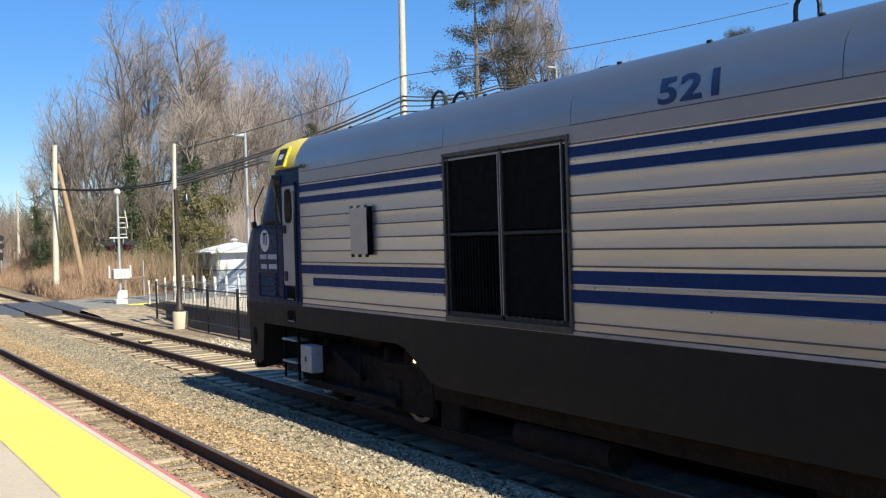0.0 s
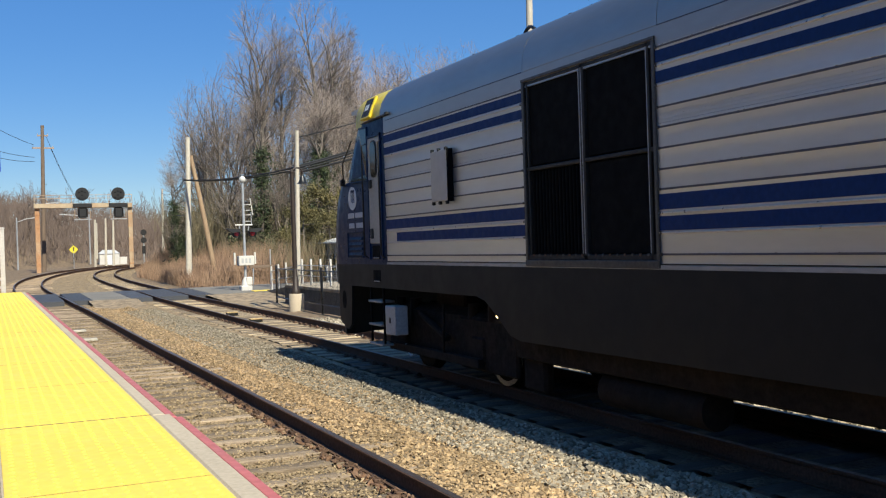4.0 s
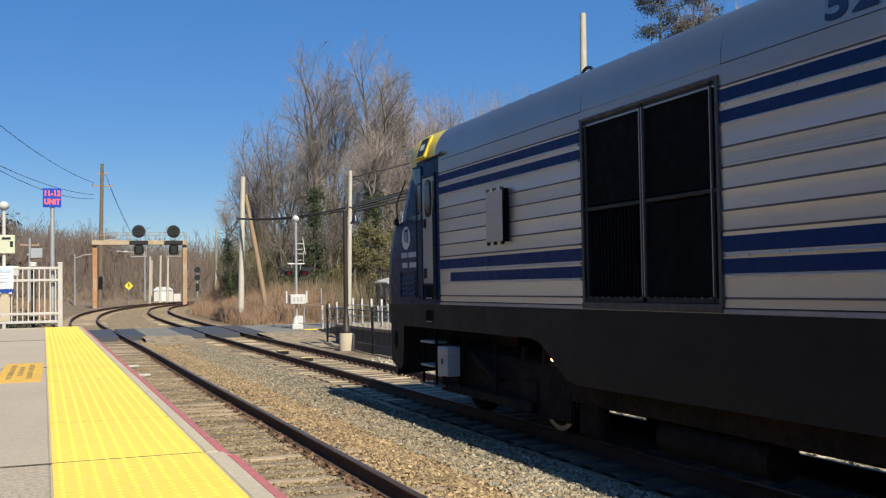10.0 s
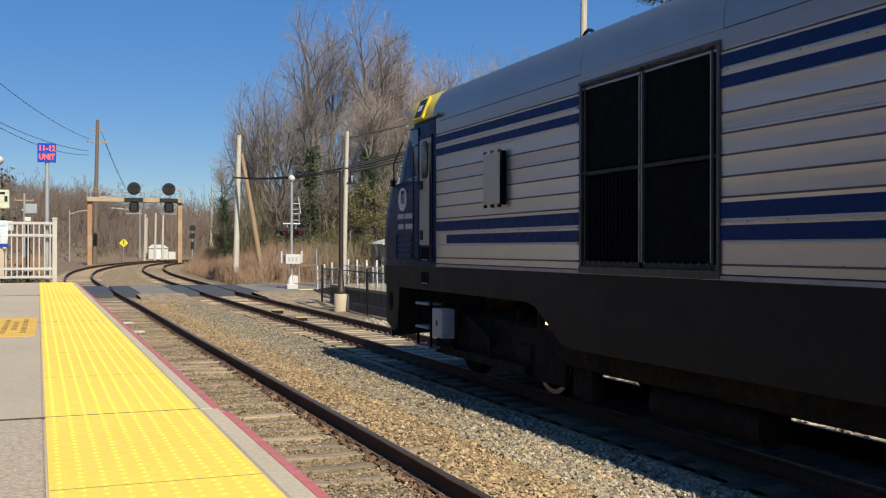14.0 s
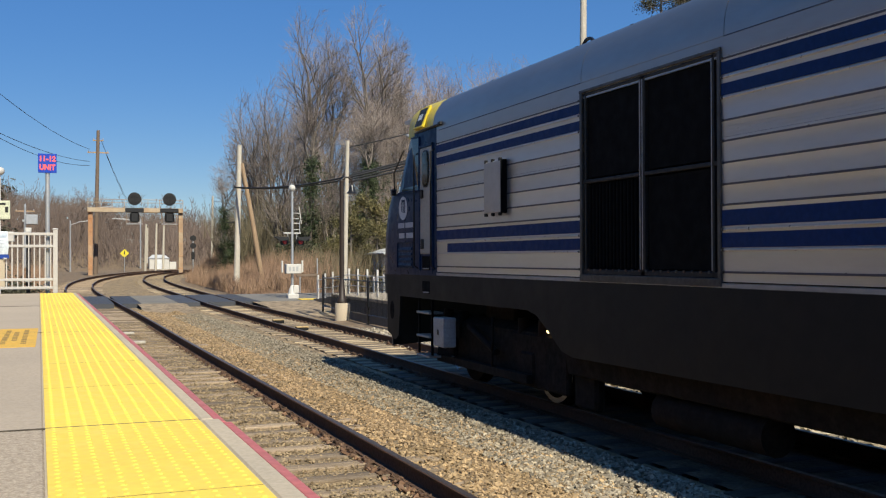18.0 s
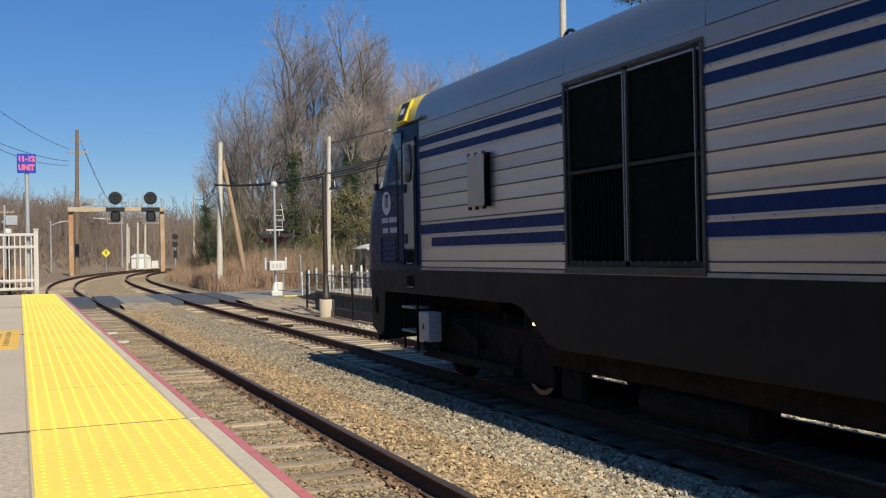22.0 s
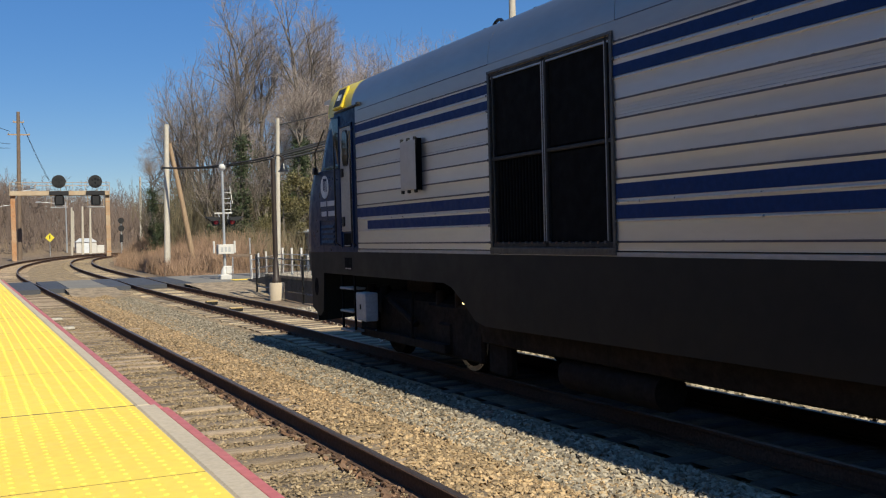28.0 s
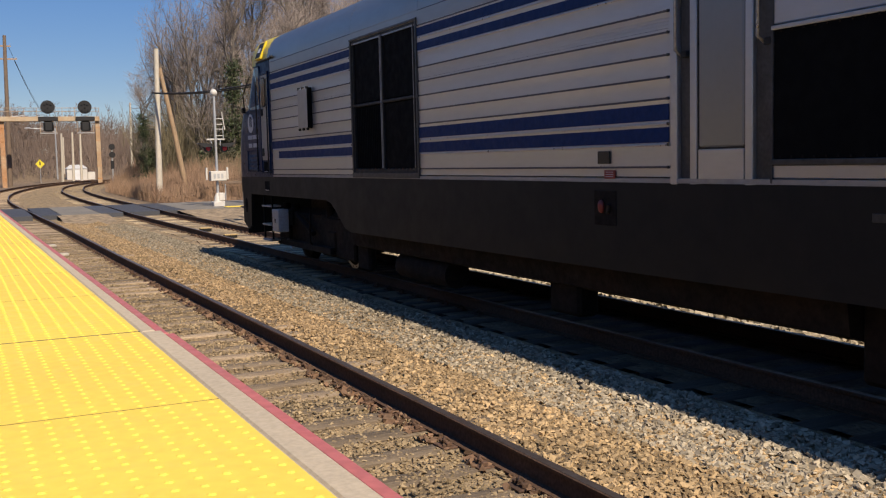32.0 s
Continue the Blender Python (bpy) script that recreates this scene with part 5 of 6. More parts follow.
def build_crossing_signal(loc, label, facing=1):
    sig = thing("crossing_signal", label, "crossing signal", "crossing signals", loc=loc)
    part("base", Geo().box(-0.26, 0.26, -0.26, 0.26, -0.35, 0.10, 0.03), "white_paint", sig)
    part("foot", Geo().tube([(0, 0, 0.1), (0, 0, 0.32), (0, 0, 0.5)], [0.2, 0.16, 0.075], 10), "white_paint", sig)
    part("mast", Geo().tube([(0, 0, 0.3), (0, 0, 5.0)], [0.062, 0.055], 10), "galv", sig)
    part("ball", Geo().ball((0, 0, 5.08), 0.16, 14), "white_paint", sig)
    part("cross_arm", Geo().tube([(-0.41, 0, 2.95), (0.41, 0, 2.95)], 0.035, 8), "white_paint", sig)
    for x, way in ((-0.38, -1), (0.38, 1)):
        part("hanger", Geo().tube([(x * 0.6, 0, 2.95), (x * 0.5, -0.03, 2.70), (x * 0.8, -0.05, 2.60)], 0.022, 6), "galv", sig)
        flash = part("flasher", Geo().tube([(x, 0.02, 2.56), (x, -0.08, 2.56), (x, -0.12, 2.56)], [0.20, 0.20, 0.17], 18), "signal_black", sig, "round black flasher backing")
        part("lens", Geo().ball((x, -0.12, 2.54), 0.115, 10, (1, 0.4, 1)), "amber_lens", flash)
        part("visor", Geo().loft([[(x - way * 0.16, yy, 2.62), (x + way * 0.20, yy, 2.58), (x + way * 0.48, yy, 2.76), (x + way * 0.44, yy, 2.80), (x - way * 0.16, yy, 2.76)][::way] for yy in (-0.30, 0.06)]), "signal_black", flash, "long black hood")
    for z in (3.12, 3.42, 3.64, 3.90):
        part("rung", Geo().tube([(0.0, 0, z), (0.35, 0.02, z)], 0.017, 6), "white_paint", sig)
    part("ladder_side", Geo().tube([(0.36, 0, 3.0), (0.36, 0.02, 3.55)], 0.018, 6), "galv", sig)
    part("ladder_side", Geo().tube([(0.44, 0, 3.40), (0.33, 0.02, 4.22)], 0.022, 6), "white_paint", sig)
    part("bell_case", Geo().box(0.0, 0.28, -0.20, 0.10, 0.12, 0.50, 0.03), "white_paint", sig)
    box = part("gate_box", Geo().box(-0.34, 0.38, -0.28, 0.16, 1.05, 1.50, 0.02), "white_paint", sig, "white gate mechanism case")
    for x in (-0.5, 0.46):
        part("case_arm", Geo().box(x - 0.04, x + 0.04, -0.14, -0.04, 1.1, 1.66, 0.01), "white_paint", box)
    for k in range(3):
        part("case_mark", Geo().box(-0.22 + k * 0.17, -0.12 + k * 0.17, -0.286, -0.279, 1.16, 1.38), "box_grey", box)
    return sig


build_crossing_signal((3.62, 38.0, 0.14), "silver level crossing signal mast with a round white finial")
left_sig = thing("crossing_signal", "rear of a level crossing signal with a cream case", "crossing signal", "crossing signals", loc=(-8.68, 30.0, -0.2))
part("mast", Geo().tube([(0, 0, 0), (0, 0, 5.05)], [0.07, 0.06], 10), "white_paint", left_sig)
part("ball", Geo().ball((0, 0, 5.22), 0.17, 14, (1.1, 1.1, 0.95)), "white_paint", left_sig)
case = part("signal_case", Geo().box(-0.16, 0.36, -0.12, 0.12, 3.52, 4.18, 0.02), "cream", left_sig)
part("case_label", Geo().box(-0.06, 0.22, -0.127, -0.119, 4.02, 4.10), "frame_dark", case)
part("case_vent", Geo().box(0.20, 0.30, -0.127, -0.119, 3.76, 3.96), "frame_dark", case)
for z in (3.62, 3.82, 4.1):
    part("bracket", Geo().box(-0.42, -0.14, -0.03, 0.03, z, z + 0.04), "white_paint", left_sig)
part("rear_frame", Geo().box(-0.46, -0.42, -0.03, 0.03, 3.55, 4.45), "white_paint", left_sig)
part("lower_case", Geo().box(-0.4, 0.5, -0.3, 0.3, 2.72, 3.08, 0.03), "white_paint", left_sig)


# ------------------------------------------------------------ signal gantry over the curve
def build_gantry():
    gan = thing("signal_gantry", "rusty steel signal bridge spanning both tracks", "signal gantry")
    y, z0 = 92.0, 6.35
    for x, m_ in ((-3.47, "gantry_rust"), (4.86, "gantry_pale")):
        part("post", Geo().box(x - 0.20, x + 0.20, y - 0.18, y + 0.18, 0.2, 6.4, 0.02), m_, gan)
        for k in range(5):
            part("strap", Geo().box(x - 0.225, x + 0.225, y - 0.20, y + 0.20, 0.9 + k * 1.2, 1.0 + k * 1.2, 0.01), "gantry_rust", gan)
    part("beam", Geo().box(-3.75, 5.05, y - 0.45, y - 0.38, z0, z0 + 0.42, 0.01), "gantry_pale", gan)
    part("beam", Geo().box(-3.75, 5.05, y + 0.38, y + 0.45, z0, z0 + 0.42, 0.01), "gantry_pale", gan)
    part("deck", Geo().box(-3.75, 5.05, y - 0.4, y + 0.4, z0 + 0.36, z0 + 0.40), "gantry_rust", gan)
    for z in (0.9, 1.2):
        part("handrail", Geo().tube([(-3.75, y - 0.5, z0 + z), (5.05, y - 0.5, z0 + z)], 0.028, 6), "gantry_pale", gan)
    for k in range(9):
        x = -3.7 + k * 1.09
        part("rail_post", Geo().tube([(x, y - 0.5, z0 + 0.3), (x, y - 0.5, z0 + 1.2)], 0.028, 6), "gantry_pale", gan)
    for x in (0.5, 3.74):
        sig = part("signal_head", Geo().tube([(x, y - 0.75, 7.62), (x, y - 0.62, 7.62)], [0.62, 0.62], 24), "signal_black", gan, "round black signal target")
        part("lower_head", Geo().box(x - 0.44, x + 0.44, y - 0.75, y - 0.62, 5.35, 6.35, 0.16), "signal_black", sig)
        part("crosspiece", Geo().box(x - 0.86, x + 0.86, y - 0.72, y - 0.64, 6.36, 6.74, 0.02), "signal_black", sig)
        for dx, dz in ((0, 0), (0, 0.36), (0, -0.36), (-0.26, 0.26), (0.26, 0.26), (-0.26, -0.26), (0.26, -0.26)):
            part("lens", Geo().tube([(x + dx, y - 0.75, 7.62 + dz), (x + dx, y - 0.86, 7.62 + dz)], 0.085, 10), "frame_dark", sig)
        part("platform", Geo().box(x - 0.75, x + 0.75, y - 0.9, y - 0.3, 5.2, 5.26), "galv", sig)
        for dx in (-0.7, 0.7):
            part("hanger", Geo().tube([(x + dx, y - 0.5, 5.2), (x + dx, y - 0.5, 6.4)], 0.025, 5), "gantry_pale", sig)


build_gantry()


# ------------------------------------------------------------ poles
def build_pole(x, y, z, height, r=0.14, material="wood_pole", lean_to=(0, 0), arms=(), label="weathered wooden utility pole", braces=()):
    pole = thing("utility_pole", label, "utility pole", "utility poles", loc=(x, y, z))
    part("shaft", Geo().tube([(0, 0, -0.5), (lean_to[0] * 0.5, lean_to[1] * 0.5, height / 2), (lean_to[0], lean_to[1], height)], [r * 1.15, r, r * 0.8], 10), material, pole)
    for h, w in arms:
        part("cross_arm", Geo().box(lean_to[0] - w, lean_to[0] + w, lean_to[1] - 0.06, lean_to[1] + 0.06, h - 0.06, h + 0.06), "wood_pole", pole)
        for k in (-0.9, 0.9):
            part("insulator", Geo().tube([(lean_to[0] + w * k, lean_to[1], h + 0.05), (lean_to[0] + w * k, lean_to[1], h + 0.22)], [0.05, 0.035], 6), "galv", pole)
    return pole


build_pole(3.06, 50.0, 0.1, 8.4, 0.16, "wood_pale", (0.2, 0), label="pale bleached utility pole without arms")
build_pole(4.73, 50.0, 0.1, 7.35, 0.14, "wood_pole", (-1.34, 0), label="leaning brown timber push pole")
build_pole(5.58, 36.0, -0.1, 7.42, 0.105, "wood_pale", (0.18, 0), label="pale utility pole carrying black cables")
build_pole(23.0, 45.0, -0.5, 19.0, 0.24, "wood_pale", (0.25, 0), label="tall pale utility pole carrying black cables")
build_pole(-2.86, 96.0, 0.4, 14.2, 0.2, "wood_dark", (0.27, 0), ((12.0, 1.0), (13.2, 0.5)), label="tall brown utility pole with short arms")
build_pole(-9.35, 100.0, 0.3, 7.1, 0.13, "galv", (0, 0), ((6.4, 0.9),), label="low utility pole with a transformer case")
tr = thing("transformer", "grey transformer case on a utility pole", "transformer", loc=(-8.75, 100.0, 5.35))
part("case", Geo().box(-0.55, 0.6, -0.4, 0.4, 0, 1.0, 0.06), "galv", tr)
part("bracket", Geo().box(-0.85, -0.5, -0.1, 0.1, 0.3, 0.5), "galv", tr)
for x, y, h in ((9.05, 100, 8.2), (10.4, 100, 6.2), (11.2, 101, 5.6), (11.9, 104, 5.5), (12.4, 108, 5.4), (2.2, 100, 5.1), (3.25, 100, 5.2), (4.0, 100, 5.0), (4.8, 128, 5.2)):
    build_pole(x, y, rise(y) - 0.3, h, 0.12, "wood_pole" if int(x * 10) % 2 else "wood_pale", (0.1, 0), label="distant slim utility pole")
lp = thing("street_lamp", "slim grey parking lot light with a flat head", "street lamp", loc=(11.5, 42.0, -0.4))
part("pole", Geo().tube([(0, 0, 0), (0, 0, 9.1)], [0.085, 0.06], 10), "galv", lp)
part("head", Geo().box(-0.78, -0.1, -0.13, 0.13, 8.78, 8.92, 0.04), "galv", lp)
part("arm", Geo().tube([(0, 0, 8.95), (-0.3, 0, 8.9)], 0.035, 6), "galv", lp)
for x, y, h, reach in ((-4.9, 112, 5.8, 2.1), (3.2, 118, 6.0, -3.0), (-2.2, 126, 6.4, 2.4)):
    far_lamp = thing("street_lamp", "distant grey street lamp with a long arm", "street lamp", "distant street lamps", loc=(x, y, ground_z(x, y)))
    part("pole", Geo().tube([(0, 0, -0.3), (0, 0, h)], [0.10, 0.07], 8), "galv", far_lamp)
    part("arm", Geo().tube([(0, 0, h - 0.5), (reach * 0.5, 0, h - 0.1), (reach, 0, h)], 0.04, 6), "galv", far_lamp)
    part("head", Geo().box(reach - 0.3, reach + 0.3, -0.12, 0.12, h - 0.06, h + 0.08, 0.03), "galv", far_lamp)
copy_thing(lp, pose(34.6, 44.0, 5.0, 0, 0, 0))


def cable(points, r, sag=0.0, label="black overhead cable between poles"):
    """A hanging cable through the points, with the sag between each two of them."""
    line = []
    for a, b in zip(points, points[1:]):
        for k in range(12):
            u = k / 12
            line.append((a[0] + (b[0] - a[0]) * u, a[1] + (b[1] - a[1]) * u, a[2] + (b[2] - a[2]) * u - sag * 4 * u * (1 - u)))
    line.append(points[-1])
    ob = part("overhead_cable", Geo().tube(line, r, 5), "cable")
    tagged(ob, label, "cable", "overhead cables")


for dz, dx, r in ((0.0, 0.0, 0.04), (-0.10, 0.06, 0.03)):
    cable([(2.95 + dx, 50, 6.05 + dz * 0.3), (5.75 + dx, 36, 5.66 + dz)], r, 0.22)
for dz, r in ((0.0, 0.045), (-0.25, 0.06), (-0.6, 0.04), (-0.95, 0.055)):
    cable([(5.75, 36, 5.7 + dz * 0.3), (22.95, 44.8, 11.5 + dz), (29.65, 44, 12.4 + dz * 0.7), (38.96, 44, 14.25 + dz * 0.4), (75, 43, 18.5)], r, 0.3)
cable([(5.75, 36, 7.0), (22.95, 44.8, 12.75), (53.5, 40, 19.2)], 0.028, 0.3)
for z0, z1, z2, sag in ((12.7, 14.6, 19.0, 0.7), (11.1, 11.15, 14.2, 0.9), (11.5, 11.2, 14.0, 0.6)):
    cable([(-3.4, 96, z0), (-12.57, 60, z1), (-24, 14, z2)], 0.022, sag)
for (x, y, z) in ((-1.9, 96, 12.4), (-2.3, 96, 13.6)):
    cable([(x, y, z), (9.5, 190, 9.5)], 0.02, 1.5)
for dz in (0, 0.5, 0.9):
    cable([(2.95, 50, 6.0 - dz * 2.2), (9.1, 100, 8.2 - dz), (12.4, 108, 6.5 - dz)], 0.022, 0.5)


# ------------------------------------------------------------ small railway things far off
hut = thing("relay_hut", "small white railway relay hut beside the curve", "hut", loc=(5.3, 118.0, 0.42))
part("wall", Geo().box(-1.15, 1.15, -0.9, 0.9, 0, 1.5, 0.03), "white_paint", hut)
part("roof", Geo().loft([[(-1.22, -1.0, 1.5), (1.22, -1.0, 1.5), (1.22, 1.0, 1.5), (-1.22, 1.0, 1.5)], [(-0.7, -0.1, 1.95), (0.7, -0.1, 1.95), (0.7, 0.1, 1.95), (-0.7, 0.1, 1.95)]]), "hut_roof", hut)
part("door", Geo().box(-0.3, 0.3, -0.925, -0.9, 0.05, 1.35), "hut_wall", hut)
hut2 = thing("cable_case", "white equipment case beside the relay hut", "case", loc=(6.95, 118.0, 0.4))
part("case", Geo().box(-0.42, 0.42, -0.4, 0.4, 0, 1.1, 0.04), "white_paint", hut2)
sg = thing("diamond_sign", "yellow diamond road sign on a thin post", "sign", loc=(0.94, 112.0, 0.2))
part("post", Geo().tube([(0, 0, 0), (0, 0, 2.4)], 0.04, 6), "galv", sg)
s_ = part("panel", Geo().loft([[(0, yy, 1.82), (0.5, yy, 2.32), (0, yy, 2.82), (-0.5, yy, 2.32)] for yy in (-0.03, 0.0)]), "sign_yellow", sg)
part("symbol", Geo().box(-0.06, 0.06, -0.045, -0.03, 2.2, 2.6), "signal_black", s_)
dw = thing("signal_mast", "small black colour light signal on a mast", "signal", loc=(3.98, 76.0, 0.2))
part("mast", Geo().tube([(0, 0, 0), (0, 0, 3.4)], 0.06, 8), "galv", dw)
for z in (3.38, 2.75):
    part("head", Geo().tube([(0, -0.1, z), (0, 0.04, z)], 0.24, 16), "signal_black", dw)
part("backing", Geo().box(-0.14, 0.14, -0.06, 0.06, 1.6, 2.3, 0.05), "signal_black", dw)


# ------------------------------------------------------------ the other side of the line
# wall carried on behind the train to give a dark backdrop beneath it
wall = thing("retaining_wall", "dark concrete wall below the raised walkway", "wall", kind="structure")
for k in range(8):
    y0 = -28 + k * 7.25
    part("wall_panel", Geo().box(3.35, 3.6, y0 + 0.01, y0 + 7.24, -1.2, 0.40, 0.02), "pier", wall)
walkway = thing("raised_walkway", "raised concrete walkway beside the far track", "walkway", kind="structure")
part("deck", Geo().box(3.3, 9.5, -28, 29.8, 0.40, 0.52, 0.02), "lip", walkway)
part("ramp", Geo().add([(4.2, 29.8, 0.50), (9.5, 29.8, 0.50), (9.5, 37, 0.0), (4.2, 37, 0.0), (4.2, 29.8, -0.6), (9.5, 29.8, -0.6), (9.5, 37, -0.6), (4.2, 37, -0.6)],
                       [(0, 1, 2, 3), (7, 6, 5, 4), (0, 3, 7, 4), (1, 5, 6, 2), (2, 6, 7, 3), (0, 4, 5, 1)]), "asphalt_pale", walkway)
iron = thing("iron_fence", "black iron fence with slim posts beside the far track", "fence")
posts = [(3.10, 30.3), (2.92, 26.9), (2.85, 23.4), (2.80, 20.4), (2.78, 17.4), (2.78, 14.4), (2.78, 11.4)]
for k, (x, y) in enumerate(posts):
    p_ = part("post", Geo().box(x - 0.035, x + 0.035, y - 0.035, y + 0.035, -0.5, 1.22, 0.006), "black_paint", iron)
    part("cap", Geo().box(x - 0.045, x + 0.045, y - 0.045, y + 0.045, 1.22, 1.27, 0.01), "black_paint", p_)
    if k:
        xa, ya = posts[k - 1]
        for z in (1.14, 0.02):
            part("rail", Geo().tube([(xa, ya, z), (x, y, z)], 0.024, 6), "black_paint", iron)
        n = 22
        for j in range(1, n):
            u = j / n
            cx, cy = xa + (x - xa) * u, ya + (y - ya) * u
            part("picket", Geo().tube([(cx, cy, 0.02), (cx, cy, 1.14)], 0.007, 4), "black_paint", iron)
for (x0, y0), (x1, y1), n in (((4.0, 34.6), (3.9, 22.0), 10), ((7.0, 36.0), (7.4, 24.0), 9)):
    white = thing("white_railing", "white post railing along the raised walkway", "railing", "white railings")
    for j in range(n + 1):
        u = j / n
        x, y = x0 + (x1 - x0) * u, y0 + (y1 - y0) * u
        z = 0.5 if y < 29.8 else 0.5 * (37 - y) / 7.2
        part("post", Geo().box(x - 0.035, x + 0.035, y - 0.035, y + 0.035, z - 0.05, z + 1.0, 0.008), "white_paint", white)
    for dz in (0.35, 0.75):
        part("rail", Geo().tube([(x0, y0, 0.2 + dz), (x0 + (x1 - x0) * 0.4, 29.8 if n == 10 else 31, 0.5 + dz), (x1, y1, 0.5 + dz)], 0.018, 6), "galv", white)
kiosk = thing("kiosk", "small white kiosk with a hipped roof and a vent", "kiosk", loc=(12.9, 48.0, -0.3))
part("wall", Geo().box(-1.75, 1.75, -1.7, 1.7, 0, 2.46, 0.03), "hut_wall", kiosk)
part("band", Geo().box(-1.78, 1.78, -1.73, 1.73, 1.40, 1.46), "frame_light", kiosk)
for k in range(7):
    part("wall_sheet", Geo().box(-1.70 + k * 0.49, -1.23 + k * 0.49, -1.715, -1.70, 0.05, 1.38, 0.004), "kiosk_blue", kiosk, "grey-blue ribbed wall sheet")
part("roof", Geo().loft([[(-2.2, -2.1, 2.42), (2.2, -2.1, 2.42), (2.2, 2.1, 2.42), (-2.2, 2.1, 2.42)], [(-2.2, -2.1, 2.50), (2.2, -2.1, 2.50), (2.2, 2.1, 2.50), (-2.2, 2.1, 2.50)], [(-0.25, -0.25, 3.0), (0.25, -0.25, 3.0), (0.25, 0.25, 3.0), (-0.25, 0.25, 3.0)]]), "hut_roof", kiosk)
part("vent", Geo().tube([(0, 0, 2.98), (0, 0, 3.12), (0, 0, 3.14), (0, 0, 3.24)], [0.16, 0.16, 0.25, 0.08], 10), "hut_roof", kiosk)
# behind the platform fence
ob = thing("gate_post", "dark steel post with a white cap against the railing", "post", loc=(-7.42, 13.86, 1.2))
part("shaft", Geo().box(-0.042, 0.042, -0.042, 0.042, -1.2, 1.27, 0.006), "frame_dark", ob)
part("cap", Geo().box(-0.06, 0.06, -0.06, 0.06, 1.27, 1.37, 0.012), "white_paint", ob)
for z in (0.25, 0.95):
    part("clamp", Geo().box(-0.065, 0.065, -0.055, 0.055, z, z + 0.05, 0.006), "galv", ob)
ob = thing("shed_panel", "grey sheet panel behind the platform railing", "panel", loc=(-8.95, 15.0, 1.0))
part("sheet", Geo().box(-0.45, 0.28, -0.02, 0.02, 1.12, 1.62, 0.006), "box_grey", ob)
for x in (-0.4, 0.22):
    part("leg", Geo().box(x - 0.03, x + 0.03, 0.022, 0.06, -1.3, 1.6), "galv", ob)
ob = thing("site_board", "orange board leaning behind the platform railing", "board", loc=(-8.74, 17.5, 0.72))
part("board", Geo().box(-0.17, 0.17, -0.03, 0.03, 0.95, 1.38, 0.01), "orange", ob)
part("leg", Geo().box(-0.16, -0.11, -0.02, 0.02, -1.1, 1.0), "wood_pole", ob)
part("leg", Geo().box(0.11, 0.16, -0.02, 0.02, -1.1, 1.0), "wood_pole", ob)
ob = thing("utility_cabinet", "white utility cabinet behind the platform railing", "cabinet", loc=(-10.0, 18.5, -0.3))
part("body", Geo().box(-0.5, 0.5, -0.3, 0.3, 0, 2.1, 0.03), "white_paint", ob)
part("door", Geo().box(-0.45, 0.45, -0.32, -0.3, 0.1, 2.0, 0.01), "hut_wall", ob)
rail = thing("guard_rail", "weathered timber rail on thin posts beside the crossing", "railing", loc=(5.4, 44.2, 0.0))
part("rail", Geo().box(-0.15, 1.1, -0.04, 0.04, 0.92, 1.06, 0.01), "wood_dark", rail)
for x in (0.05, 1.0):
    part("post", Geo().tube([(x, 0, -0.3), (x, 0, 1.9 if x > 0.5 else 1.0)], 0.035, 6), "galv", rail)


# ------------------------------------------------------------ trees
def tubes(segments, sides):
    """Tapered tubes for arrays of (start, end, r0, r1) as points and faces."""
    a, b = segments[:, 0:3], segments[:, 3:6]
    d = b - a
    d /= np.maximum(np.linalg.norm(d, axis=1, keepdims=True), 1e-6)
    up = np.where(np.abs(d[:, 2:3]) < 0.9, [[0, 0, 1.0]], [[1.0, 0, 0]])
    u = np.cross(d, up)
    u /= np.maximum(np.linalg.norm(u, axis=1, keepdims=True), 1e-6)
    w = np.cross(d, u)
    n = len(segments)
    verts = np.zeros((n, 2 * sides, 3))
    for k in range(sides):
        t = 2 * math.pi * k / sides
        off = u * math.cos(t) + w * math.sin(t)
        verts[:, k] = a + off * segments[:, 6:7]
        verts[:, sides + k] = b + off * segments[:, 7:8]
    faces = np.zeros((n, sides, 4), dtype=np.int64)
    base = np.arange(n) * 2 * sides
    for k in range(sides):
        q = (k + 1) % sides
        faces[:, k] = np.stack([base + k, base + q, base + sides + q, base + sides + k], 1)
    return verts.reshape(-1, 3), faces.reshape(-1, 4)


def mesh_of(name, verts, faces, material, smooth=True):
    me = bpy.data.meshes.new(name)
    n, k = faces.shape
    me.vertices.add(len(verts))
    me.vertices.foreach_set("co", verts.astype(np.float32).ravel())
    me.loops.add(n * k)
    me.loops.foreach_set("vertex_index", faces.astype(np.int32).ravel())
    me.polygons.add(n)
    me.polygons.foreach_set("loop_start", (np.arange(n) * k).astype(np.int32))
    me.polygons.foreach_set("loop_total", np.full(n, k, dtype=np.int32))
    me.update(calc_edges=True)
    if smooth:
        me.shade_smooth()
    else:
        me.shade_flat()
    me.materials.append(M[material])
    return me


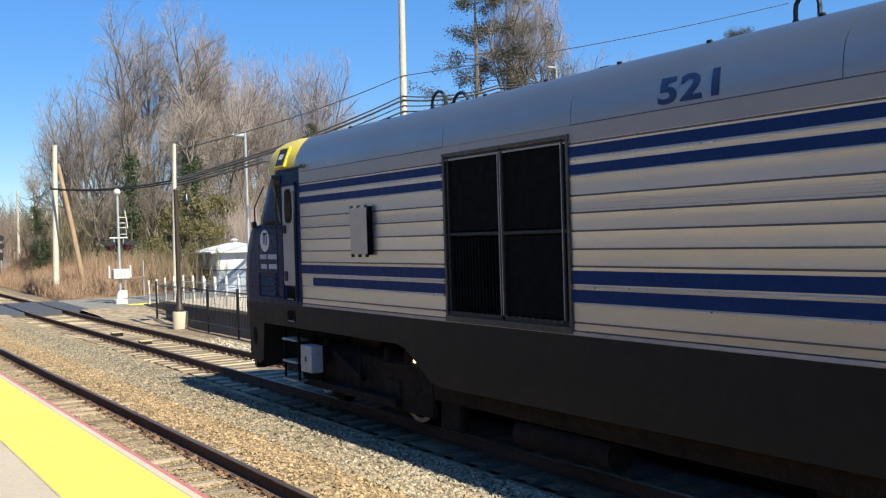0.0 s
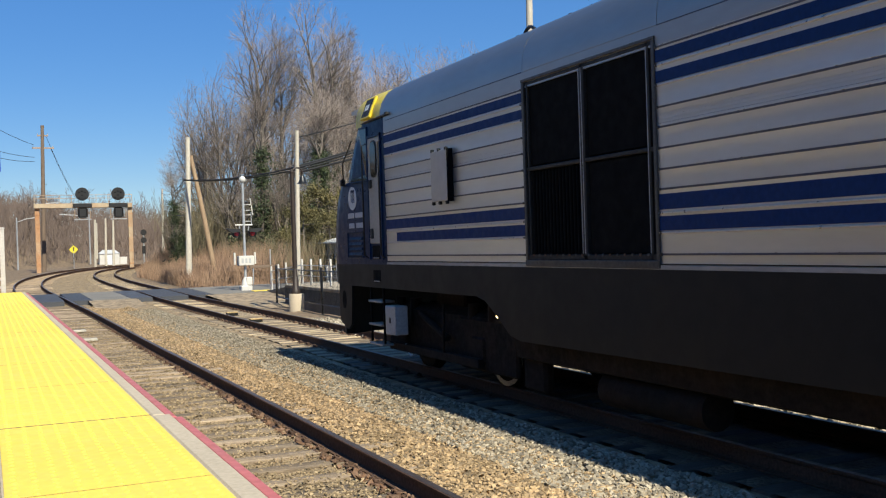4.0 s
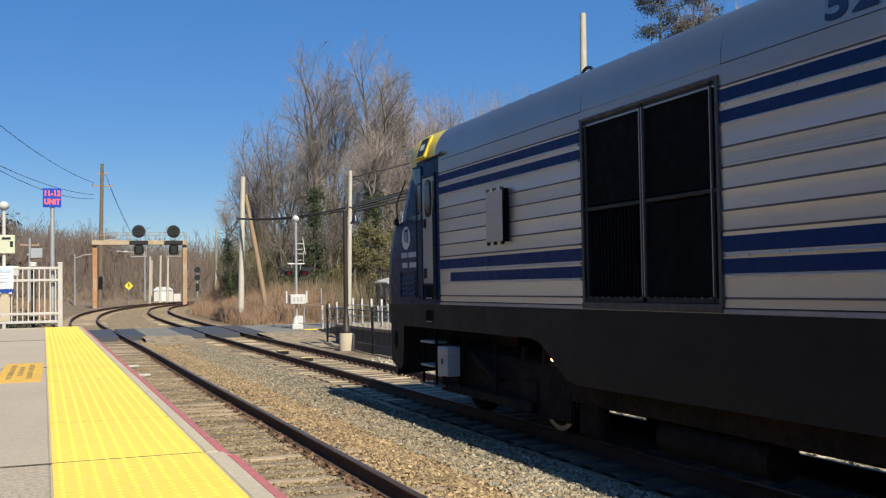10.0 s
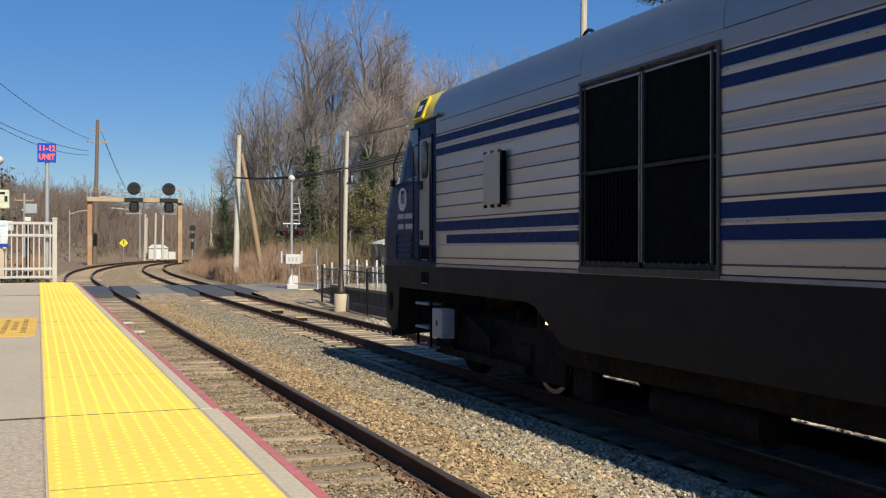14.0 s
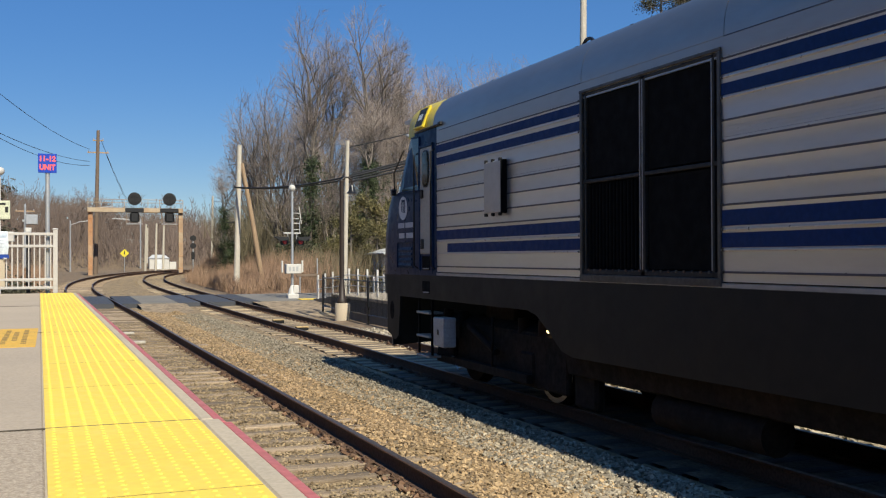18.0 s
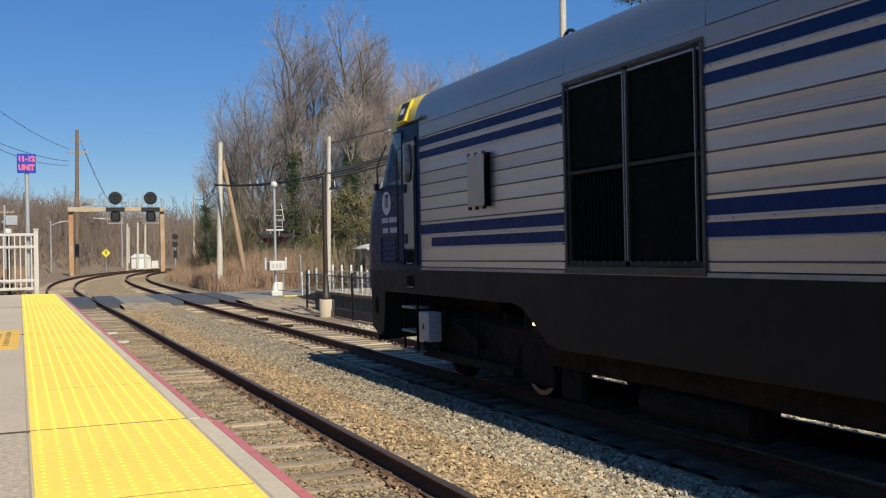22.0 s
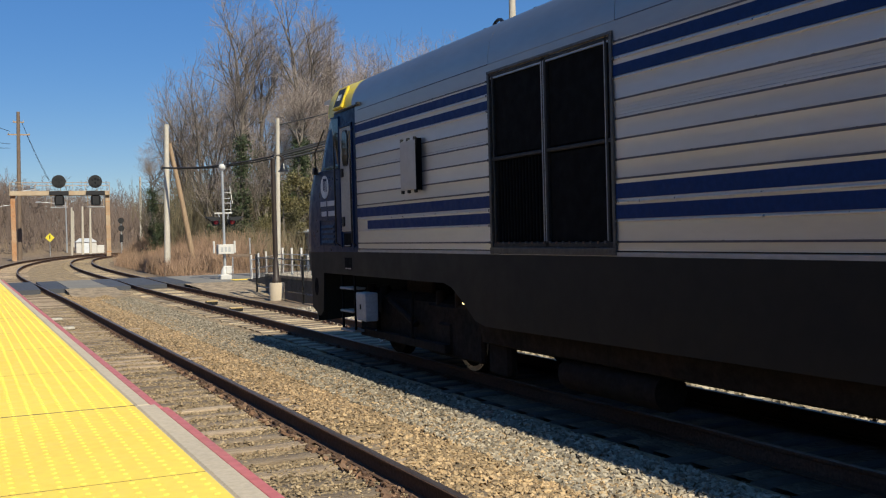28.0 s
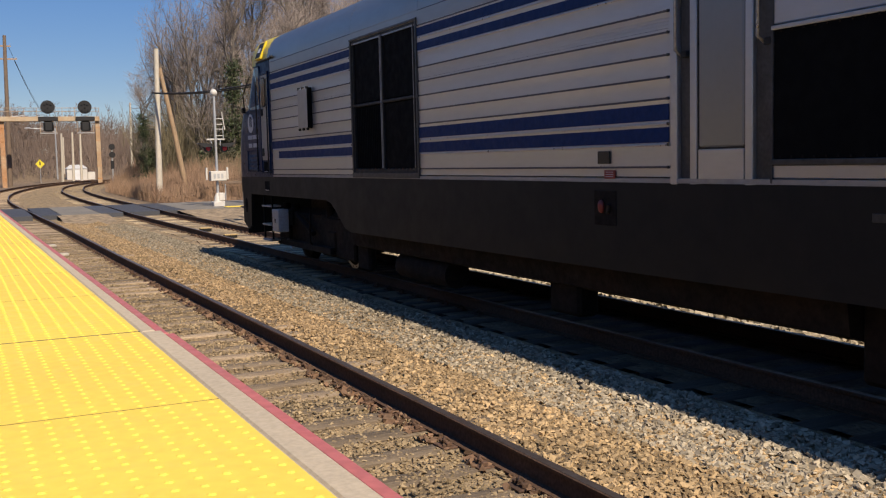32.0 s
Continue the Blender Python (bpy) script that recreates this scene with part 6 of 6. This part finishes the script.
def grow(seed, height, radius, first=0.35, leaders=3, spread=0.35, fork=0.575, limbs=8, lift=0.025, finest=0.0092, twigs=3):
    """A leafless tree: the stem parts into leaders, which fork again and again inside a rounded crown and end in twigs."""
    rnd = random.Random(seed)
    thick, thin, trunk = [], [], []
    base = height * 0.0088 + 0.02
    mid, half = height * (1 + first) / 2, height * (1 - first) / 2 * 1.04

    def turned(d, a):
        side = d.cross(Vector((rnd.uniform(-1, 1), rnd.uniform(-1, 1), rnd.uniform(-1, 1)))).normalized()
        return (d * math.cos(a) + side * math.sin(a) + Vector((0, 0, lift))).normalized()

    def inside(p):
        return (p.x * p.x + p.y * p.y) / radius ** 2 + ((p.z - mid) / half) ** 2 < 1

    p, d, n = Vector((0, 0, -0.4)), Vector((0, 0, 1)), 8
    top = height * (first + 0.10)
    trunk.append(p)
    for i in range(n):
        d = (d + Vector((rnd.uniform(-0.06, 0.06), rnd.uniform(-0.06, 0.06), 0.06))).normalized()
        q = p + d * ((top + 0.4) / n)
        thick.append((*p, *q, base * (1.3 if i == 0 else 1 - 0.03 * i), base * (0.97 - 0.03 * i)))
        p = q
        trunk.append(q)
    reach = (height - top) * 0.158
    jobs = []
    for k in range(leaders):
        a = k * 6.283 / leaders + rnd.uniform(-0.5, 0.5)
        t = rnd.uniform(0.5, 1.1) * spread * (0.35 if k == 0 else 1)
        jobs.append((p - d * rnd.uniform(0, 0.9), Vector((math.cos(a) * math.sin(t), math.sin(a) * math.sin(t), math.cos(t))), base * (0.70 if k == 0 else rnd.uniform(0.48, 0.64))))
    for k in range(limbs):
        i = rnd.randrange(3, n)
        a, t = k * 2.4 + rnd.uniform(-0.4, 0.4), rnd.uniform(0.7, 1.25)
        jobs.append((trunk[i].lerp(trunk[i + 1], rnd.random()), Vector((math.cos(a) * math.sin(t), math.sin(a) * math.sin(t), math.cos(t))), base * rnd.uniform(0.14, 0.30)))
    while jobs:
        p, d, r = jobs.pop()
        length = reach * (r / base) ** 0.5 * rnd.uniform(0.75, 1.3)
        bend = turned(d, rnd.uniform(0, 0.16))
        m = p + d * (length / 2)
        q = m + bend * (length / 2)
        store = thick if r > 0.015 else thin
        store.append((*p, *m, r, r * 0.93))
        store.append((*m, *q, r * 0.93, r * 0.86))
        out = not (inside(q) and inside(m)) and q.z > height * first
        if r < finest or out:
            for k in range(twigs):
                e = turned(bend, rnd.uniform(0.1, 0.6))
                thin.append((*q, *(q + e * rnd.uniform(0.3, 0.8)), min(r, finest) * 0.9, finest * 0.5))
            continue
        if r < 0.024 and rnd.random() < 0.6:
            e = turned(bend, rnd.uniform(0.5, 0.9))
            thin.append((*m, *(m + e * rnd.uniform(0.4, 0.9)), finest * 0.9, finest * 0.45))
        jobs.append((q, turned(bend, rnd.uniform(0.04, 0.30)), r * rnd.uniform(0.76, 0.88)))
        jobs.append((q, turned(bend, rnd.uniform(0.45, 0.85)), r * fork * rnd.uniform(0.8, 1.1)))
    return np.array(thick), np.array(thin), trunk


def leaves(rnd, centres, spread, size, count):
    """Small folded leaves scattered round the centres."""
    verts, faces = np.zeros((count * 4, 3)), np.zeros((count, 4), dtype=np.int64)
    for k in range(count):
        c = Vector(rnd.choice(centres)) + Vector((rnd.gauss(0, spread), rnd.gauss(0, spread), rnd.gauss(0, spread)))
        a = Vector((rnd.uniform(-1, 1), rnd.uniform(-1, 1), rnd.uniform(-1, 1))).normalized() * size * rnd.uniform(0.6, 1.3)
        b = a.cross(Vector((rnd.uniform(-1, 1), rnd.uniform(-1, 1), rnd.uniform(-1, 1)))).normalized() * size * 0.45
        for j, q in enumerate((c - a, c + b, c + a, c - b)):
            verts[4 * k + j] = q
        faces[k] = (4 * k, 4 * k + 1, 4 * k + 2, 4 * k + 3)
    return verts, faces


def tree_kind(seed, height, label, ivy=0.0, twigs="twig", **more):
    thick, thin, trunk = grow(seed, height, **more)
    tree = thing("bare_tree", label, "tree", "bare woodland trees")
    part("trunk", mesh_of("trunk", *tubes(thick, 5), "bark"), None, tree)
    part("crown", mesh_of("crown", *tubes(thin, 3), twigs, False), None, tree)
    if ivy:
        rnd = random.Random(seed)
        centres = []
        for k in range(90):
            u = rnd.random() ** 0.8 * ivy * (len(trunk) - 1)
            i = min(int(u), len(trunk) - 2)
            w = 0.42 * (1.1 - 0.5 * u / (len(trunk) - 1))
            centres.append(trunk[i].lerp(trunk[i + 1], u - i) + Vector((rnd.gauss(0, w), rnd.gauss(0, w), rnd.gauss(0, 0.3))))
        part("ivy", mesh_of("ivy", *leaves(rnd, centres, 0.22, 0.10, int(6000 * ivy)), "ivy", False), None, tree, "dark green climbing ivy")
    return tree


PLANTED = []


def plant(kind, x, y, scale=1.0, turn=0.0, z=None, wide=1.0):
    m = pose(x, y, ground_z(x, y) if z is None else z, 0, 0, turn)
    if kind in PLANTED:
        t = copy_thing(kind, m)
    else:
        PLANTED.append(kind)
        t = kind
        t.matrix_basis = m
    t.scale = (scale * wide, scale * wide, scale)
    return t


KINDS = [tree_kind(11, 22, "tall bare tree with a grey trunk and fine twigs", 0.5, radius=2.7, first=0.44, leaders=5, spread=0.40, limbs=10),
         tree_kind(12, 22.5, "tall bare tree with ivy climbing the trunk", 0.8, radius=2.5, first=0.46, leaders=5, spread=0.38, limbs=10),
         tree_kind(13, 15.6, "bare tree with a rounded brown crown", radius=3.0, first=0.20, leaders=6, spread=0.60, limbs=6, finest=0.0085),
         tree_kind(14, 17, "slender bare tree with upswept reddish twigs", 0, "twig_pale", radius=2.5, first=0.22, leaders=6, spread=0.34, limbs=5, lift=0.04, finest=0.0068),
         tree_kind(15, 9.5, "low bare tree with ivy on its stem", 0.9, radius=2.2, first=0.20, leaders=4, spread=0.6, limbs=6),
         tree_kind(17, 14.5, "ivy-covered bare tree with a thin crown", 1.0, radius=2.2, first=0.50, leaders=3, spread=0.45, limbs=5)]
# (kind, x, y, scale): the wood edge to the north-east
WOOD = [(0, 11.6, 65, 0.93), (1, 13.4, 68, 0.84), (0, 16.2, 65, 0.96), (1, 18.4, 68, 0.84),
        (2, 7.2, 66, 0.92), (2, 8.0, 70, 0.96), (2, 8.2, 64, 0.98), (2, 8.9, 68, 1.0), (2, 10.2, 70, 1.0), (2, 13.0, 64, 0.86), (2, 9.9, 66, 0.94), (3, 12.6, 70, 0.95), (2, 15.0, 61, 0.80), (2, 18.0, 63, 0.96), (3, 14.8, 71, 1.02), (3, 18.6, 71, 1.06), (2, 20.2, 66, 1.02), (3, 21.6, 70, 1.10),
        (4, 7.8, 59, 0.95), (4, 10.6, 58, 1.05), (4, 14.8, 58, 0.95), (4, 17.4, 57, 0.95), (4, 20.2, 58, 1.0), (4, 24.2, 60, 1.05), (4, 28.6, 62, 1.1),
        (5, 9.0, 57, 0.96), (5, 12.8, 57, 0.92), (5, 14.3, 58.5, 0.98), (5, 4.9, 64, 0.62),
        (3, 23.0, 84, 1.26), (3, 25.2, 86, 1.32), (3, 27.2, 84, 1.30), (3, 29.6, 86, 1.30), (2, 24.8, 80, 1.2), (2, 28.0, 80, 1.15), (3, 34.0, 86, 1.34), (3, 36.4, 84, 1.34), (2, 32.0, 82, 1.0), (2, 36.4, 80, 1.0), (3, 42.0, 88, 1.0),
        (2, 23.0, 70, 1.0), (2, 26.4, 70, 0.95), (2, 31.0, 72, 0.9)]
rnd = random.Random(21)
for k, x, y, s in WOOD:
    plant(KINDS[k], x, y, s, rnd.uniform(0, 360), wide=rnd.uniform(0.9, 1.06))


def conifer(seed, height, label, material="needles", bare=0.35, spread=0.18, count=5200, leaf=0.15):
    """A pine: an upright trunk, level boughs and needle tufts with gaps."""
    rnd = random.Random(seed)
    segs, centres = [(0, 0, -0.4, 0, 0, height * 0.5, height * 0.014, height * 0.010), (0, 0, height * 0.5, 0, 0, height, height * 0.010, 0.02)], []
    for k in range(int(height * 3.2)):
        z = height * (bare + (1 - bare) * rnd.random())
        az, ln = rnd.uniform(0, 6.28), height * spread * (1.1 - z / height) * rnd.uniform(0.6, 1.3) + 0.3
        e = Vector((math.cos(az) * ln, math.sin(az) * ln, z + ln * rnd.uniform(-0.15, 0.3)))
        segs.append((0, 0, z, *e, 0.03, 0.012))
        for j in range(5):
            centres.append(Vector((0, 0, z)).lerp(e, rnd.uniform(0.45, 1.05)))
    tree = thing("conifer", label, "tree", "evergreen trees")
    part("trunk", mesh_of("trunk", *tubes(np.array(segs), 6), "bark"), None, tree)
    part("crown", mesh_of("crown", *leaves(rnd, centres, 0.20, leaf, count), material, False), None, tree)
    return tree


pine = conifer(31, 18, "tall sparse dark green pine tree", bare=0.46, spread=0.30, count=15000, leaf=0.062)
holly = conifer(32, 5.2, "dense dark green evergreen tree", bare=0.08, spread=0.34, count=5600, leaf=0.085)
cedar = conifer(33, 5.6, "bushy yellow-green evergreen tree", "cedar", bare=0.05, spread=0.34, count=7500, leaf=0.075)
for x, y, s in ((30.8, 48, 1.2), (34.2, 49, 1.26), (54.6, 46, 1.02), (24.5, 62, 0.62)):
    plant(pine, x, y, s, x * 20)
for x, y, s in ((-9.8, 34, 1.1), (-11.2, 37, 1.25), (-12.8, 33, 1.3), (-14.6, 38, 1.4), (5.8, 66, 0.85), (8.2, 56, 0.7)):
    plant(holly, x, y, s, x * 31)
for x, y, s in ((11.3, 49, 0.80), (8.9, 50, 0.6), (10.4, 51.5, 0.95), (13.2, 52.5, 0.8), (12.2, 54, 1.15), (14.6, 55, 1.1)):
    plant(cedar, x, y, s, x * 17)

# slim bare stems behind the tall pole
stem = tree_kind(16, 20, "slim straight bare tree beside the pines", radius=1.9, first=0.45, leaders=3, spread=0.3, limbs=6)
for x, y, s in ((32.4, 47, 1.05), (33.4, 46.4, 1.1), (34.2, 46, 1.0), (35.4, 48, 1.05), (36.4, 47.5, 1.1), (37.6, 49, 1.0), (40.6, 50, 0.9)):
    plant(stem, x, y, s, x * 40, wide=0.85)

for x, y, s in ((42.6, 47, 1.02), (44.4, 48, 0.92)):
    plant(KINDS[3], x, y, s, x * 23)

# far woods round the horizon, too many to count
SKYLINE = [(-40, 9.0), (-12, 7.6), (-4.4, 5.7), (-1.6, 4.4), (1.3, 4.1), (7.9, 3.4), (9.5, 3.1), (12, 2.4), (30, 2.6), (60, 4.0)]


def treetop(x, y):
    """Tree height fitted to the skyline angle from the camera; it climbs towards the west."""
    turn = math.degrees(math.atan2(x + 7, y + 8.5))
    rise_by = np.interp(turn, [a for a, _ in SKYLINE], [b for _, b in SKYLINE])
    return 1.9 + math.hypot(x + 7, y + 8.5) * math.tan(math.radians(rise_by))


far_kinds = []
for seed in (41, 42, 43, 44):
    a, b, _ = grow(seed, 12, 3.2, 0.14, 4, 0.5, limbs=5, finest=0.023, twigs=2)
    b[:, 6:8] = b[:, 6:8] * 1.2 + 0.004
    far_kinds.append(np.concatenate([a, b]))
rnd = random.Random(5)
seg_all, places = [], []
for k in range(150):
    y = rnd.uniform(135, 215)
    turn = math.radians(rnd.uniform(-9, 13))
    x = -7 + (y + 8.5) * math.tan(turn)
    if not (x > 4 and y < 160):
        places.append((x, y, (treetop(x, y) - ground_z(x, y)) / 11 * rnd.uniform(0.78, 1.08)))
# sparse unseen trees, kept for reflections
for k in range(30):
    places.append((rnd.uniform(-70, -20), rnd.uniform(75, 150), rnd.uniform(0.7, 1.1)))
# unseen trees added to the west to cut sky light and warm reflections
for k in range(46):
    places.append((rnd.uniform(-52, -25), rnd.uniform(-75, 60), rnd.uniform(1.2, 1.7)))
for k in range(26):
    places.append((rnd.uniform(26, 75), rnd.uniform(92, 150), rnd.uniform(0.8, 1.3)))
for x, y, sc in places:
    src = rnd.choice(far_kinds)
    a = rnd.uniform(0, 6.28)
    m3 = np.array([[math.cos(a), -math.sin(a), 0], [math.sin(a), math.cos(a), 0], [0, 0, 1]]) * sc
    q = src.copy()
    o = np.array([x, y, ground_z(x, y)])
    q[:, 0:3], q[:, 3:6], q[:, 6:8] = src[:, 0:3] @ m3.T + o, src[:, 3:6] @ m3.T + o, src[:, 6:8] * sc
    seg_all.append(q)
ob = part("far_woods", mesh_of("far_woods", *tubes(np.concatenate(seg_all), 3), "twig_far", False), None)
tagged(ob, "brown leafless woods on the rise beyond the line, plus unseen trees to the west", "woods", kind="stuff")


def thicket(name, label, count, where, tall, material, seed, forks=3, r=0.012):
    """Dry stalks that fork upwards."""
    rnd = random.Random(seed)
    segs = []
    for k in range(count):
        x, y = where(rnd)
        z = ground_z(x, y) + (0.06 if abs(x) < 3 else 0)
        h = tall(x, y) * rnd.uniform(0.5, 1.2)
        p = Vector((x, y, z - 0.05))
        d = Vector((rnd.uniform(-0.35, 0.35), rnd.uniform(-0.35, 0.35), 1))
        q = p + d * h * 0.5
        segs.append((*p, *q, r, r * 0.8))
        for j in range(forks):
            e = q + Vector((rnd.uniform(-0.35, 0.35), rnd.uniform(-0.35, 0.35), rnd.uniform(0.5, 1))) * h * 0.55
            segs.append((*q, *e, r * 0.75, r * 0.3))
    ob = part(name, mesh_of(name, *tubes(np.array(segs), 3), material, False), None)
    tagged(ob, label, "brush", kind="stuff")


def beside_far(rnd):
    y = rnd.uniform(45, 100)
    edge = 2.6 if y < 70 else 2.6 + (y - 70) * 0.32
    return edge + abs(rnd.gauss(0, 1)) * (2.5 + (y - 45) * 0.09), y


thicket("far_thicket", "dense grey-brown saplings before the far woods", 3200, lambda r: (r.uniform(-40, 40), r.uniform(126, 190)), lambda x, y: (treetop(x, y) - ground_z(x, y)) * 0.60, "twig_far", 65, 6, 0.032)
# unseen tall saplings, added so the cab mirrors dark trees instead of sky
thicket("far_thicket", "unseen grey-brown saplings added to darken the cab's reflections", 2200, lambda r: (-22 - r.uniform(0, 50), r.uniform(62, 150)), lambda x, y: 9.0, "twig_far", 66, 6, 0.05)
thicket("far_thicket", "grey-brown saplings beside the line beyond the platform", 900, lambda r: (r.uniform(-24, -11), r.uniform(66, 128)), lambda x, y: 3.5, "twig_far", 76, 6, 0.025)
thicket("far_thicket", "dense grey-brown saplings behind the bare trees", 2600, lambda r: (r.uniform(24, 75), r.uniform(84, 140)), lambda x, y: 7.0, "twig_far", 67, 6, 0.04)
# unseen saplings, added to block western sky light and tint the train's side
thicket("far_thicket", "unseen brown saplings added to block sky light and warm reflections", 2600, lambda r: (r.uniform(-52, -26), r.uniform(-80, 60)), lambda x, y: 13.0, "twig_far", 69, 6, 0.05)
thicket("far_thicket", "brown scrub on the bank behind the signals", 3000, lambda r: (r.uniform(-40, 3), r.uniform(117, 155)), lambda x, y: 3.0, "twig_far", 68, 5, 0.03)
thicket("dry_brush", "reddish brown dry brush beside the far track", 13000, beside_far, lambda x, y: min(0.7 + (x - 2.2) * 0.34, 2.3), "brush", 61)
thicket("dry_brush", "dry brown brush on the far side of the line", 3000, lambda r: (-6.9 - abs(r.gauss(0, 3.5)), r.uniform(46, 110)), lambda x, y: 0.9, "brush", 62)
thicket("undergrowth", "tangled grey undergrowth below the bare trees", 6500, lambda r: (r.uniform(7, 34), r.uniform(46, 72)), lambda x, y: 2.6, "bramble", 63, 4, 0.012)
thicket("undergrowth", "dense brown saplings between the bare trees", 2600, lambda r: (r.uniform(5.5, 34), r.uniform(60, 76)), lambda x, y: 6.0, "bramble", 70, 6, 0.016)
thicket("undergrowth", "pale tan bare vines and saplings at the wood edge", 900, lambda r: (r.uniform(13.5, 27), r.uniform(52, 58)), lambda x, y: 4.6, "twig_pale", 77, 7, 0.014)
thicket("dry_weeds", "dry tan weeds along the road edge", 900, lambda r: (r.uniform(3, 9), r.uniform(43.2, 46)), lambda x, y: 0.4, "brush", 64)


# ------------------------------------------------------------ loose stones near the camera
def stones(name, label, material, count, where, size, seed):
    rnd = np.random.RandomState(seed)
    cube = np.array([(x, y, z) for z in (-1, 1) for y in (-1, 1) for x in (-1, 1)], dtype=float)
    quad = np.array([(4, 5, 7, 6), (0, 1, 5, 4), (2, 6, 7, 3), (0, 4, 6, 2), (1, 3, 7, 5)])
    pos = where(rnd, count)
    count = len(pos)
    s = size * rnd.uniform(0.55, 1.45, (count, 1, 1)) * rnd.uniform(0.75, 1.25, (count, 1, 3)) * np.array([1.25, 0.95, 0.55])
    v = (cube[None] + rnd.uniform(-0.45, 0.45, (count, 8, 3))) * s
    tilt, spin = rnd.normal(0, 0.45, (count, 2)), rnd.uniform(0, 6.283, count)
    cx, sx, cy, sy, cz, sz = np.cos(tilt[:, 0]), np.sin(tilt[:, 0]), np.cos(tilt[:, 1]), np.sin(tilt[:, 1]), np.cos(spin), np.sin(spin)
    o, i = np.zeros(count), np.ones(count)
    turn_x = np.stack([i, o, o, o, cx, -sx, o, sx, cx], 1).reshape(-1, 3, 3)
    turn_y = np.stack([cy, o, sy, o, i, o, -sy, o, cy], 1).reshape(-1, 3, 3)
    turn_z = np.stack([cz, -sz, o, sz, cz, o, o, o, i], 1).reshape(-1, 3, 3)
    v = np.einsum("nij,nkj->nki", turn_x @ turn_y @ turn_z, v) + pos[:, None]
    f = quad[None] + (np.arange(count) * 8)[:, None, None]
    ob = part(name, mesh_of(name, v.reshape(-1, 3), f.reshape(-1, 4), material, False), None)
    tagged(ob, label, "stones", kind="stuff")


def in_strip(x0, x1, y0, y1, power, dip=0.0, heap=0.0, part_of=0):
    """Places along the beds; part_of: 1 keeps those of the nearer stretch, 2 those beyond it."""
    def where(rnd, n):
        y = y0 + (y1 - y0) * rnd.uniform(0, 1, n) ** power
        x = x0 + (x1 - x0) * rnd.uniform(0, 1, n)
        near_part = y + rnd.normal(0, 2.2, n) < 1.5
        if part_of:
            keep = near_part if part_of == 1 else ~near_part
            x, y, n = x[keep], y[keep], int(keep.sum())
        u = np.clip((x + 3.0 + 0.0067 * (y + 9)) / 1.4, 0, 1)
        z = -0.184 - 0.045 * np.sin(np.pi * u) + rnd.uniform(-0.008, 0.012, n)
        z = z + heap * (np.sin(5.1 * x + 2.3 * np.sin(3.7 * y)) + np.sin(6.3 * y + 1.9 * np.sin(4.3 * x + y)))
        return np.stack([x - 0.0067 * (y + 9), y, z - dip], 1)
    return where


stones("ballast_stones", "loose tan ballast stones between the tracks", "stone", 42000, in_strip(-3.74, -1.95, -6.5, 34, 2.3, part_of=1), 0.0125, 71)
stones("ballast_stones", "darker brown ballast stones farther along between the tracks", "stone_brown", 42000, in_strip(-3.74, -1.95, -6.5, 34, 2.3, part_of=2), 0.0125, 71)
stones("ballast_stones", "loose grey ballast stones beside the far track", "stone_grey", 32000, in_strip(-2.55, -1.40, -6.5, 30, 2.1, -0.003, part_of=1), 0.0145, 72)
stones("ballast_stones", "darker grey ballast stones farther along the far track", "stone_darker", 32000, in_strip(-2.55, -1.40, -6.5, 30, 2.1, -0.003, part_of=2), 0.0145, 72)
stones("ballast_stones", "loose tan ballast stones between the near track's sleepers", "stone_dull", 36000, in_strip(-6.05, -3.85, -6.5, 26, 2.2, 0.004, 0.008), 0.0085, 73)
stones("ballast_stones", "pale ballast stones on the far shoulder", "stone_grey", 5000, in_strip(0.85, 2.15, -6, 20, 1.2), 0.028, 74)
stones("dead_leaves", "curled dead leaves and rust flakes along the near rail", "leaf_litter", 520, in_strip(-3.99, -3.83, -6.5, 10, 1.3, -0.01), 0.020, 75)


# ------------------------------------------------------------ what moves
SHIFT = [(0, 0), (12, 0), (24.9, 0), (25.5, 0.012), (26, 0.06), (26.5, 0.145), (27, 0.268), (27.5, 0.423), (28, 0.629), (28.5, 0.894), (29, 1.234), (29.5, 1.648), (30, 2.158), (30.5, 2.743),
         (31, 3.439), (31.5, 4.223), (32, 5.15)]


def motions():
    walk(locomotive, [(t, pose(0, s, 0)) for t, s in SHIFT])
    for axle in RAILS:
        x, y, z = axle.location
        rows = []
        for (t0, s0), (t1, s1) in zip(SHIFT, SHIFT[1:]):
            n = max(1, math.ceil((s1 - s0) / 0.45))
            rows += [(t0 + (t1 - t0) * k / n, pose(x, y, z, -math.degrees((s0 + (s1 - s0) * k / n) / 0.51))) for k in range(n)]
        rows.append((32, pose(x, y, z, -math.degrees(SHIFT[-1][1] / 0.51))))
        walk(axle, rows)


motions()
